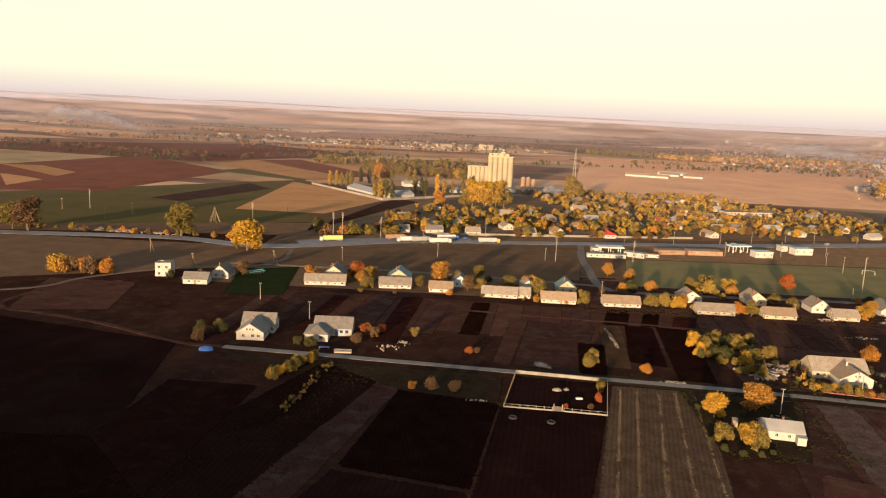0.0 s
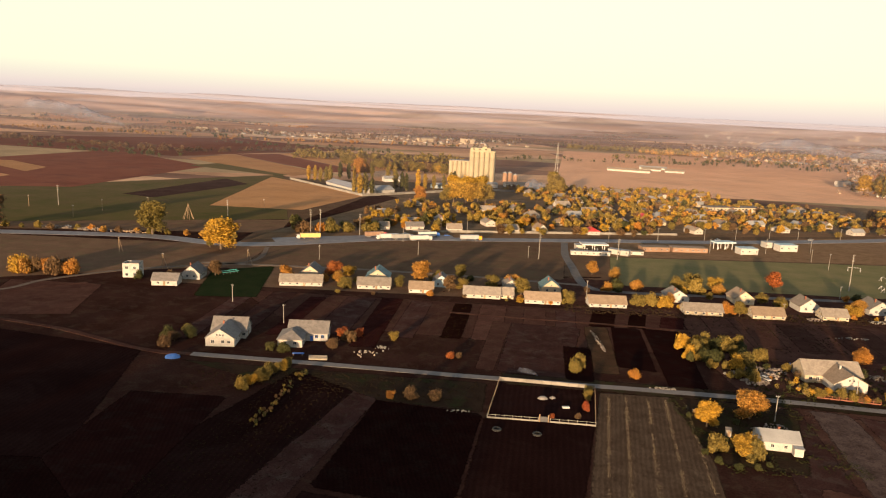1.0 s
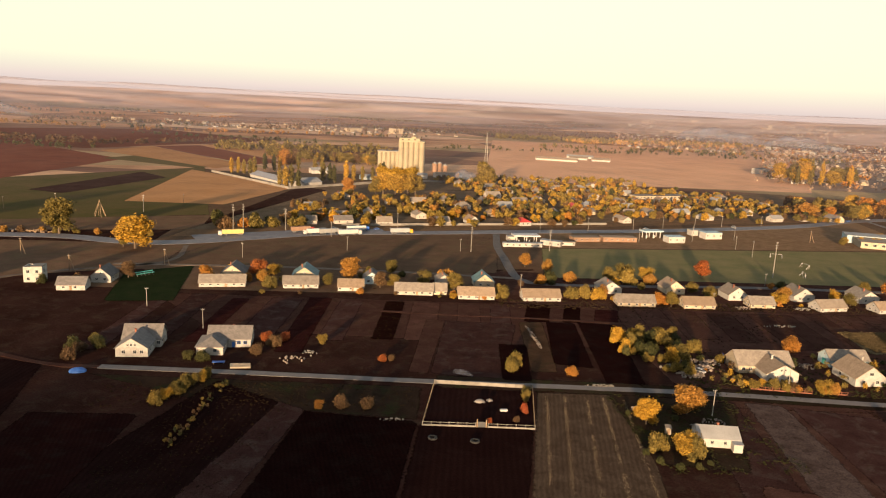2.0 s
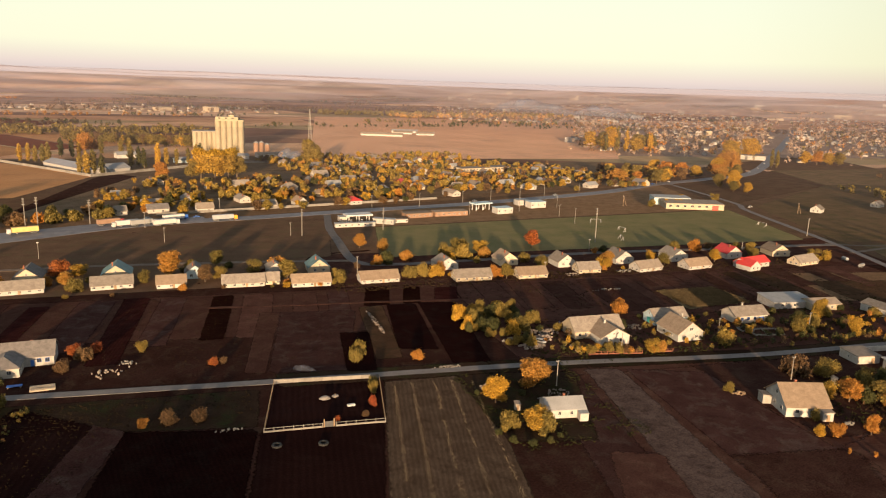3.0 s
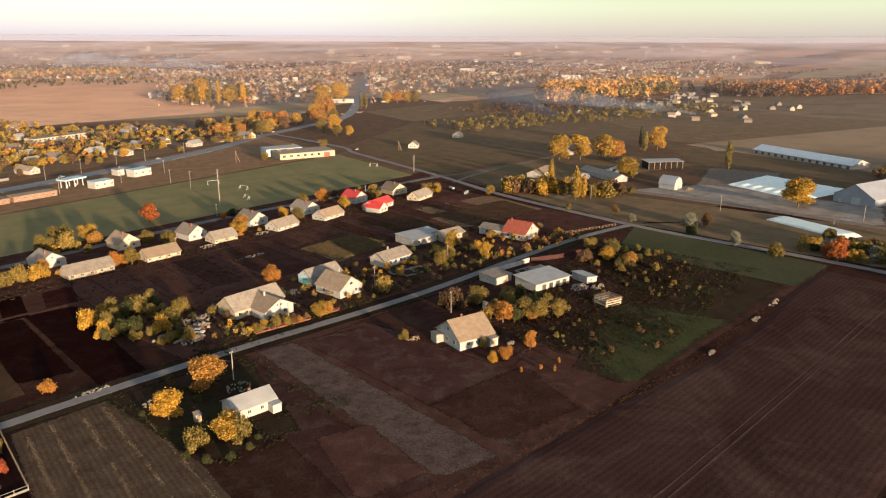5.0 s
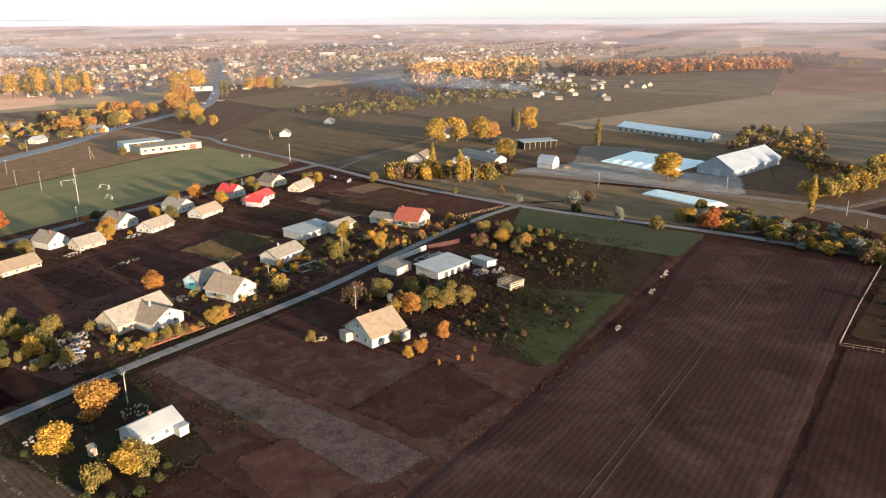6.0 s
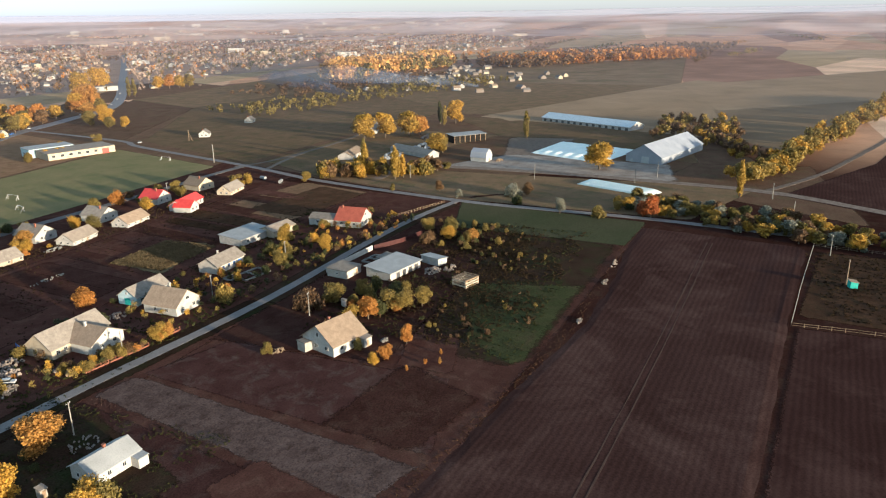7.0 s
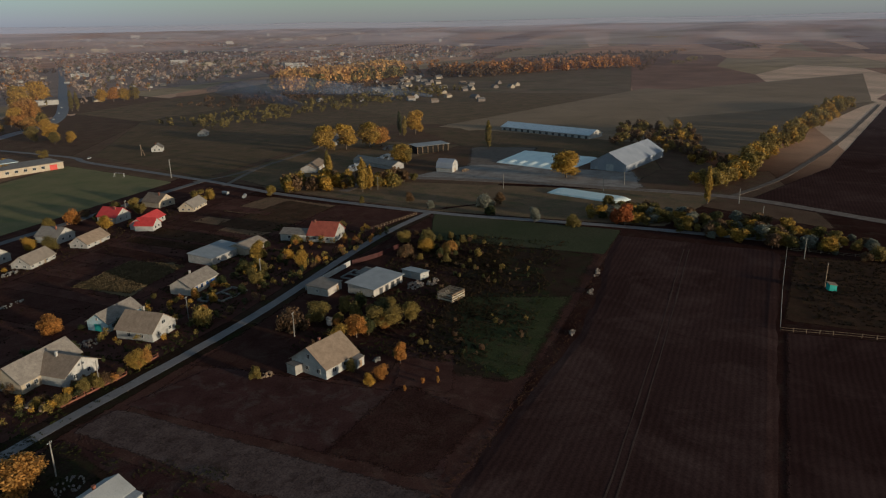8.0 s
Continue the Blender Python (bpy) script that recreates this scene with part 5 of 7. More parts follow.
    cottage(x, y, rz, l, w, 2.1, 3.0, wall, roof, "long low outbuilding with " + words + " roof facing the gardens", [-0.85 + 1.7 * i / (n - 1) for i in range(n)], "lr", 0, OUT, ("f", 0.15), name="outbuilding", category="outbuilding")
h = thing("house", pose(283, 276, 0, 0, 0, 10), "white house with bright red roof and front gable", "house")
m, r = gable_wing(h, 2, 2, 0, 19, 8, 2.8, 2.6, "whitewash", "roof_red")
m2, r2 = gable_wing(h, -5.5, -2.0, 90, 9, 8, 2.8, 2.7, "whitewash", "roof_red")
windows(h, m2, 9, 8, "l", (-0.4, 0.4), z=1.6)
windows(h, m, 19, 8, "f", (0.3, 0.7), z=1.6)
# unfinished white two-storey block
h = thing("unfinished_house", pose(-153.5, 309, 0, 0, 0, 6), "unfinished white two-storey block house without roof", "house")
bm = bmesh.new()
for bx, by, sx, sy in ((0, -3.3, 8, 0.4), (0, 3.3, 8, 0.4), (-3.8, 0, 0.4, 6.2), (3.8, 0, 0.4, 6.2)):
    box(bm, bx, by, -0.2, sx, sy, 7.4)
box(bm, 0, 0, 3.4, 7.2, 6.2, 0.25)
part("wall", bm, "whitewash", h)
for p in (-0.5, 0.45):
    for z in (1.6, 5.0):
        window(h, pose(p * 4, -3.52, z), 1.4, 1.5, "grey_paint")
window(h, pose(4.02, -0.8, 4.9, 0, 0, 90), 1.2, 1.5, "grey_paint")
bm = bmesh.new()
box(bm, 1.5, 0, 7.2, 5, 6.9, 0.25)
part("roof_slab", bm, "concrete", h)

# ---- grain elevator yard ----
e = thing("grain_elevator", pose(53, 930, 0, 0, 0, -6), "tall pale concrete grain elevator tower with silo block", "grain elevator")
bm = bmesh.new()
box(bm, 0, 0, -0.5, 34, 26, 41)
box(bm, -3, 0, 40.5, 27, 18, 3.5)
part("tower", bm, "silo_concrete", e)
for i in range(5):
    bm = bmesh.new()
    rod(bm, (-13.6 + 6.8 * i, -12.8, -0.5), (-13.6 + 6.8 * i, -12.8, 39.0), 3.3, 3.3, 14)
    part("silo", bm, "silo_concrete", e)
for i in range(4):
    bm = bmesh.new()
    box(bm, -12 + 8 * i, -9.1, 41.6, 2.6, 0.3, 1.4)
    part("window", bm, "glass", e)
bm = bmesh.new()
box(bm, 2, 0, 43.9, 6, 6, 2)
rod(bm, (2, 0, 45.5), (2, 0, 50), 0.3, 0.1)
part("headhouse", bm, "silo_concrete", e)
e2 = thing("silo_block", pose(27, 955, 0, 0, 0, -6), "lower pale concrete silo block beside the tower", "silo")
bm = bmesh.new()
box(bm, 0, 0, -0.5, 36, 22, 24.5)
part("wall", bm, "silo_concrete", e2)
bm = bmesh.new()
box(bm, 0, 0, 24, 37, 23, 1.0)
part("roof", bm, "concrete", e2)
for i in range(6):
    bm = bmesh.new()
    rod(bm, (-15 + 6 * i, -10.6, -0.5), (-15 + 6 * i, -10.6, 23.2), 2.9, 2.9, 12)
    part("silo", bm, "silo_concrete", e2)
for i, (x, y, hh) in enumerate(((84, 926, 12), (91, 930, 12), (99, 936, 9))):
    s = thing("steel_silo", pose(x, y, 0), "reddish steel grain silo beside the elevator", "silo", "steel silos")
    bm = bmesh.new()
    rod(bm, (0, 0, -0.3), (0, 0, hh), 3.2, 3.2, 16)
    part("drum", bm, "pink_brick", s)
    bm = bmesh.new()
    rod(bm, (0, 0, hh), (0, 0, hh + 2.2), 3.4, 0.3, 16)
    part("cone_roof", bm, "roof_metal", s)


def warehouse(x, y, rz, length, width, h, rise, wall, roof, label, bays=4):
    w = thing("warehouse", pose(x, y, 0, 0, 0, rz), label, "warehouse")
    mm, rr = gable_wing(w, 0, 0, 0, length, width, h, rise, wall, roof, eaves=0.6)
    for i in range(bays):
        door(w, mm, length, width, "f", -0.8 + 1.6 * i / max(1, bays - 1), "grey_paint", 2.6, 2.8)
    return w


warehouse(-101, 747, -58, 95, 18, 4, 3.5, "grey_wall", "barn_metal", "long grey metal-roofed warehouse inside the yard wall", 6)
warehouse(-66, 728, 40, 22, 20, 4, 4, "whitewash", "roof_metal", "white gabled warehouse by the yard wall", 2)
warehouse(-62, 860, 20, 26, 14, 4, 3, "whitewash", "roof_metal", "white warehouse behind poplars", 3)
warehouse(2, 810, 25, 30, 10, 4, 2, "blue_wall", "roof_metal", "pale blue store building in the yard", 3)
warehouse(40, 838, 12, 55, 12, 4.5, 2, "whitewash", "roof_metal", "long white store building below the elevator", 5)
warehouse(95, 862, 10, 34, 14, 4.5, 2, "whitewash", "slate_pale", "white store building below the elevator", 4)
warehouse(150, 815, 8, 60, 10, 3.5, 2, "cream_wall", "slate_pale", "long low cream store building", 5)


def wall_run(name, points, h, thick, mat, label, panel=6.0, category="wall", kind=""):
    """A wall of separate panels between posts along a line."""
    w = thing(name, pose(points[0][0], points[0][1], 0), label, category, "", kind)
    bm = bmesh.new()
    box(bm, 0, 0, -0.2, panel - 0.22, thick, h + 0.2, bevel=0.02)
    pm = bpy.data.meshes.new("panel")
    bm.to_mesh(pm)
    bm.free()
    pm.materials.append(MATS[mat])
    bm = bmesh.new()
    box(bm, 0, 0, -0.2, 0.22, thick + 0.12, h + 0.32)
    sm = bpy.data.meshes.new("post")
    bm.to_mesh(sm)
    bm.free()
    sm.materials.append(MATS[mat])
    o = Vector((*points[0], 0))
    for a, b in zip(points, points[1:]):
        a, b = Vector((*a, 0)) - o, Vector((*b, 0)) - o
        n = max(1, round((b - a).length / panel))
        rz = math.degrees(math.atan2(b.y - a.y, b.x - a.x))
        s = (b - a).length / n / panel
        for i in range(n):
            p, q = a.lerp(b, (i + 0.5) / n), a.lerp(b, i / n)
            for nm, me, at, sc in (("panel", pm, p, s), ("post", sm, q, 1)):
                ob = new(nm, me)
                ob.parent = w
                ob.matrix_basis = pose(at.x, at.y, 0, 0, 0, rz) @ Matrix.Diagonal((sc, 1, 1, 1))
    return w


wall_run("yard_wall", ((-185, 826), (-81, 688), (3, 762), (60, 800), (205, 790)), 2.6, 0.25, "concrete", "long pale concrete wall round the grain yard", 7.0)

# ---- lattice mast ----
mast = thing("radio_mast", pose(158, 960, 0), "slender lattice radio mast", "mast")
for i in range(9):
    z0, z1 = i * 6.0, (i + 1) * 6.0
    b0, b1 = 2.6 - 0.25 * i, 2.6 - 0.25 * (i + 1)
    bm = bmesh.new()
    for sx, sy in ((-1, -1), (1, -1), (1, 1), (-1, 1)):
        rod(bm, (sx * b0, sy * b0, z0), (sx * b1, sy * b1, z1), 0.16, 0.16, 5)
        nx, ny = -sy, sx
        rod(bm, (sx * b0, sy * b0, z0), (nx * b1, ny * b1, z1), 0.10, 0.10, 4)
        rod(bm, (sx * b1, sy * b1, z1), (nx * b1, ny * b1, z1), 0.10, 0.10, 4)
    part("lattice_section", bm, "wood_white", mast)

# ---- far farm sheds on the meadow ----
for x, y, rz, l, w, roof in ((330, 1235, -22, 75, 10, "slate_pale"), (385, 1290, -15, 34, 14, "slate_pale"), (400, 1330, -15, 50, 12, "roof_metal"), (420, 1262, -15, 34, 12, "slate_pale")):
    warehouse(x, y, rz, l, w, 3.5, 3, "whitewash", roof, "low white farm shed on the open meadow", 4)

# ---- farm by the track ----
b = thing("barn", pose(494.5, 61.5, 0, 0, 0, -20), "large grey metal barn with a wide gable", "barn")
m, r = gable_wing(b, 0, 0, 0, 66, 24, 4.6, 7.0, "barn_metal", "barn_metal", eaves=0.5)
door(b, m, 66, 24, "l", -0.1, "grey_paint", 5, 4.2)
door(b, m, 66, 24, "l", 0.65, "grey_paint", 2, 2.2)
b = thing("cowshed", pose(625, 132, 0, 0, 0, 62), "long low cowshed, sky sheen put into its pale metal roof", "barn")
m, r = gable_wing(b, 0, 0, 0, 92, 19, 3.2, 3.4, "grey_wall", "roof_sky_pale", eaves=0.8)
# row of dark slabs, the shade of openings put into their colour
for i in range(14):
    door(b, m, 92, 19, "b", -0.93 + 0.143 * i, "dark_paint", 2.6, 2.2)
b = thing("store_house", pose(443, 173, 0, 0, 0, -98), "small white store with a steep metal roof", "house")
bm = bmesh.new()
prism(bm, [(-4.6, -0.2), (4.6, -0.2), (4.6, 3.2), (3.4, 6.0), (0, 7.8), (-3.4, 6.0), (-4.6, 3.2)], -5.5, 5.5)
part("wall", bm, "whitewash", b)
bm = bmesh.new()
prism(bm, [(-4.95, 2.6), (-3.6, 6.05), (0, 7.95), (3.6, 6.05), (4.95, 2.6), (5.1, 2.7), (3.7, 6.2), (0, 8.15), (-3.7, 6.2), (-5.1, 2.7)], -5.7, 5.7)
part("roof", bm, "barn_metal", b)
window(b, pose(5.53, 0, 4.6, 0, 0, 90), 1.1, 1.1)
door(b, pose(0, 0, 0), 11, 9.2, "r", 0.0, "wood", 1.6, 2.2)
b = thing("open_shed", pose(514, 207, 0, 0, 0, -42), "machine shed with bay shade painted black and pale roof", "shed")
# closed black walls stand in for the shaded open bays
m, r = flat_wing(b, 0, 0, 0, 27, 11, 5.4, "bay_shade_black", "roof_metal", slope=0.5, eaves=0.8)
for i in range(7):
    bm = bmesh.new()
    box(bm, -13.2 + 4.4 * i, -5.7, -0.2, 0.35, 0.35, 5.6)
    part("post", bm, "wood", b)
for x, y, rz, l, w, roof in ((432, 262, 10, 26, 10, "slate_tan"), (452, 224, 62, 40, 10, "slate"), (545, 300, 20, 40, 10, "slate")):
    s = thing("shed", pose(x, y, 0, 0, 0, rz), "low farm shed with a weathered slate roof among trees", "shed")
    m, r = gable_wing(s, 0, 0, 0, l, w, 2.8, 2.4, "grey_wall", roof)
    door(s, m, l, w, "f", 0.2, "wood", 2.2, 2.2)


def film_heap(corners, z, label):
    """A long low heap under pale film, with a rippled top and rolled edges."""
    c = [Vector((x, y, 0)) for x, y in corners]
    verts, faces = [], []
    n1, n2 = 40, 22
    for i in range(n1 + 1):
        for j in range(n2 + 1):
            u, v = i / n1, j / n2
            p = c[0] * (1 - u) * (1 - v) + c[1] * u * (1 - v) + c[2] * u * v + c[3] * (1 - u) * v
            e = min(1.0, 5.0 * min(u, 1 - u, v, 1 - v) * 2)
            verts.append((p.x, p.y, -0.15 + z * e ** 0.5 + 0.22 * e * math.sin(u * 44) + 0.10 * noise.noise(p * 0.4)))
            if i and j:
                a = (i - 1) * (n2 + 1) + j - 1
                faces.append((a, a + n2 + 1, a + n2 + 2, a + 1))
    ob = new("film_cover", raw_mesh("film_cover", verts, faces, "film_sheet"))
    if sum(p.normal.z for p in ob.data.polygons) < 0:
        ob.data.flip_normals()
    return tagged(ob, label, "silage heap")


film_heap(((478, 149), (455, 98), (508, 80), (530, 138)), 1.4, "wide silage heap under pale blue plastic film")
film_heap(((392, 102), (404, 98), (385, 55), (374, 62)), 1.5, "long narrow silage heap under pale film")

# ---- depot, petrol stations and kiosks by the highway ----
d = thing("depot", pose(384.5, 457.5, 0, 0, 0, -20), "long brick depot with a pale flat roof", "depot")
m, r = flat_wing(d, 0, -4, 0, 46, 20, 4.6, "cream_wall", "slate_pale", slope=0.6)
windows(d, m, 46, 20, "f", (-0.85, -0.6, -0.35, -0.1, 0.15, 0.4), z=2.6, w=2.4, h=1.8)
door(d, m, 46, 20, "f", 0.7, "red_paint", 5, 3.6)
m2, r2 = flat_wing(d, -12, 14, 0, 30, 14, 5.8, "blue_wall", "roof_metal", slope=0.5)
windows(d, m2, 30, 14, "l", (-0.4, 0.3), z=2.6, w=2.0, h=1.6)


def petrol_station(x, y, rz, length, width, roof, label):
    g = thing("petrol_station", pose(x, y, 0, 0, 0, rz), label, "petrol station")
    bm = bmesh.new()
    box(bm, 0, 0, 4.8, length, width, 0.9, bevel=0.05)
    part("canopy", bm, roof, g, "wide flat canopy")
    for sx in (-0.38, 0.0, 0.38):
        for sy in (-0.3, 0.3):
            bm = bmesh.new()
            box(bm, sx * length, sy * width, -0.2, 0.45, 0.45, 5.05)
            part("pillar", bm, "white_paint", g)
    for sx in (-0.25, 0.15):
        bm = bmesh.new()
        box(bm, sx * length, 0, -0.1, 1.1, 0.7, 2.0, bevel=0.05)
        part("pump", bm, "white_paint", g)
    return g


petrol_station(105, 437, 4, 18, 9, "white_paint", "white petrol station canopy on pillars")
for x, y, rz, l, w, hh, wall, roof, lab in ((100, 423, 2, 26, 3.0, 2.4, "whitewash", "roof_metal", "low white station building beside the forecourt"), (96.5, 443, 4, 6, 6, 3.2, "white_brick", "roof_metal", "white station kiosk with flat roof"), (121, 430, -30, 14, 5, 3.2, "whitewash", "roof_metal", "white station shop with flat roof"), (133, 432, 0, 9, 3.2, 2.2, "whitewash", "slate_pale", "white low container shed on the grass"), (150, 450, 8, 20, 8, 3.0, "pink_brick", "slate_tan", "long low brick shed beside the highway"), (175, 453, 4, 25, 8, 3.0, "pink_brick", "slate_tan", "long low brick shed beside the highway"), (217, 455, 8, 13, 8, 4.2, "whitewash", "blue_wall", "white kiosk with green flat roof"), (254, 475, 10, 14, 8, 4.6, "whitewash", "blue_wall", "white kiosk with green flat roof"), (248, 488, 10, 10, 7, 4.0, "whitewash", "roof_metal", "white flat-roofed shop by the highway")):
    k = thing("kiosk" if l < 16 else "low_building", pose(x, y, 0, 0, 0, rz), lab, "kiosk" if l < 16 else "building")
    m, r = flat_wing(k, 0, 0, 0, l, w, hh, wall, roof, slope=0.15, eaves=0.25)
    n = max(2, int(l / 4))
    windows(k, m, l, w, "f", [-0.8 + 1.6 * i / (n - 1) for i in range(n)], z=hh * 0.55, w=1.4, h=1.1)
petrol_station(206, 470, 15, 16, 8, "blue_wall", "petrol station canopy with a green edge")

# ---- trees by the lane ----
for x, y, hh, hue, kind, wide in ((97.5, 164, 9.0, "orange", "round", 1.3), (82, 157, 8.0, "yellow", "round", 1.05), (85, 139, 7.2, "yellow", "spread", 1.1), (88, 136, 5.0, "olive", "bush", 0.9), (79, 141, 4.5, "olive", "bush", 0.9), (166, 222, 7.0, "orange", "spread", 1.1), (152, 180, 5.0, "yellow", "spread", 1.0), (130, 184, 3.6, "olive", "spread", 1.1), (137, 184.5, 3.2, "olive", "bush", 1.0), (134, 186, 3.0, "yellow", "spread", 1.0), (143, 183, 2.6, "brown", "bush", 1.0), (127, 190, 3.2, "olive", "spread", 1.0), (156, 180, 4.0, "orange", "bush", 0.8), (183, 180, 6.0, "olive", "bush", 1.0), (188, 183, 5.0, "orange", "spread", 0.9), (245, 196, 8.0, "yellow", "round", 0.9), (220, 182, 6.0, "olive", "spread", 1.0), (240, 174, 8.0, "yellow", "round", 0.8), (187, 151, 6.0, "brown", "bush", 1.2), (194, 146, 6.5, "olive", "spread", 1.2), (186, 129, 7.0, "orange", "round", 1.1), (181, 133, 6.0, "yellow", "spread", 1.0), (163, 112, 4.5, "orange", "spread", 1.0), (173, 110.5, 6.0, "orange", "round", 0.8), (158, 114, 3.8, "yellow", "spread", 0.9), (165, 122, 3.0, "olive", "bush", 0.8), (196, 123, 7.0, "olive", "spread", 1.3), (201, 117, 6.5, "olive", "round", 1.1), (204, 127, 6.5, "green", "spread", 1.2), (274, 134, 6.0, "yellow", "spread", 1.2), (283, 148, 6.0, "olive", "spread", 1.2), (274, 124, 5.0, "orange", "bush", 1.2), (285, 137, 5.0, "olive", "bush", 1.3), (265, 140, 5.0, "brown", "bush", 1.2)):
    tree(x, y, hh, hue, kind, wide, "beside the village lane", "trees by the lane")
for x, y, hh, hue, kind, wide in ((70, 195, 2.8, "orange", "bush", 1.4), (50, 198, 4.5, "olive", "bush", 0.9), (52, 203, 5.0, "olive", "bush", 0.8), (49.5, 173, 4.0, "olive", "spread", 0.8), (50.5, 178, 3.6, "olive", "spread", 0.8), (47.5, 165, 2.6, "red", "bush", 0.8), (44, 158.5, 1.8, "brown", "bush", 1.0), (36, 158, 1.4, "red", "bush", 0.9), (6, 207, 2.4, "red", "bush", 1.2), (9, 208, 2.0, "brown", "bush", 1.2), (-15.5, 224, 4.5, "olive", "spread", 0.9), (-36, 226, 4.5, "red", "spread", 1.1), (-33, 222, 3.6, "brown", "bush", 1.2), (-38, 213, 3.6, "brown", "bush", 1.2), (-30, 228, 3.2, "red", "bush", 1.2), (-55, 206, 3.4, "green", "bush", 1.3), (-60, 208, 2.6, "green", "bush", 1.2), (-92, 217, 5.0, "green", "spread", 1.2), (-97, 213, 4.0, "brown", "spread", 1.2), (-101, 217, 3.6, "green", "bush", 1.2), (-95, 222, 4.4, "olive", "spread", 1.1), (1, 168, 3.2, "brown", "bush", 1.3), (-7, 168, 3.4, "brown", "bush", 1.2), (-13, 167, 2.8, "orange", "spread", 0.9), (155, 145, 3.0, "olive", "bush", 0.8), (-115, 318, 8, "brown", "round", 1.0), (-148, 303, 4, "green", "bush", 0.9), (-132, 302, 5, "brown", "bush", 1.0), (-98, 206, 4, "brown", "bush", 0.9), (-60, 170, 3.4, "olive", "bush", 1.0), (-57.5, 173.5, 4.0, "yellow", "spread", 1.1), (-56, 177, 4.4, "olive", "spread", 1.1), (-54.5, 180, 3.6, "olive", "bush", 1.0), (-53, 183.5, 4.6, "olive", "spread", 1.1), (-51, 187, 4.0, "yellow", "spread", 1.0), (-50, 190.5, 3.4, "olive", "bush", 1.0)):
    tree(x, y, hh, hue, kind, wide, "in a garden by the lane", "garden trees")
# overgrown orchard and yard edges
for cx, cy, sx, sy, n, hues, hh in ((112, 224, 15, 15, 38, ("olive", "olive", "green", "green", "yellow"), 6.6), (107, 202, 7, 8, 12, ("green", "olive"), 5.0), (200, 133, 14, 10, 14, ("olive", "green", "orange"), 5.5), (280, 130, 18, 18, 22, ("olive", "green", "brown", "green"), 3.6), (260, 112, 20, 14, 18, ("brown", "olive", "green"), 2.0), (215, 190, 22, 8, 12, ("olive", "yellow", "green"), 4.5), (245, 190, 14, 8, 10, ("yellow", "olive", "green"), 5.0), (140, 186, 10, 5, 8, ("olive", "brown"), 3.5), (195, 100, 14, 10, 12, ("brown", "olive"), 2.2)):
    for i in range(n):
        tree(cx + RND.uniform(-sx, sx), cy + RND.uniform(-sy, sy), hh * RND.uniform(0.45, 0.85), RND.choice(hues), RND.choice(("bush", "spread", "bush")), RND.uniform(0.8, 1.1), "in an overgrown garden", "garden shrubs")
for x, y, hh in ((77, 134, 1.6), (81, 131, 1.5), (86, 131, 1.5), (90, 133, 1.4), (75, 139, 1.4), (95, 166, 1.7), (88, 165, 1.5), (92, 160, 1.5), (84, 148, 1.4), (102, 167, 1.5), (79, 164, 1.2)):
    tree(x, y, hh, "green", "bush", 1.2, "beside a small white cottage", "cottage shrubs by the lane")
# second row gardens
for x, y, hh, hue, kind in ((-77, 312, 8, "orange", "round"), (42, 305, 9, "olive", "round"), (64, 300, 6, "olive", "spread"), (64, 292, 5, "olive", "bush"), (89, 362, 8, "orange", "round"), (99, 352, 7, "orange", "spread"), (140, 340, 9, "olive", "spread"), (150, 338, 8, "yellow", "spread"), (128, 330, 8, "olive", "spread"), (137, 327, 7, "olive", "bush"), (186, 344, 10, "red", "round"), (143, 284, 7, "olive", "round"), (138, 287, 6, "orange", "spread"), (206, 295, 8, "orange", "round"), (201, 291, 6, "yellow", "spread"), (-9, 318, 12, "orange", "round"), (6, 308, 8, "brown", "round"), (12, 312, 6, "olive", "spread"), (-50, 311, 7, "orange", "round"), (-46, 305, 5, "olive", "bush"), (98, 296, 5, "olive", "bush"), (104, 296, 5.5, "olive", "bush"), (111, 295, 5, "yellow", "bush"), (114, 300, 6, "orange", "spread"), (-56, 330, 8, "red", "spread"), (-20, 312, 6, "olive", "spread"), (271, 291, 7, "yellow", "round"), (239, 292, 6, "olive", "spread"), (236, 300, 6, "yellow", "spread"), (302, 296, 6, "olive", "spread"), (306, 303, 7, "olive", "round"), (334, 284, 6, "olive", "spread"), (338, 279, 5, "yellow", "bush"), (265, 318, 6, "olive", "round"), (170, 300, 7, "olive", "spread"), (166, 312, 6, "olive", "spread"), (12, 334, 8, "olive", "round"), (28, 318, 7, "olive", "spread")):
    tree(x, y, hh, hue, kind, 1.1, "between the cottages of the back street", "cottage trees")
# lone trees and bushes west
tree(-133, 386, 19, "yellow", "round", 1.3, "beside the highway junction")
tree(-141, 390, 9, "olive", "round", 1.1, "beside the highway junction")
tree(-190, 424, 22, "olive", "round", 1.0, "beside the highway")
tree(-293, 418, 21, "brown", "round", 1.15, "beside the highway")
tree(-306, 422, 18, "olive", "round", 1.1, "beside the highway")
for i in range(9):
    tree(-213 + i * 3.6 + RND.uniform(-1, 1), 308 + RND.uniform(-4, 4), RND.uniform(5, 8), RND.choice(("orange", "brown", "yellow")), "bush", 1.0, "in a dry thicket on the grass", "thicket")
for i in range(14):
    tree(-110 + i * 5.5 + RND.uniform(-2, 2), 468 + RND.uniform(-12, 25) + i * 1.0, RND.uniform(4, 9), RND.choice(("olive", "orange", "brown", "green")), RND.choice(("bush", "spread")), 1.2, "along the highway verge", "verge trees", True)
for i in range(16):
    tree(-300 + i * 11 + RND.uniform(-3, 3), 428 + RND.uniform(-3, 6), RND.uniform(2, 4), RND.choice(("orange", "brown", "olive")), "bush", 1.2, "along the highway verge", "verge trees", True)
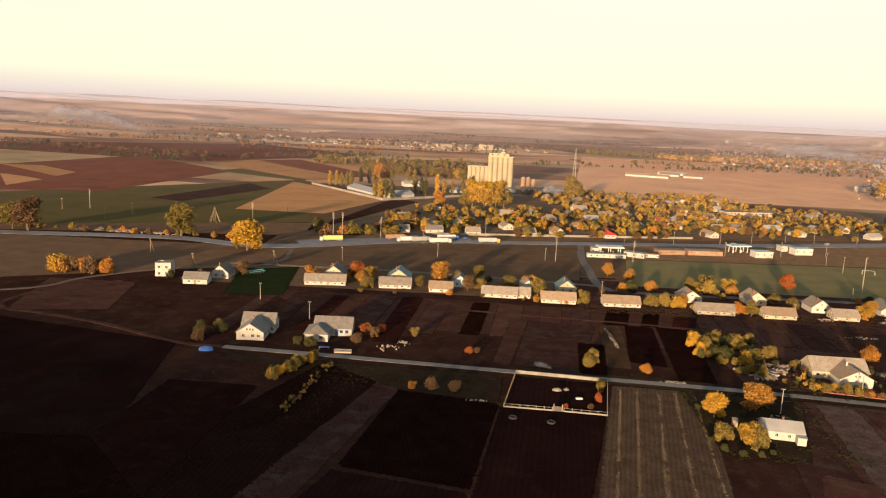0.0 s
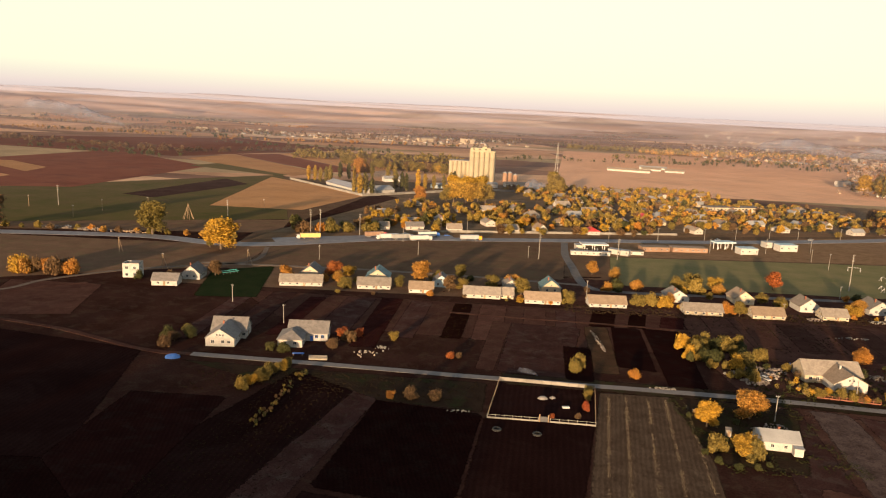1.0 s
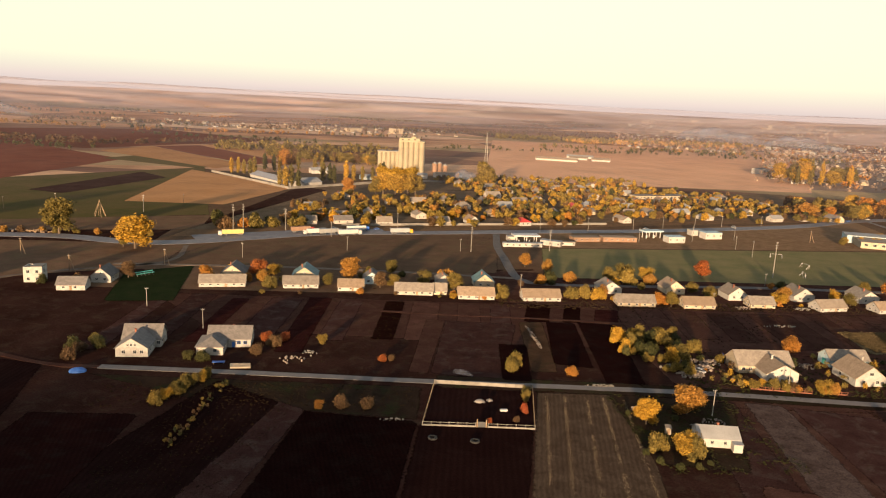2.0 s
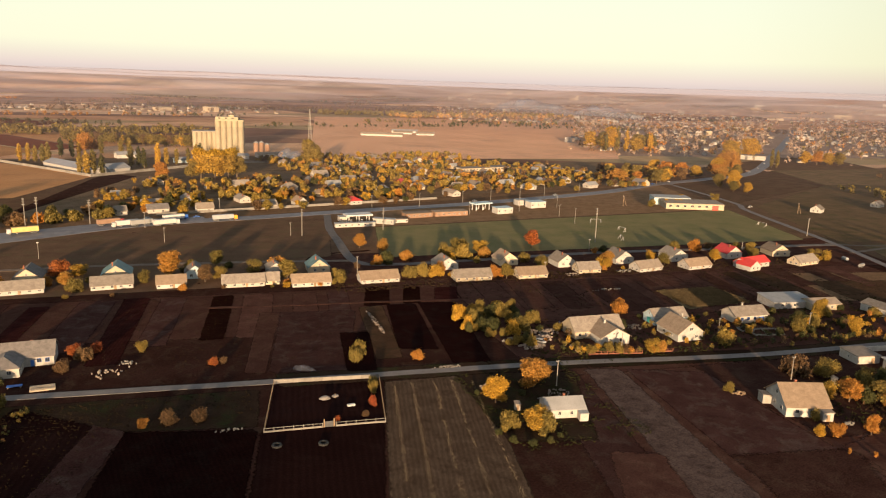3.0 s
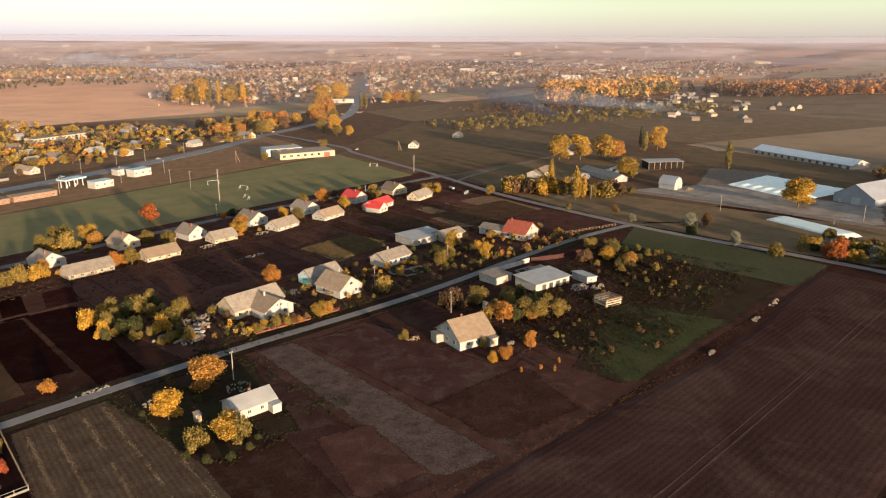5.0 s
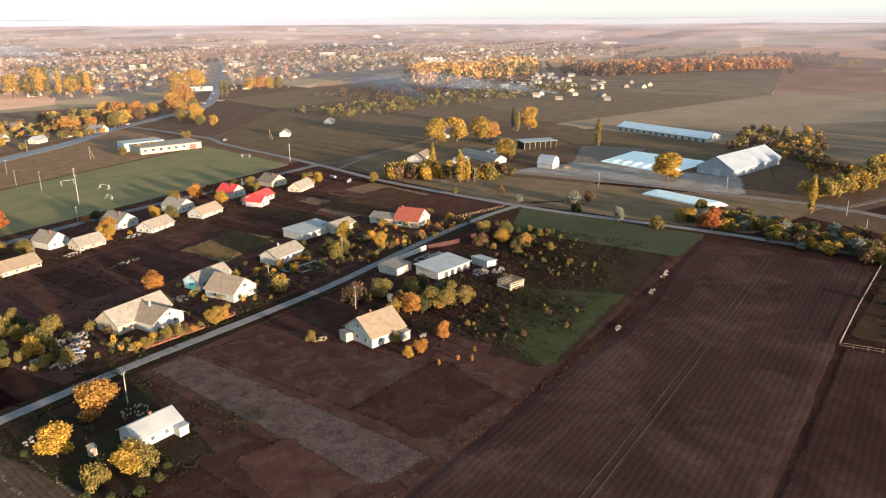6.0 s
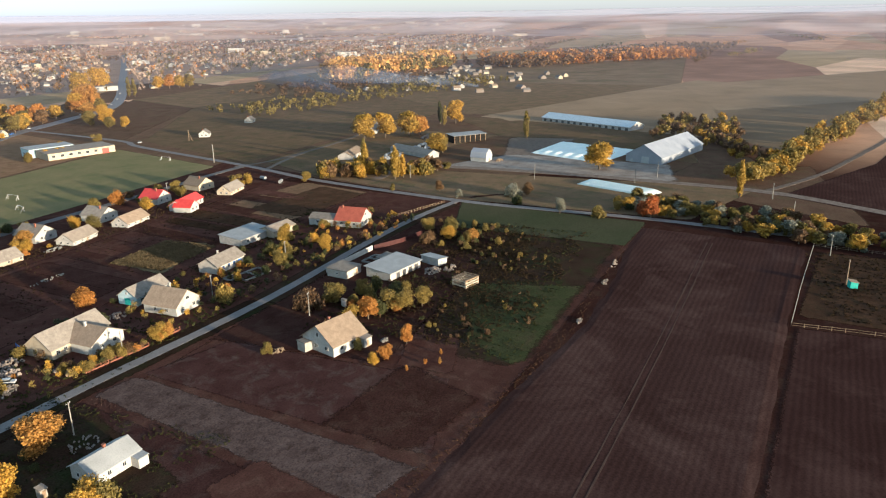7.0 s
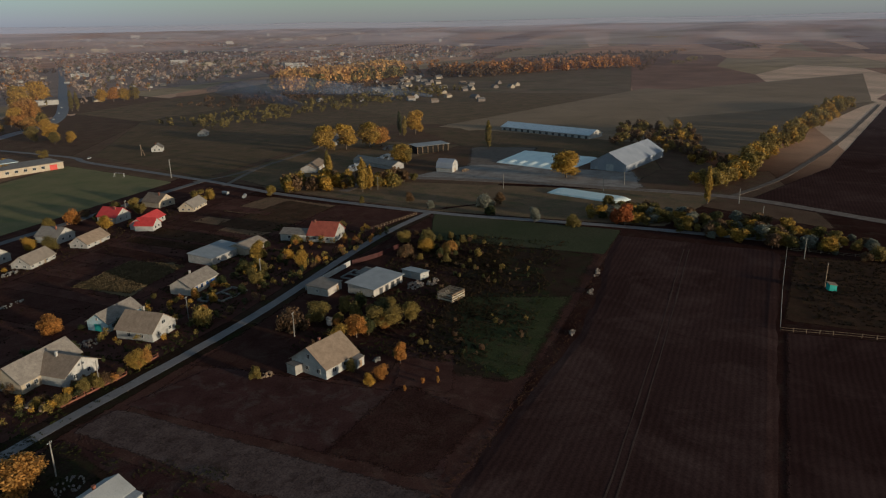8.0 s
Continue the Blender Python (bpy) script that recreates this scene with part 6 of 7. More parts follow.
# farm trees
for x, y, hh, hue, kind, wide in ((501, 286, 19, "yellow", "round", 1.15), (511, 273, 18, "yellow", "round", 1.1), (523, 258, 19, "yellow", "round", 1.2), (530, 251, 15, "orange", "round", 1.0), (375, 204, 17, "yellow", "poplar", 1.3), (380, 201, 13, "yellow", "poplar", 1.2), (405, 238, 13, "yellow", "poplar", 1.3), (421, 247, 13, "olive", "poplar", 1.2), (461, 211, 13.5, "yellow", "round", 1.15), (462, 207, 10, "olive", "round", 1.1), (593, 258, 18, "green", "poplar", 1.0), (600, 246, 20, "yellow", "round", 0.85), (588, 252, 15, "olive", "poplar", 1.2), (535, 166, 19, "olive", "poplar", 1.1), (353, 250, 6, "olive", "round", 1.1), (436, 96, 16, "yellow", "round", 1.25), (384, 18, 17, "yellow", "poplar", 1.0), (333, 57, 10, "red", "round", 1.0), (337, 61, 6, "red", "bush", 1.0), (354, 128, 6, "silver", "bush", 1.1), (358, 121, 7, "brown", "round", 1.0), (328, 98, 7, "silver", "round", 0.9), (326, 80, 5, "olive", "bush", 1.0), (339, 122, 4, "green", "bush", 1.1), (341, 153, 5, "silver", "round", 0.9), (352, 168, 6, "brown", "round", 0.9), (345, 192, 4, "olive", "round", 0.9)):
    tree(x, y, hh, hue, kind, wide, "beside the farm yard", "farm trees")
for i in range(40):
    a = i / 39
    tree(372 + 30 * a + RND.uniform(-9, 9), 250 - 62 * a + RND.uniform(-9, 9), RND.uniform(5, 9), RND.choice(("yellow", "olive", "brown", "olive", "yellow")), RND.choice(("round", "spread", "bush")), 1.0, "in a belt beside the farm", "farm belt trees", True)
for i in range(150):
    a = RND.random()
    tree(352 - 42 * a + RND.uniform(-12, 16), 70 - 110 * a + RND.uniform(-10, 10), RND.uniform(2.5, 6.8), RND.choice(("olive", "green", "silver", "brown", "olive", "yellow", "silver", "olive", "brown")), RND.choice(("round", "round", "spread")), 1.2, "in a wild belt beside the track", "wild belt trees", True)
GROVE = {}
for i in range(60):
    a = RND.random()
    GROVE.setdefault(RND.choice(("yellow", "olive", "olive", "olive")), []).append((425 + 55 * a + RND.uniform(-9, 9), 18 - 30 * a + RND.uniform(-9, 9), RND.uniform(6, 10)))
for i in range(130):
    a = RND.random()
    GROVE.setdefault(RND.choice(("yellow", "olive", "olive", "olive")), []).append((480 + 420 * a + RND.uniform(-8, 8), -8 - 150 * a + RND.uniform(-9, 9), RND.uniform(8, 13)))
for i in range(50):
    a = RND.random()
    GROVE.setdefault(RND.choice(("olive", "brown", "brown", "yellow")), []).append((560 - 80 * a + RND.uniform(-12, 12), 34 - 34 * a + RND.uniform(-9, 9), RND.uniform(4.5, 9)))
for i in range(75):
    GROVE.setdefault(RND.choice(("brown", "olive", "olive", "brown", "yellow")), []).append((605 + RND.uniform(-52, 60), 44 + RND.uniform(-30, 32), RND.uniform(5.5, 11)))
# poplars and trees round the grain yard
for x, y in ((-160, 815), (-154, 822), (-146, 812), (-138, 806), (-132, 800), (-118, 860), (-112, 868), (-86, 700), (-80, 704), (-73, 698), (-92, 707), (-52, 760), (-45, 766), (-40, 756), (-28, 775), (-20, 780), (-10, 782), (2, 800), (-70, 880), (-62, 890), (-30, 840), (10, 775), (14, 780), (-130, 870), (-92, 890)):
    tree(x, y, RND.uniform(15, 21), RND.choice(("olive", "olive", "yellow", "green")), "poplar", 1.3, "inside the grain yard wall", "yard poplars", True)
for i in range(60):
    a = i / 59
    tree(-150 + 175 * a + RND.uniform(-8, 8), 1080 - 95 * a + RND.uniform(-12, 12), RND.uniform(11, 17), RND.choice(("olive", "olive", "brown", "yellow")), RND.choice(("poplar", "round", "round")), 1.2, "in a row behind the yard", "shelter row", True)
for x, y, hh, hue in ((12, 668, 25, "yellow"), (24, 664, 27, "yellow"), (36, 668, 26, "yellow"), (44, 676, 20, "olive"), (5, 662, 16, "olive"), (128, 774, 26, "olive"), (133, 780, 22, "olive"), (-22, 670, 15, "orange"), (-110, 905, 24, "orange"), (-104, 912, 18, "orange")):
    tree(x, y, hh, hue, "round", 1.0, "beside the grain yard wall", "big yard trees")
# poplars and trees by the town road
for x, y, hh, hue, kind in ((680, 930, 24, "yellow", "poplar"), (672, 922, 22, "yellow", "poplar"), (664, 938, 24, "olive", "round"), (650, 925, 20, "yellow", "round"), (640, 935, 28, "yellow", "poplar"), (628, 942, 30, "olive", "poplar"), (620, 950, 30, "yellow", "round"), (612, 958, 26, "olive", "round"), (606, 940, 22, "olive", "poplar"), (598, 972, 24, "yellow", "round"), (700, 960, 22, "olive", "round"), (717, 800, 22, "yellow", "round"), (726, 806, 24, "yellow", "round"), (738, 815, 22, "yellow", "round"), (790, 839, 26, "yellow", "round"), (800, 845, 22, "olive", "round"), (717, 718, 20, "olive", "poplar"), (722, 714, 18, "olive", "poplar"), (812, 756, 16, "yellow", "round"), (825, 748, 16, "orange", "round"), (838, 742, 15, "yellow", "round"), (850, 735, 16, "olive", "round"), (612, 684, 20, "orange", "round"), (622, 680, 19, "orange", "poplar"), (628, 690, 20, "orange", "round"), (640, 702, 18, "orange", "poplar"), (648, 712, 18, "orange", "poplar"), (658, 722, 17, "orange", "round"), (600, 682, 15, "yellow", "round"), (668, 735, 17, "yellow", "poplar"), (366, 464, 6, "yellow", "spread"), (358, 470, 5, "yellow", "spread"), (376, 462, 6, "yellow", "spread"), (350, 462, 5, "olive", "spread"), (392, 478, 7, "yellow", "spread"), (430, 482, 6, "olive", "spread"), (510, 550, 13, "yellow", "round"), (500, 560, 12, "olive", "round"), (472, 608, 13, "olive", "round"), (460, 600, 12, "yellow", "round"), (448, 590, 12, "olive", "round"), (536, 600, 14, "orange", "round"), (545, 590, 12, "yellow", "round"), (500, 520, 9, "yellow", "round"), (492, 530, 9, "olive", "round")):
    tree(x, y, hh * 1.12, hue, kind, 1.1, "beside the road into town", "town road trees")
for i in range(30):
    tree(440 + RND.uniform(-30, 150), 620 + RND.uniform(-20, 60), RND.uniform(8, 16), RND.choice(("yellow", "orange", "olive", "brown")), "round", 1.1, "beside the road into town", "town road trees", True)

# ---- the village across the highway ----
HOUSES, BACK = 0, {}
for i in range(17):
    for j in range(9):
        u, v = -95 + i * 33 + RND.uniform(-9, 9), 28 + j * 36 + RND.uniform(-9, 9)
        x, y = u * 0.955 - v * 0.30 + 20, 470 + u * 0.22 + v * 0.955
        if x < -75 + (y - 480) * 0.25 or y > 800 + 0.30 * x or (x < 90 and y > 640) or x > 470 or (x > 330 and y > 760):
            continue
        roof = RND.choice(("slate", "slate", "slate_pale", "slate_tan", "slate_dark", "roof_metal"))
        if (i, j) in ((6, 0), (9, 2)):
            roof = "roof_red"
        tone = {"slate": "grey slate", "slate_pale": "pale slate", "slate_tan": "tan slate", "slate_dark": "dark slate", "roof_metal": "pale metal", "roof_red": "red"}[roof]
        wall = RND.choice(("whitewash", "cream_wall", "white_brick", "white_brick"))
        if RND.random() < 0.7:
            cottage(x, y, 13 + RND.choice((0, 90)) + RND.uniform(-6, 6), RND.uniform(10, 15), RND.uniform(7.5, 10), 2.9, RND.uniform(2.4, 3.6), wall, roof, "village house with " + tone + " roof among trees", (-0.5, 0.4), "l", 1, "houses across the highway", hip=RND.random() < 0.2)
            HOUSES += 1
        for q in range(RND.choice((5, 6, 7)) if j < 1 else RND.choice((12, 13, 14))):
            px, py, hh = x + RND.uniform(-16, 16), y + RND.choice((-1, 1, 1)) * RND.uniform(7, 16), RND.uniform(4.5, 8.5)
            hue = RND.choice(("olive", "olive", "yellow", "yellow", "olive", "orange", "brown", "olive", "green", "brown"))
            if j < 1:
                tree(px, py, hh, hue, RND.choice(("round", "spread", "round")), RND.uniform(1.0, 1.3), "among houses across the highway", "village trees", True)
            else:
                BACK.setdefault(hue, []).append((px, py, hh))
h = thing("school", pose(300, 692, 0, 0, 0, 14), "long pale two-storey public building among trees", "building")
m, r = flat_wing(h, 0, 0, 0, 62, 13, 6.2, "cream_wall", "slate_pale", slope=0.4)
for z in (1.7, 4.7):
    windows(h, m, 62, 13, "f", [-0.94 + 0.134 * i for i in range(15)], z=z, w=2.0, h=1.6)
# scattered buildings east of the crossroads
cottage(478, 418, 30, 10, 8, 3.0, 2.8, "whitewash", "slate", "white cottage on the open meadow", (-0.5, 0.4), "lr", 1)
cottage(560, 432, 20, 10, 7.5, 2.8, 2.5, "whitewash", "slate", "white cottage beside orange trees on the meadow", (-0.5, 0.4), "lr", 1)


# ---- woods, hedges and the town in the distance ----
def wood(spots, hue, label, quads=30, leaf=0.11):
    """Many far trees in one mesh: loose sprays of leaf clumps on short trunks."""
    rng = np.random.default_rng(len(spots))
    vs, fs, k = [], [], 0
    for x, y, hh in spots:
        z0 = land_height(x, y)
        lobes = [(rng.normal() * 0.16 * hh, rng.normal() * 0.16 * hh, hh * rng.uniform(0.3, 0.82), hh * 0.22, hh * 0.24) for i in range(4)]
        v, f = leaf_cloud(rng, lobes, int(quads * 1.5), hh * leaf)
        v = v + np.array((x, y, z0))
        vs.append(v)
        fs.append(f + k)
        k += len(v)
    if not vs:
        return None
    v, f = np.concatenate(vs), np.concatenate(fs)
    ob = new("woodland", raw_mesh("woodland", v, f, "leaf_" + hue))
    return tagged(ob, label, "woodland", "", "stuff")


def scatter(n, x0, y0, x1, y1, width, lo, hi):
    """Spots along a line from x0, y0 to x1, y1, spread over a width."""
    d = Vector((x1 - x0, y1 - y0)).normalized()
    out = []
    for i in range(n):
        a, b = RND.random(), RND.uniform(-width, width)
        out.append((x0 + (x1 - x0) * a - d.y * b, y0 + (y1 - y0) * a + d.x * b, RND.uniform(lo, hi)))
    return out


for hue, spots in GROVE.items():
    wood(spots, hue, "autumn tree belts and groves round the farm", 300, 0.06)
for hue, spots in BACK.items():
    wood(spots, hue, "autumn garden trees between the village houses", 260, 0.075)
wood(scatter(420, 968, 575, 1330, 530, 20, 25, 32), "gold", "tall golden poplar wood in the distance", 170, 0.07)
wood(scatter(90, 1000, 560, 1330, 520, 20, 22, 30), "olive", "tall olive poplars in the distance", 60)
wood(scatter(440, 1300, 420, 2100, 60, 75, 14, 24), "brown", "brown autumn wood along a far valley", 36)
wood(scatter(300, 1340, 430, 1700, 110, 50, 16, 26), "orange", "orange autumn wood along a far valley", 36)
wood(scatter(150, 360, 2060, 700, 2090, 50, 9, 17), "olive", "golden tree belt behind the meadow", 40)
wood(scatter(240, 560, 1980, 1150, 2060, 60, 9, 17), "gold", "golden tree belt behind the meadow", 40)
wood(scatter(160, 560, 1980, 1150, 2060, 60, 12, 20), "olive", "yellow trees behind the meadow", 40)
wood(scatter(120, -260, 1200, 30, 1230, 30, 10, 18), "olive", "olive trees behind the grain yard", 36)
wood(scatter(160, -950, 1390, -440, 1180, 12, 6, 14), "brown", "reddish hedgerow between far fields", 30)
wood(scatter(120, -450, 1190, -180, 1500, 20, 5, 12), "brown", "brown hedgerow between far fields", 30)
wood(scatter(300, -900, 2050, 500, 2350, 160, 8, 16), "brown", "brown trees of a far village", 26)
wood(scatter(260, -1900, 2500, -700, 2900, 160, 10, 18), "green", "dark woods on a far slope", 26)
wood(scatter(300, -400, 2700, 1600, 2900, 300, 8, 16), "brown", "scattered far trees", 22)
wood(scatter(240, 760, 560, 1150, 480, 60, 5, 10), "brown", "brown gardens behind the meadow", 30)
wood(scatter(260, 600, 480, 1050, 350, 45, 4, 10), "olive", "dark gardens behind the meadow", 30)
for i in range(64):
    a, d = radians(RND.uniform(-42, 96)), RND.uniform(1350, 3900)
    x, y, t = d * math.sin(a), d * math.cos(a), RND.uniform(-0.35, 0.35)
    l = RND.uniform(250, 800)
    wood(scatter(int(l / 9), x, y, x + l * math.cos(t), y + l * math.sin(t), 10, 5, 13), RND.choice(("green", "brown", "green", "olive", "orange")), "thin hedgerow between distant fields", 26)
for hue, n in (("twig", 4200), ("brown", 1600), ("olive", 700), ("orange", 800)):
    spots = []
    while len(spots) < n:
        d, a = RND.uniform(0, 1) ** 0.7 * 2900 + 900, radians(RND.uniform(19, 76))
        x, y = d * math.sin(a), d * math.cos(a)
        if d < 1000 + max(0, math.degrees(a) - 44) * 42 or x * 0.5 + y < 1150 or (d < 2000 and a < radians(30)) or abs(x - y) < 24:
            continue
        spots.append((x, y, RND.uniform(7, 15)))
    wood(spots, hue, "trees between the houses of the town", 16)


def town(name, n, spot, label, blocks=0.04):
    """Far small houses with pitched roofs, joined: too many and too small to pick apart."""
    verts, faces, mats = [], [], []
    for i in range(n):
        x, y = spot()
        l, w, hh, rise = RND.uniform(8, 12), RND.uniform(6, 8.5), RND.uniform(2.4, 3.2), RND.uniform(2.0, 3.2)
        if RND.random() < blocks:
            l, w, hh, rise = RND.uniform(25, 60), 13, RND.uniform(6, 14), 0.8
        a = radians(45 + RND.choice((0, 90)) + RND.uniform(-12, 12))
        z, c, s = land_height(x, y), math.cos(a), math.sin(a)
        k = len(verts)
        for px, py, pz in ((-1, -1, 0), (1, -1, 0), (1, 1, 0), (-1, 1, 0), (-1, -1, hh), (1, -1, hh), (1, 1, hh), (-1, 1, hh), (-1, 0, hh + rise), (1, 0, hh + rise)):
            qx, qy = px * l / 2, py * w / 2
            verts.append((x + c * qx - s * qy, y + s * qx + c * qy, z + pz - (0.4 if pz == 0 else 0)))
        faces += [(k, k + 1, k + 5, k + 4), (k + 1, k + 2, k + 6, k + 9, k + 5), (k + 2, k + 3, k + 7, k + 6), (k + 3, k, k + 4, k + 8, k + 7), (k + 4, k + 5, k + 9, k + 8), (k + 6, k + 7, k + 8, k + 9)]
        wm, rm = RND.choice((7, 7, 1, 1, 2) if blocks else (0, 0, 1, 2, 2)), RND.choice((3, 6, 4, 5, 6, 6) if blocks else (3, 3, 4, 4, 5))
        mats += [wm, wm, wm, wm, rm, rm]
    me = bpy.data.meshes.new(name)
    me.from_pydata(verts, [], faces)
    for mt in ("town_wall", "cream_wall", "grey_wall", "slate", "slate_dark", "slate_tan", "slate_pale", "whitewash"):
        me.materials.append(MATS[mt])
    me.polygons.foreach_set("material_index", mats)
    me.update()
    return tagged(new(name, me), label, "town", "", "stuff")


def town_spot():
    while True:
        d, a = RND.uniform(0, 1) ** 0.75 * 3000 + 950, radians(RND.uniform(20, 75))
        x, y = d * math.sin(a), d * math.cos(a)
        if d < 1000 + max(0, math.degrees(a) - 44) * 42 or x * 0.5 + y < 1180 or (d < 2000 and a < radians(30)) or abs(x - y) < 24:
            continue
        return x, y


town("town_houses", 1700, town_spot, "many small pale houses of a distant town")
town("hamlet_houses", 36, lambda: (RND.uniform(840, 1180), RND.uniform(250, 480)), "small houses and sheds behind the meadow", 0.0)
town("hamlet_houses", 45, lambda: (RND.uniform(960, 1350), RND.uniform(400, 520)), "small houses below the poplar wood", 0.0)
town("village_far", 120, lambda: (RND.uniform(-800, 300), RND.uniform(2050, 2400)), "houses of a far village in the fields")

# ---- unseen tall tree belt behind the flight, added to lay long shade over the near plots ----
SHADE_BELT = {}
for i in range(110):
    a = RND.random()
    SHADE_BELT.setdefault(RND.choice(("olive", "brown", "green")), []).append((-330 + 275 * a + RND.uniform(-12, 12), 18 - 72 * a + RND.uniform(-12, 12), RND.uniform(17, 23)))
for hue, spots in SHADE_BELT.items():
    wood(spots, hue, "unseen tree belt added to shade the near plots", 150)

# ---- poles ----
def utility_pole(x, y, h, style="cross", mat="concrete", where="beside the road"):
    words = {"concrete": "grey concrete", "wood": "brown wooden"}[mat]
    p = thing("utility_pole", pose(x, y, 0, 0, 0, RND.uniform(-8, 8)), "slim " + words + " power pole " + where, "utility pole", "power poles")
    bm = bmesh.new()
    rod(bm, (0, 0, -0.5), (RND.uniform(-0.12, 0.12), RND.uniform(-0.1, 0.1), h), 0.19 if h < 12 else 0.32, 0.12 if h < 12 else 0.2, 8)
    part("shaft", bm, mat, p)
    if style == "stay":
        bm = bmesh.new()
        rod(bm, (2.8, -0.6, -0.3), (0.15, 0, h * 0.86), 0.16, 0.11, 7)
        part("brace", bm, mat, p)
    for k in range(1 if h < 12 else 3):
        bm = bmesh.new()
        box(bm, 0, 0, h - 0.45 - 1.6 * k, 1.3 if h < 12 else 1.9, 0.1, 0.1)
        arm = part("crossarm", bm, "steel", p)
        for sx in (-0.55, 0.55):
            bm = bmesh.new()
            rod(bm, (sx, 0, h - 0.33 - 1.6 * k), (sx, 0, h - 0.08 - 1.6 * k), 0.06, 0.04, 6)
            part("insulator", bm, "white_paint", arm)
    return p


for x, y, h in ((105, 163, 8.5), (182, 147.5, 8), (141.5, 183.5, 7), (187, 188, 7.5), (228, 185, 7.5), (398, 127, 8.5), (422, 61, 9), (403, 71.5, 8), (387, 2.6, 8), (351, -4, 8), (297, -12.5, 8.5), (381, 197, 7.5), (386, 339, 12), (-92, 270, 8), (-62.5, 241, 8), (74, 302, 10), (164, 285, 7), (301, 304, 7), (215, 329, 7), (-70, 369, 8.5), (-13, 396, 8.5), (56.5, 402, 8), (252, 433, 9), (250, 407, 11)):
    utility_pole(x, y, h)
for x, y, h in ((63, 400.5, 16), (231, 349, 21), (115, 410, 14), (-90, 449, 18), (-84, 452, 18), (-57, 459, 15), (-311, 535, 16), (-168, 517, 13)):
    utility_pole(x, y, h, where="rising over the fields")
for x, y in ((-327, 521), (-271, 480), (-266, 515), (-350, 500), (-240, 540), (-150, 560)):
    utility_pole(x, y, 9, mat="wood", where="among the fields")
for x, y in ((-186, 366), (-146, 328), (-106, 347), (455, 415), (330, 470)):
    utility_pole(x, y, 8.5, "stay", "wood", "with a slanting brace")
for i, (x, y) in enumerate(((205, 505), (232, 512), (262, 520), (290, 530), (165, 492), (125, 480), (330, 540), (190, 452), (232, 458), (270, 470), (-25, 440), (20, 480))):
    utility_pole(x, y, 9 + (i % 3), where="along the highway")
py = thing("pole_pyramid", pose(-191, 494, 0), "pyramid of leaning wooden poles in the wheat", "pole pyramid")
for i in range(6):
    bm = bmesh.new()
    a = i * math.pi / 3
    rod(bm, (4.2 * math.cos(a), 4.2 * math.sin(a), -0.2), (0.25 * math.cos(a + 2), 0.25 * math.sin(a + 2), 11.5 + 0.4 * (i % 2)), 0.2, 0.12, 6)
    part("pole", bm, "wood", py)

# ---- lorries and cars ----
def wheel_part(parent, x, y, r):
    bm = bmesh.new()
    rod(bm, (x, y - 0.14, r), (x, y + 0.14, r), r, r, 14)
    w = part("wheel", bm, "rubber", parent)
    bm = bmesh.new()
    rod(bm, (x, y - 0.16, r), (x, y + 0.16, r), r * 0.55, r * 0.55, 10)
    part("rim", bm, "steel", w)


def lorry(x, y, rz, cab, load, label):
    t = thing("lorry", pose(x, y, 0.2, 0, 0, rz), label, "lorry", "parked lorries")
    bm = bmesh.new()
    box(bm, 7.0, 0, 0.6, 2.1, 2.45, 2.5, bevel=0.12)
    part("cab", bm, cab, t)
    bm = bmesh.new()
    box(bm, 8.03, 0, 1.9, 0.06, 2.1, 0.85)
    part("windscreen", bm, "glass", t)
    bm = bmesh.new()
    box(bm, -1.1, 0, 1.15, 13.4, 2.5, 2.7, bevel=0.05)
    part("trailer", bm, load, t)
    bm = bmesh.new()
    box(bm, -0.5, 0, 0.85, 14.5, 1.0, 0.28)
    part("chassis", bm, "dark_paint", t)
    for wx in (6.6, 3.2, -4.2, -5.4, -6.6):
        for wy in (-1.1, 1.1):
            wheel_part(t, wx, wy, 0.5)


lorry(-88.5, 434, 199, "white_paint", "yellow_paint", "lorry with a yellow tarpaulin trailer in the lay-by")
lorry(-45, 453, 24, "red_paint", "pink_brick", "lorry with a faded red trailer in the lay-by")
lorry(-36, 446, 204, "white_paint", "white_paint", "white lorry with box trailer in the lay-by")
lorry(-26, 448, 24, "grey_paint", "roof_metal", "lorry with a pale grey trailer in the lay-by")
lorry(-13, 446, 22, "white_paint", "white_paint", "white lorry with box trailer in the lay-by")
lorry(-8, 462, 22, "blue_paint", "white_paint", "lorry with blue cab and white trailer")
lorry(22, 457, 13, "orange_paint", "grey_paint", "lorry with orange cab and flat grey load")


def car(x, y, rz, mat, label, z=0.1):
    c = thing("car", pose(x, y, z, 0, 0, rz), label, "car", "parked cars")
    bm = bmesh.new()
    box(bm, 0, 0, 0.3, 4.2, 1.7, 0.55, bevel=0.12)
    part("body", bm, mat, c)
    bm = bmesh.new()
    prism(bm, [(-0.75, 0.8), (0.75, 0.8), (0.62, 1.4), (-0.62, 1.4)], -1.2, 1.0)
    cabin = part("cabin", bm, "glass", c)
    bm = bmesh.new()
    box(bm, -0.1, 0, 1.4, 1.9, 1.25, 0.05)
    part("roof", bm, mat, c)
    for wx in (-1.35, 1.35):
        for wy in (-0.78, 0.78):
            wheel_part(c, wx, wy, 0.31)


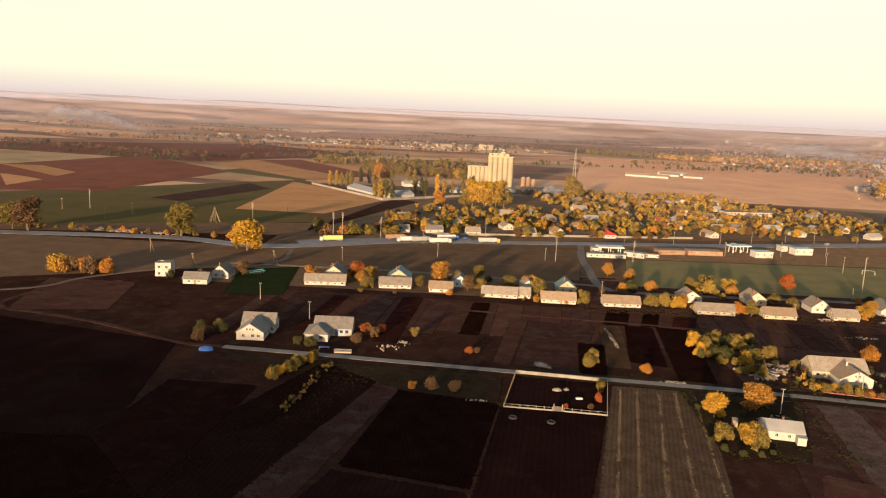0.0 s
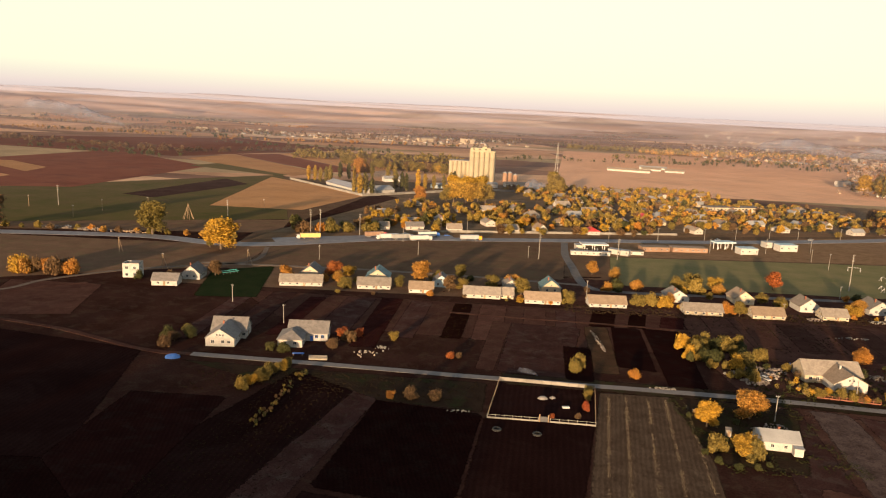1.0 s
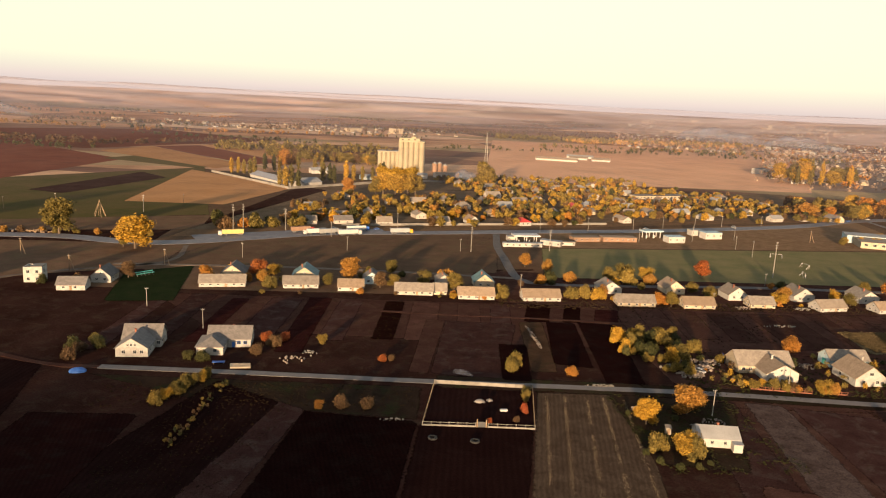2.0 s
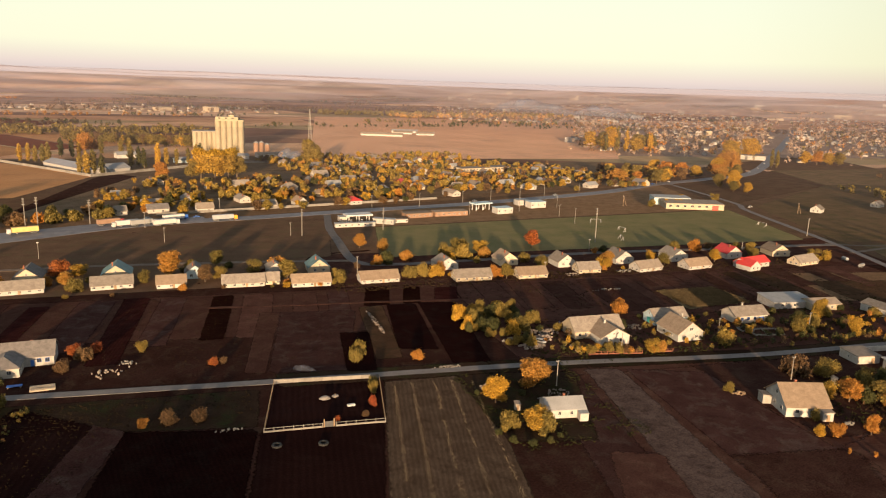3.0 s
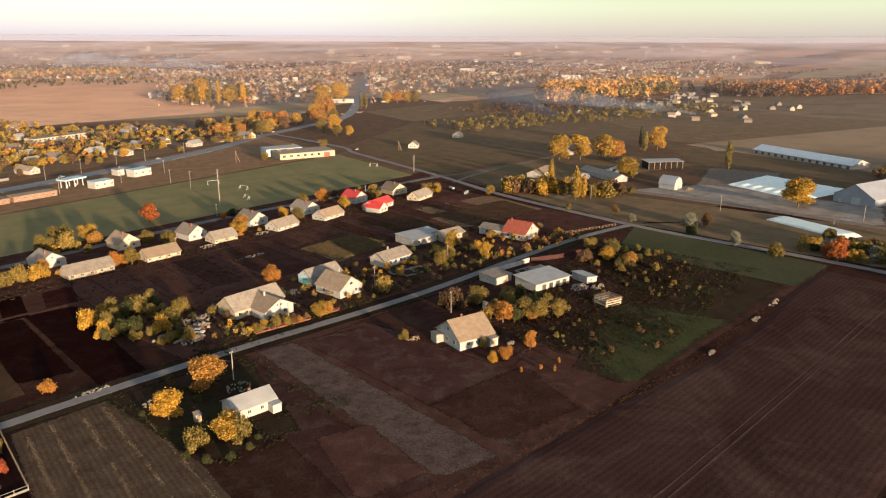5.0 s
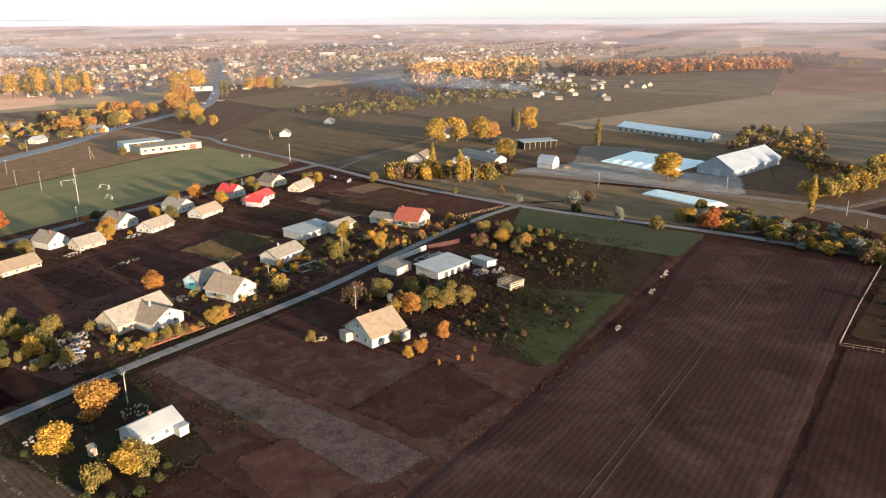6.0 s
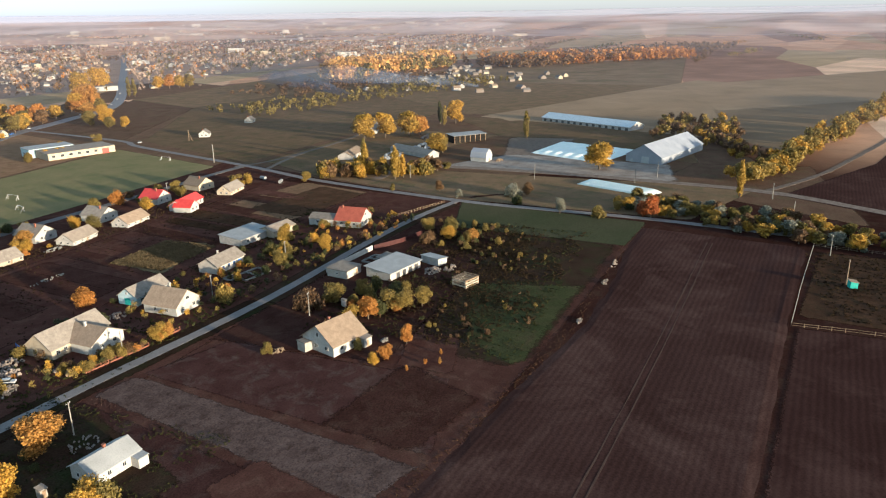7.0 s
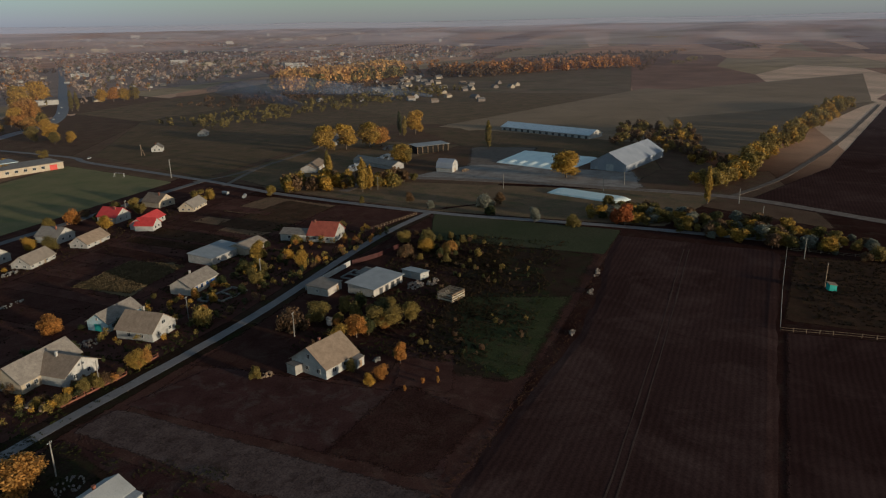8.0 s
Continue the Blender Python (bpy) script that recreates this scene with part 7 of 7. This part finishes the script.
car(117.8, 199, -60, "white_paint", "old white car beside a rubble heap")
car(436, 446, 17, "white_paint", "white car parked by the depot")
car(300, 311, 5, "grey_paint", "grey car parked behind a cottage")
for x, y, rz, mat, w in ((216, 507, 15, "white_paint", "white"), (300, 529, 18, "grey_paint", "grey"), (470, 600, 22, "white_paint", "white"), (560, 634, 25, "white_paint", "white"), (598, 650, 27, "dark_paint", "dark"), (640, 672, 40, "white_paint", "white"), (690, 712, 42, "grey_paint", "grey"), (745, 760, 42, "white_paint", "white"), (-25, 468, 15, "white_paint", "white"), (5, 470, 15, "blue_paint", "blue"), (440, 585, 22, "blue_paint", "blue"), (-252, 436, 8, "white_paint", "white")):
    car(x, y, rz, mat, w + " car on the asphalt highway", 0.17)
for x, y, rz in ((345, 262, 20), (350, 277, 70)):
    t = thing("trailer_tank", pose(x, y, 0, 0, 0, rz), "small pale tank trailer on the grass", "trailer")
    bm = bmesh.new()
    rod(bm, (-2.2, 0, 1.4), (2.2, 0, 1.4), 0.9, 0.9, 12)
    part("tank", bm, "roof_metal", t)
    for wx in (-1.2, 1.2):
        for wy in (-0.7, 0.7):
            wheel_part(t, wx, wy, 0.4)

# ---- football goals ----
for x, y, rz in ((269, 378, 90), (252.5, 353, 70), (383, 375.5, 90), (267, 408, 165)):
    g = thing("football_goal", pose(x, y, 0.05, 0, 0, rz), "white steel football goal on the pitch", "football goal", "football goals")
    for a, b, nm in (((-3.66, 0, 0), (-3.66, 0, 2.44), "post"), ((3.66, 0, 0), (3.66, 0, 2.44), "post"), ((-3.72, 0, 2.44), (3.72, 0, 2.44), "crossbar"), ((-3.66, 0, 2.44), (-3.66, 1.6, 0), "stay"), ((3.66, 0, 2.44), (3.66, 1.6, 0), "stay")):
        bm = bmesh.new()
        rod(bm, a, b, 0.09, 0.09, 8)
        part(nm, bm, "white_paint", g)

# ---- fenced plot by the lane ----
wall_run("lane_wall", ((22.5, 187.2), (54, 183.2)), 1.3, 0.18, "concrete", "low pale concrete wall along the lane", 3.0, "wall")


def rail_fence(points, h, rails, mat, label, gap=3.0, name="fence"):
    """Posts with thin rails along a line."""
    f = thing(name, pose(points[0][0], points[0][1], 0), label, "fence")
    o = Vector((*points[0], 0))
    for a, b in zip(points, points[1:]):
        a, b = Vector((*a, 0)) - o, Vector((*b, 0)) - o
        n = max(1, round((b - a).length / gap))
        for i in range(n + 1):
            q = a.lerp(b, i / n)
            bm = bmesh.new()
            box(bm, 0, 0, -0.3, 0.14, 0.14, h + 0.3)
            part("post", bm, mat, f).matrix_basis = pose(q.x, q.y, 0)
        for k in range(rails):
            z = h * (k + 0.7) / rails
            bm = bmesh.new()
            rod(bm, (a.x, a.y, z), (b.x, b.y, z), 0.05, 0.05, 5)
            part("rail", bm, mat, f)
    return f


for a, b in (((16.5, 156.2), (31.5, 155.1)), ((35.0, 154.8), (48.2, 153.6))):
    wall_run("plot_fence", (a, b), 0.45, 0.12, "concrete", "low concrete plinth of a garden fence", 2.5, "fence")
    rail_fence(tuple((x, y - 0.02) for x, y in (a, b)), 1.45, 2, "wood_white", "white post and rail fence of a garden plot", 2.5)
rail_fence(((16.5, 156.2), (22.5, 187.2)), 1.4, 3, "wood", "weathered post and rail fence of a garden plot")
rail_fence(((48.2, 153.6), (54, 183.2)), 1.4, 3, "wood", "weathered post and rail fence of a garden plot")
rail_fence(((308, -8), (258, 1), (221, 7)), 1.5, 2, "wood_white", "pale post fence round a dry pasture", 3.5)
rail_fence(((221, 7), (221.3, -11), (219, -70)), 1.4, 2, "wood", "post fence round a dry pasture", 4.0)
rail_fence(((308, -8), (300, -60)), 1.3, 2, "wood", "post fence along the pasture edge", 4.0)
rail_fence(((292, 172), (330, 157)), 1.4, 2, "wood", "dark wooden post fence by the lane", 2.2)
wall_run("yard_wall", ((219.5, 162.3), (249.5, 158.0)), 2.0, 0.2, "whitewash", "white rendered yard wall beside the lane", 3.0, "wall")
wall_run("metal_fence", ((250, 157.5), (262, 151), (276, 147)), 1.9, 0.08, "red_sheet_shaded", "red sheet metal fence, darkened to look shaded", 2.5, "fence")
for a, b in (((129, 184.2), (140, 182)), ((141.2, 181.7), (148, 180.2)), ((152, 180.2), (160, 179.2))):
    wall_run("brick_fence", (a, b), 0.3, 0.25, "red_brick", "low red brick fence base by the lane", 2.8, "fence")
    rail_fence((a, b), 1.2, 2, "red_brick", "red brick posts with thin rails by the lane", 2.2)
wall_run("village_wall", ((-20, 482), (60, 498), (130, 512), (190, 524)), 1.8, 0.2, "concrete", "long pale wall along the village edge", 5.0, "wall")

wall_run("board_fence", ((134.4, 215.5), (131.8, 208.5)), 1.5, 0.08, "blue_paint", "blue painted board fence of a yard", 2.0, "fence")

# ---- small things of the yards ----
drum = thing("cable_drum", pose(126.3, 187, 0, 0, 0, 30), "wooden cable drum lying by the lane", "cable drum")
for nm, x0, x1, r in (("flange", -0.5, -0.4, 0.9), ("core", -0.4, 0.4, 0.45), ("flange", 0.4, 0.5, 0.9)):
    bm = bmesh.new()
    rod(bm, (x0, 0, 0.9), (x1, 0, 0.9), r, r, 16)
    part(nm, bm, "wood", drum)

def outhouse(x, y, rz, mat, label):
    o = thing("outhouse_cabin", pose(x, y, 0, 0, 0, rz), label, "cabin")
    m, r = flat_wing(o, 0, 0, 0, 1.4, 1.5, 2.0, mat, "slate", slope=0.3, eaves=0.15)
    door(o, m, 1.4, 1.5, "f", 0.0, "wood", 0.8, 1.8)


outhouse(86, 151, -9, "wood_white", "small weathered wooden privy behind a cottage")
outhouse(193, 141, 10, "grey_wall", "small grey privy among garden trees")
o = thing("field_hut", pose(262, -15, 0, 0, 0, 12), "small turquoise hut with a slanting roof", "hut")
m, r = flat_wing(o, 0, 0, 0, 2.6, 2.4, 2.2, "teal_paint", "slate_tan", slope=0.4, eaves=0.25)
window(o, m @ pose(-0.3, -1.22, 1.4), 0.9, 0.8)
utility_pole(264.5, -13.5, 9, "stay", "wood", "beside a turquoise hut")


def crib(x, y, rz, l, w, layers, label):
    """A hollow stack of crossed beams."""
    c = thing("timber_stack", pose(x, y, 0, 0, 0, rz), label, "timber stack")
    for k in range(layers):
        for s in (-1, 1):
            bm = bmesh.new()
            if k % 2:
                box(bm, s * l * 0.44, 0, k * 0.42, 0.5, w, 0.40, bevel=0.03)
            else:
                box(bm, 0, s * w * 0.44, k * 0.42, l, 0.5, 0.40, bevel=0.03)
            part("beam", bm, "cream_wall" if k % 3 else "wood", c)
    for i in range(7):
        bm = bmesh.new()
        box(bm, -l * 0.45 + i * l * 0.15, 0, layers * 0.42, 0.35, w * 1.02, 0.18)
        part("plank", bm, "wood", c)


crib(224, 110, -20, 7.4, 6.4, 7, "tall stack of pale crossed timber beams")
for x, y, rz, l, w in ((238.5, 152, -10, 9, 5.5), (209, 187.5, -12, 12, 7), (203.5, 192, -12, 5, 4)):
    f = thing("foundation", pose(x, y, 0, 0, 0, rz), "bare concrete foundation frame of an unbuilt shed", "foundation")
    for bx, by, sx, sy in ((0, -w / 2, l, 0.4), (0, w / 2, l, 0.4), (-l / 2, 0, 0.4, w - 0.4), (l / 2, 0, 0.4, w - 0.4), (0, 0, 0.4, w - 0.4)):
        bm = bmesh.new()
        box(bm, bx, by, -0.1, sx, sy, 0.7)
        part("footing", bm, "concrete", f)


def heap(x, y, rx, ry, n, size, mat, label, name="rubble_heap", category="rubble"):
    """A loose heap of uneven blocks."""
    rng = np.random.default_rng(int(abs(x * 7 + y * 13)))
    verts, faces = [], []
    cube = np.array([(-1, -1, -1), (1, -1, -1), (1, 1, -1), (-1, 1, -1), (-1, -1, 1), (1, -1, 1), (1, 1, 1), (-1, 1, 1)]) * 0.5
    quads = ((0, 3, 2, 1), (4, 5, 6, 7), (0, 1, 5, 4), (1, 2, 6, 5), (2, 3, 7, 6), (3, 0, 4, 7))
    for i in range(n):
        a, q = rng.uniform(0, 6.283), rng.uniform(0, 1) ** 0.6
        px, py = rx * q * math.cos(a), ry * q * math.sin(a)
        s = size * rng.uniform(0.4, 1.3, 3)
        rot = np.array(Euler(rng.uniform(-0.7, 0.7, 3) * np.array((1, 1, 4))).to_matrix())
        v = (cube * s) @ rot.T + np.array((x + px, y + py, (1 - q) * min(rx, ry) * 0.35 + s[2] * 0.3))
        verts += v.tolist()
        faces += [tuple(c + 8 * i for c in f) for f in quads]
    return tagged(new(name, raw_mesh(name, verts, faces, mat)), label, category, "", "stuff")


for x, y, rx, ry, n, s, mat in ((121, 203, 4, 3, 60, 0.7, "rubble"), (113, 196, 5, 3, 80, 0.7, "rubble"), (126, 208, 4, 3, 50, 0.7, "rubble"), (129, 192, 3, 2, 40, 0.6, "rubble"), (118, 210, 6, 3, 50, 0.6, "rubble"), (108, 203, 3, 3, 30, 0.7, "concrete"), (233, 126, 4, 3, 60, 0.6, "rubble"), (238, 121, 4, 2, 40, 0.6, "rubble"), (241, 64.5, 3, 1.0, 20, 0.5, "rubble"), (205, 67, 3, 0.8, 20, 0.45, "rubble"), (262, 64, 5, 1.0, 24, 0.5, "rubble"), (78, 186, 6, 1, 50, 0.4, "concrete"), (66, 236, 1, 14, 70, 0.45, "rubble"), (103, 158, 4, 3, 40, 0.4, "rubble"), (84, 168, 3, 2, 20, 0.4, "rubble"), (-25, 207, 5, 4, 30, 0.5, "rubble"), (-20, 214, 3, 3, 25, 0.4, "concrete"), (8, 160, 4, 0.8, 25, 0.35, "concrete"), (-230, 430, 14, 4, 90, 1.0, "rubble"), (-260, 433, 12, 3, 60, 1.0, "rubble"), (-205, 428, 9, 3, 50, 0.9, "wood"), (180, 255, 8, 1.5, 40, 0.4, "concrete"), (178, 283, 4, 2, 30, 0.6, "rubble"), (208, 283, 4, 2, 30, 0.6, "concrete"), (162, 205, 4, 3, 50, 0.5, "rubble"), (361, 132, 2, 1, 14, 0.5, "concrete"), (446, 162, 4, 2, 40, 0.8, "wood"), (480, 228, 14, 6, 90, 1.3, "grey_paint"), (440, 235, 12, 6, 70, 1.2, "grey_paint"), (520, 240, 10, 6, 60, 1.2, "rubble"), (157, 143, 2.5, 1.5, 30, 0.4, "wood"), (173, 117.5, 2, 1, 16, 0.5, "concrete")):
    heap(x, y, rx, ry, n, s, mat, {"rubble": "heap of broken bricks and rubble", "concrete": "scattered pale concrete blocks", "wood": "heap of old boards and beams", "grey_paint": "old machine parts lying on the ground"}[mat])
t = thing("covered_pile", pose(-91, 195, 0, 0, 0, 10), "pile under a bright blue tarpaulin by the lane", "tarpaulin")
bm = bmesh.new()
bmesh.ops.create_icosphere(bm, subdivisions=3, radius=1.0, matrix=pose(0, 0, 0.1) @ Matrix.Diagonal((2.6, 1.7, 1.3, 1)))
for v in bm.verts:
    v.co += Vector((0, 0, 0.18)) * noise.noise(v.co * 1.3) + noise.noise_vector(v.co * 2.0) * 0.12
part("tarpaulin", bm, "blue_paint", t)
for k in range(2):
    b = thing("board_stack", pose(-41.5 + 0.4 * k, 201.5 - 2.0 * k, 0, 0, 0, 3), "stack of long pale boards by the lane", "boards", "board stacks")
    for i in range(4):
        bm = bmesh.new()
        box(bm, 0, -0.6 + 0.4 * i, 0.1, 6.5, 0.34, 0.45 + 0.1 * (i % 2), bevel=0.02)
        part("board", bm, "cream_wall", b)
b = thing("blue_bench", pose(-49, 203.5, 0, 0, 0, 4), "low blue painted bench by the lane", "bench")
bm = bmesh.new()
box(bm, 0, 0, 0.5, 4.0, 1.4, 0.2)
part("seat", bm, "blue_paint", b)
for sx in (-1.6, 1.6):
    bm = bmesh.new()
    box(bm, sx, 0, -0.1, 0.25, 1.2, 0.62)
    part("leg", bm, "wood", b)
b = thing("teal_rack", pose(-109, 323.5, 0, 0, 0, 45), "long turquoise metal rack on the grass", "rack")
for k in range(2):
    bm = bmesh.new()
    box(bm, 0, -0.8 + 1.6 * k, 1.1 + 0.5 * k, 9, 0.7, 0.25)
    part("beam", bm, "teal_paint", b)
for i in range(5):
    bm = bmesh.new()
    rod(bm, (-4 + 2 * i, -0.8, -0.1), (-4 + 2 * i, 0.8, 1.65), 0.08, 0.08, 5)
    part("leg", bm, "steel", b)
# shelters inside the fenced plot
for x, y, r in ((35, 171.5, 1.5), (38.2, 172.3, 1.0)):
    s = thing("shelter", pose(x, y, 0), "small pale dome shelter in a garden plot", "shelter")
    bm = bmesh.new()
    bmesh.ops.create_uvsphere(bm, u_segments=14, v_segments=8, radius=r, matrix=Matrix.Diagonal((1.1, 0.8, 0.55, 1)))
    bmesh.ops.delete(bm, geom=[v for v in bm.verts if v.co.z < -0.01], context="VERTS")
    for v in bm.verts:
        v.co += noise.noise_vector(v.co) * 0.15 + Vector((0, 0, 0.6))
    sh = part("canopy", bm, "slate_dark", s)
    bm = bmesh.new()
    rod(bm, (0, 0, -0.2), (0, 0, 1.4), 0.12, 0.1, 6)
    part("stem", bm, "wood", s)
b = thing("trough", pose(41.5, 166, 0, 0, 0, 5), "white trough in a garden plot", "trough")
bm = bmesh.new()
box(bm, 0, 0, 0, 2.2, 0.9, 0.6, bevel=0.05)
part("basin", bm, "white_paint", b)
for x, y in ((18.8, 148.1), (30.1, 146.1)):
    t = thing("old_tyre", pose(x, y, 0.1), "large old black tyre lying on bare soil", "tyre", "old tyres")
    bm = bmesh.new()
    for i in range(20):
        a0, a1 = 2 * math.pi * i / 20, 2 * math.pi * (i + 1) / 20
        for (q0, z0), (q1, z1) in zip(((0.75, 0.0), (1.25, 0.0), (1.35, 0.25), (1.25, 0.5), (0.75, 0.5)), ((1.25, 0.0), (1.35, 0.25), (1.25, 0.5), (0.75, 0.5), (0.75, 0.0))):
            bm.faces.new([bm.verts.new((q * math.cos(b), q * math.sin(b), z)) for q, z, b in ((q0, z0, a0), (q0, z0, a1), (q1, z1, a1), (q1, z1, a0))])
    bmesh.ops.remove_doubles(bm, verts=bm.verts[:], dist=0.001)
    bmesh.ops.recalc_face_normals(bm, faces=bm.faces[:])
    part("tyre", bm, "rubber", t)
g = thing("garden_gate", pose(33.2, 155, 0, 0, 0, -4), "dark wooden garden gate with posts", "gate")
for sx in (-1.3, 1.3):
    bm = bmesh.new()
    box(bm, sx, 0, -0.2, 0.3, 0.3, 2.6)
    part("post", bm, "wood", g)
bm = bmesh.new()
box(bm, 0, 0, 0.1, 2.2, 0.08, 1.6)
part("leaf", bm, "dark_paint", g)

# ---- straw rows, weeds and dry stalks ----
def tufts(spots, size, mat, label, name="weeds", quads=7):
    """Small upright blades in loose tufts, too many to count."""
    rng = np.random.default_rng(len(spots) + int(size * 100))
    s = np.array(spots)
    n = len(s) * quads
    base = np.repeat(s, quads, axis=0) + rng.normal(size=(n, 2)) * size * 0.7
    a = rng.uniform(0, 6.283, n)
    h = size * rng.uniform(0.5, 1.4, n)
    w = size * rng.uniform(0.25, 0.6, n)
    lean = rng.normal(size=(n, 2)) * size * 0.5
    dx, dy = np.cos(a) * w, np.sin(a) * w
    z0 = np.full(n, 0.05)
    v = np.stack([np.stack([base[:, 0] - dx, base[:, 1] - dy, z0], 1), np.stack([base[:, 0] + dx, base[:, 1] + dy, z0], 1), np.stack([base[:, 0] + dx * 0.6 + lean[:, 0], base[:, 1] + dy * 0.6 + lean[:, 1], h + 0.05], 1), np.stack([base[:, 0] - dx * 0.6 + lean[:, 0], base[:, 1] - dy * 0.6 + lean[:, 1], h + 0.05], 1)], 1).reshape(-1, 3)
    return tagged(new(name, raw_mesh(name, v, np.arange(n * 4).reshape(-1, 4), mat)), label, "weeds", "", "stuff")


def along(x0, y0, x1, y1, gap, wob):
    n = int(math.hypot(x1 - x0, y1 - y0) / gap)
    return [(x0 + (x1 - x0) * i / n + RND.gauss(0, wob), y0 + (y1 - y0) * i / n + RND.gauss(0, wob)) for i in range(n + 1)]


rows = []
for x0, y0, x1 in ((57.3, 177, 32), (62.9, 177, 37.5), (69.9, 176, 44), (75.2, 176, 51.5), (81.2, 174, 59.5)):
    rows += [p for p in along(x0, y0, x1, 64, 0.10, 0.34) if noise.noise(Vector((p[0] * 0.3, p[1] * 0.3, x0))) > -0.22]
tufts(rows, 0.075, "straw", "pale straw rows left on the stubble", "straw_rows")
tufts([(RND.uniform(202, 233), RND.uniform(222, 247)) for i in range(3000)], 0.5, "reed", "dry standing maize stalks", "maize_stalks")
tufts([(RND.uniform(176, 250), RND.uniform(88, 120)) for i in range(1100)], 0.2, "weed", "dry brown weeds behind the yard")
tufts([(RND.uniform(250, 292), RND.uniform(98, 140)) for i in range(900)], 0.3, "weed", "dry brown weeds in an overgrown garden")
tufts([(RND.uniform(-80, 15), RND.uniform(168, 186)) for i in range(420)], 0.22, "weed", "dry weeds along the lane verge")
tufts([(RND.uniform(-55, -22) + (y - 160) * 0.3, y) for y in [RND.uniform(85, 185) for i in range(1200)]], 0.18, "weed", "dry grass between ploughed plots")
tufts([(RND.uniform(60, 340), 285 + RND.uniform(-8, 6)) for i in range(1200)], 0.35, "weed", "dry weeds behind the outbuildings")
tufts(along(98, 87, 200, 68, 0.3, 0.9) + along(200, 68, 285, 64, 0.4, 1.1), 0.14, "dry_grass", "dry grass strip along the ploughed field")
tufts([(RND.uniform(105, 160), RND.uniform(84, 172)) for i in range(900)], 0.1, "weed", "dry grass tufts on garden land")
tufts([(RND.uniform(118, 132) - (174 - y) * 0.14, y) for y in [RND.uniform(88, 172) for i in range(1100)]], 0.1, "ash_ground", "grey stubble tufts")
tufts([(RND.uniform(-90, 60), RND.uniform(205, 285)) for i in range(1500)], 0.15, "weed", "dry weeds on garden land")
tufts([(RND.uniform(230, 300), RND.uniform(-60, -4)) for i in range(1200)], 0.35, "weed", "dry pasture grass")
tufts([(RND.gauss(212, 13), RND.gauss(99, 6)) for i in range(900)], 0.26, "weed", "dry brown scrub behind the yard")
tufts([(RND.gauss(268, 12), RND.gauss(116, 9)) for i in range(800)], 0.26, "weed", "dry brown scrub in an overgrown garden")


def thick(n, x0, y0, x1, y1, size, cut=0.0):
    """Spots in loose drifts over a rectangle."""
    out = []
    while len(out) < n:
        p = (RND.uniform(x0, x1), RND.uniform(y0, y1))
        if noise.noise(Vector((*p, 4)) / size) > cut + RND.uniform(-0.15, 0.15):
            out.append(p)
    return out


tufts(thick(2600, 176, 80, 300, 145, 9), 0.34, "weed", "dry brown scrub behind the yards", "scrub")
tufts(thick(1800, 172, 78, 300, 145, 11, 0.05), 0.26, "weed_green", "green weeds behind the yards", "scrub")
tufts(thick(2200, 106, 176, 300, 216, 6), 0.30, "weed_green", "weeds in the yards along the lane", "scrub")
tufts(thick(1600, 106, 182, 320, 280, 9), 0.26, "weed", "dry weeds in the gardens", "scrub")
tufts(thick(1300, 76, 128, 116, 180, 5), 0.20, "weed_green", "grass round the small cottage", "scrub")
HEDGE = [(-50 + 6.5 * a + RND.uniform(-1.6, 1.6), 143 + 43 * a + RND.uniform(-1.5, 1.5), RND.uniform(0.7, 1.7)) for a in [RND.random() for i in range(60)]]
for k, hue in enumerate(("brown", "green", "olive")):
    wood(HEDGE[k::3], hue, "low scrubby hedgerow between ploughed plots", 90, 0.08)
YARD = {}
for i in range(230):
    x = RND.uniform(118, 300)
    y = 186 - 0.135 * (x - 130) + RND.choice((-1, 0, 6, 14, 18, 22)) + RND.uniform(-4, 4)
    YARD.setdefault(RND.choice(("olive", "olive", "yellow", "brown", "green", "green", "orange")), []).append((x, y, RND.uniform(1.3, 3.8)))
for i in range(80):
    x, y = thick(1, 176, 80, 300, 145, 9, 0.05)[0]
    YARD.setdefault(RND.choice(("green", "brown", "brown", "green", "brown", "olive")), []).append((x, y, RND.uniform(0.8, 2.2)))
for hue, spots in YARD.items():
    wood(spots, hue, "low garden shrubs and saplings round the yards", 130, 0.06)
# low hedges and shrubs between the cottages
for i in range(60):
    x, back = RND.uniform(-85, 340), RND.random() < 0.55
    tree(x, (RND.uniform(315, 334) if back else RND.uniform(292, 298)) - 0.03 * x, RND.uniform(3, 6) if back else RND.uniform(1.4, 2.8), RND.choice(("olive", "olive", "green", "brown", "yellow", "orange")), RND.choice(("bush", "spread")), 1.2, "between the cottages of the back street", "cottage shrubs")
for i in range(26):
    x = RND.uniform(100, 300)
    tree(x, 214 - 0.12 * (x - 100) + RND.uniform(-6, 10), RND.uniform(1.6, 3.4), RND.choice(("olive", "green", "green", "brown", "green")), RND.choice(("bush", "spread")), 1.2, "in the gardens behind the lane", "garden shrubs")
for x, y in ((163, 100.7), (164.4, 97.2), (158, 104), (170, 99)):
    tree(x, y, 2.0, RND.choice(("orange", "yellow")), "spread", 0.5, "as a young sapling on the grass", "saplings", True)
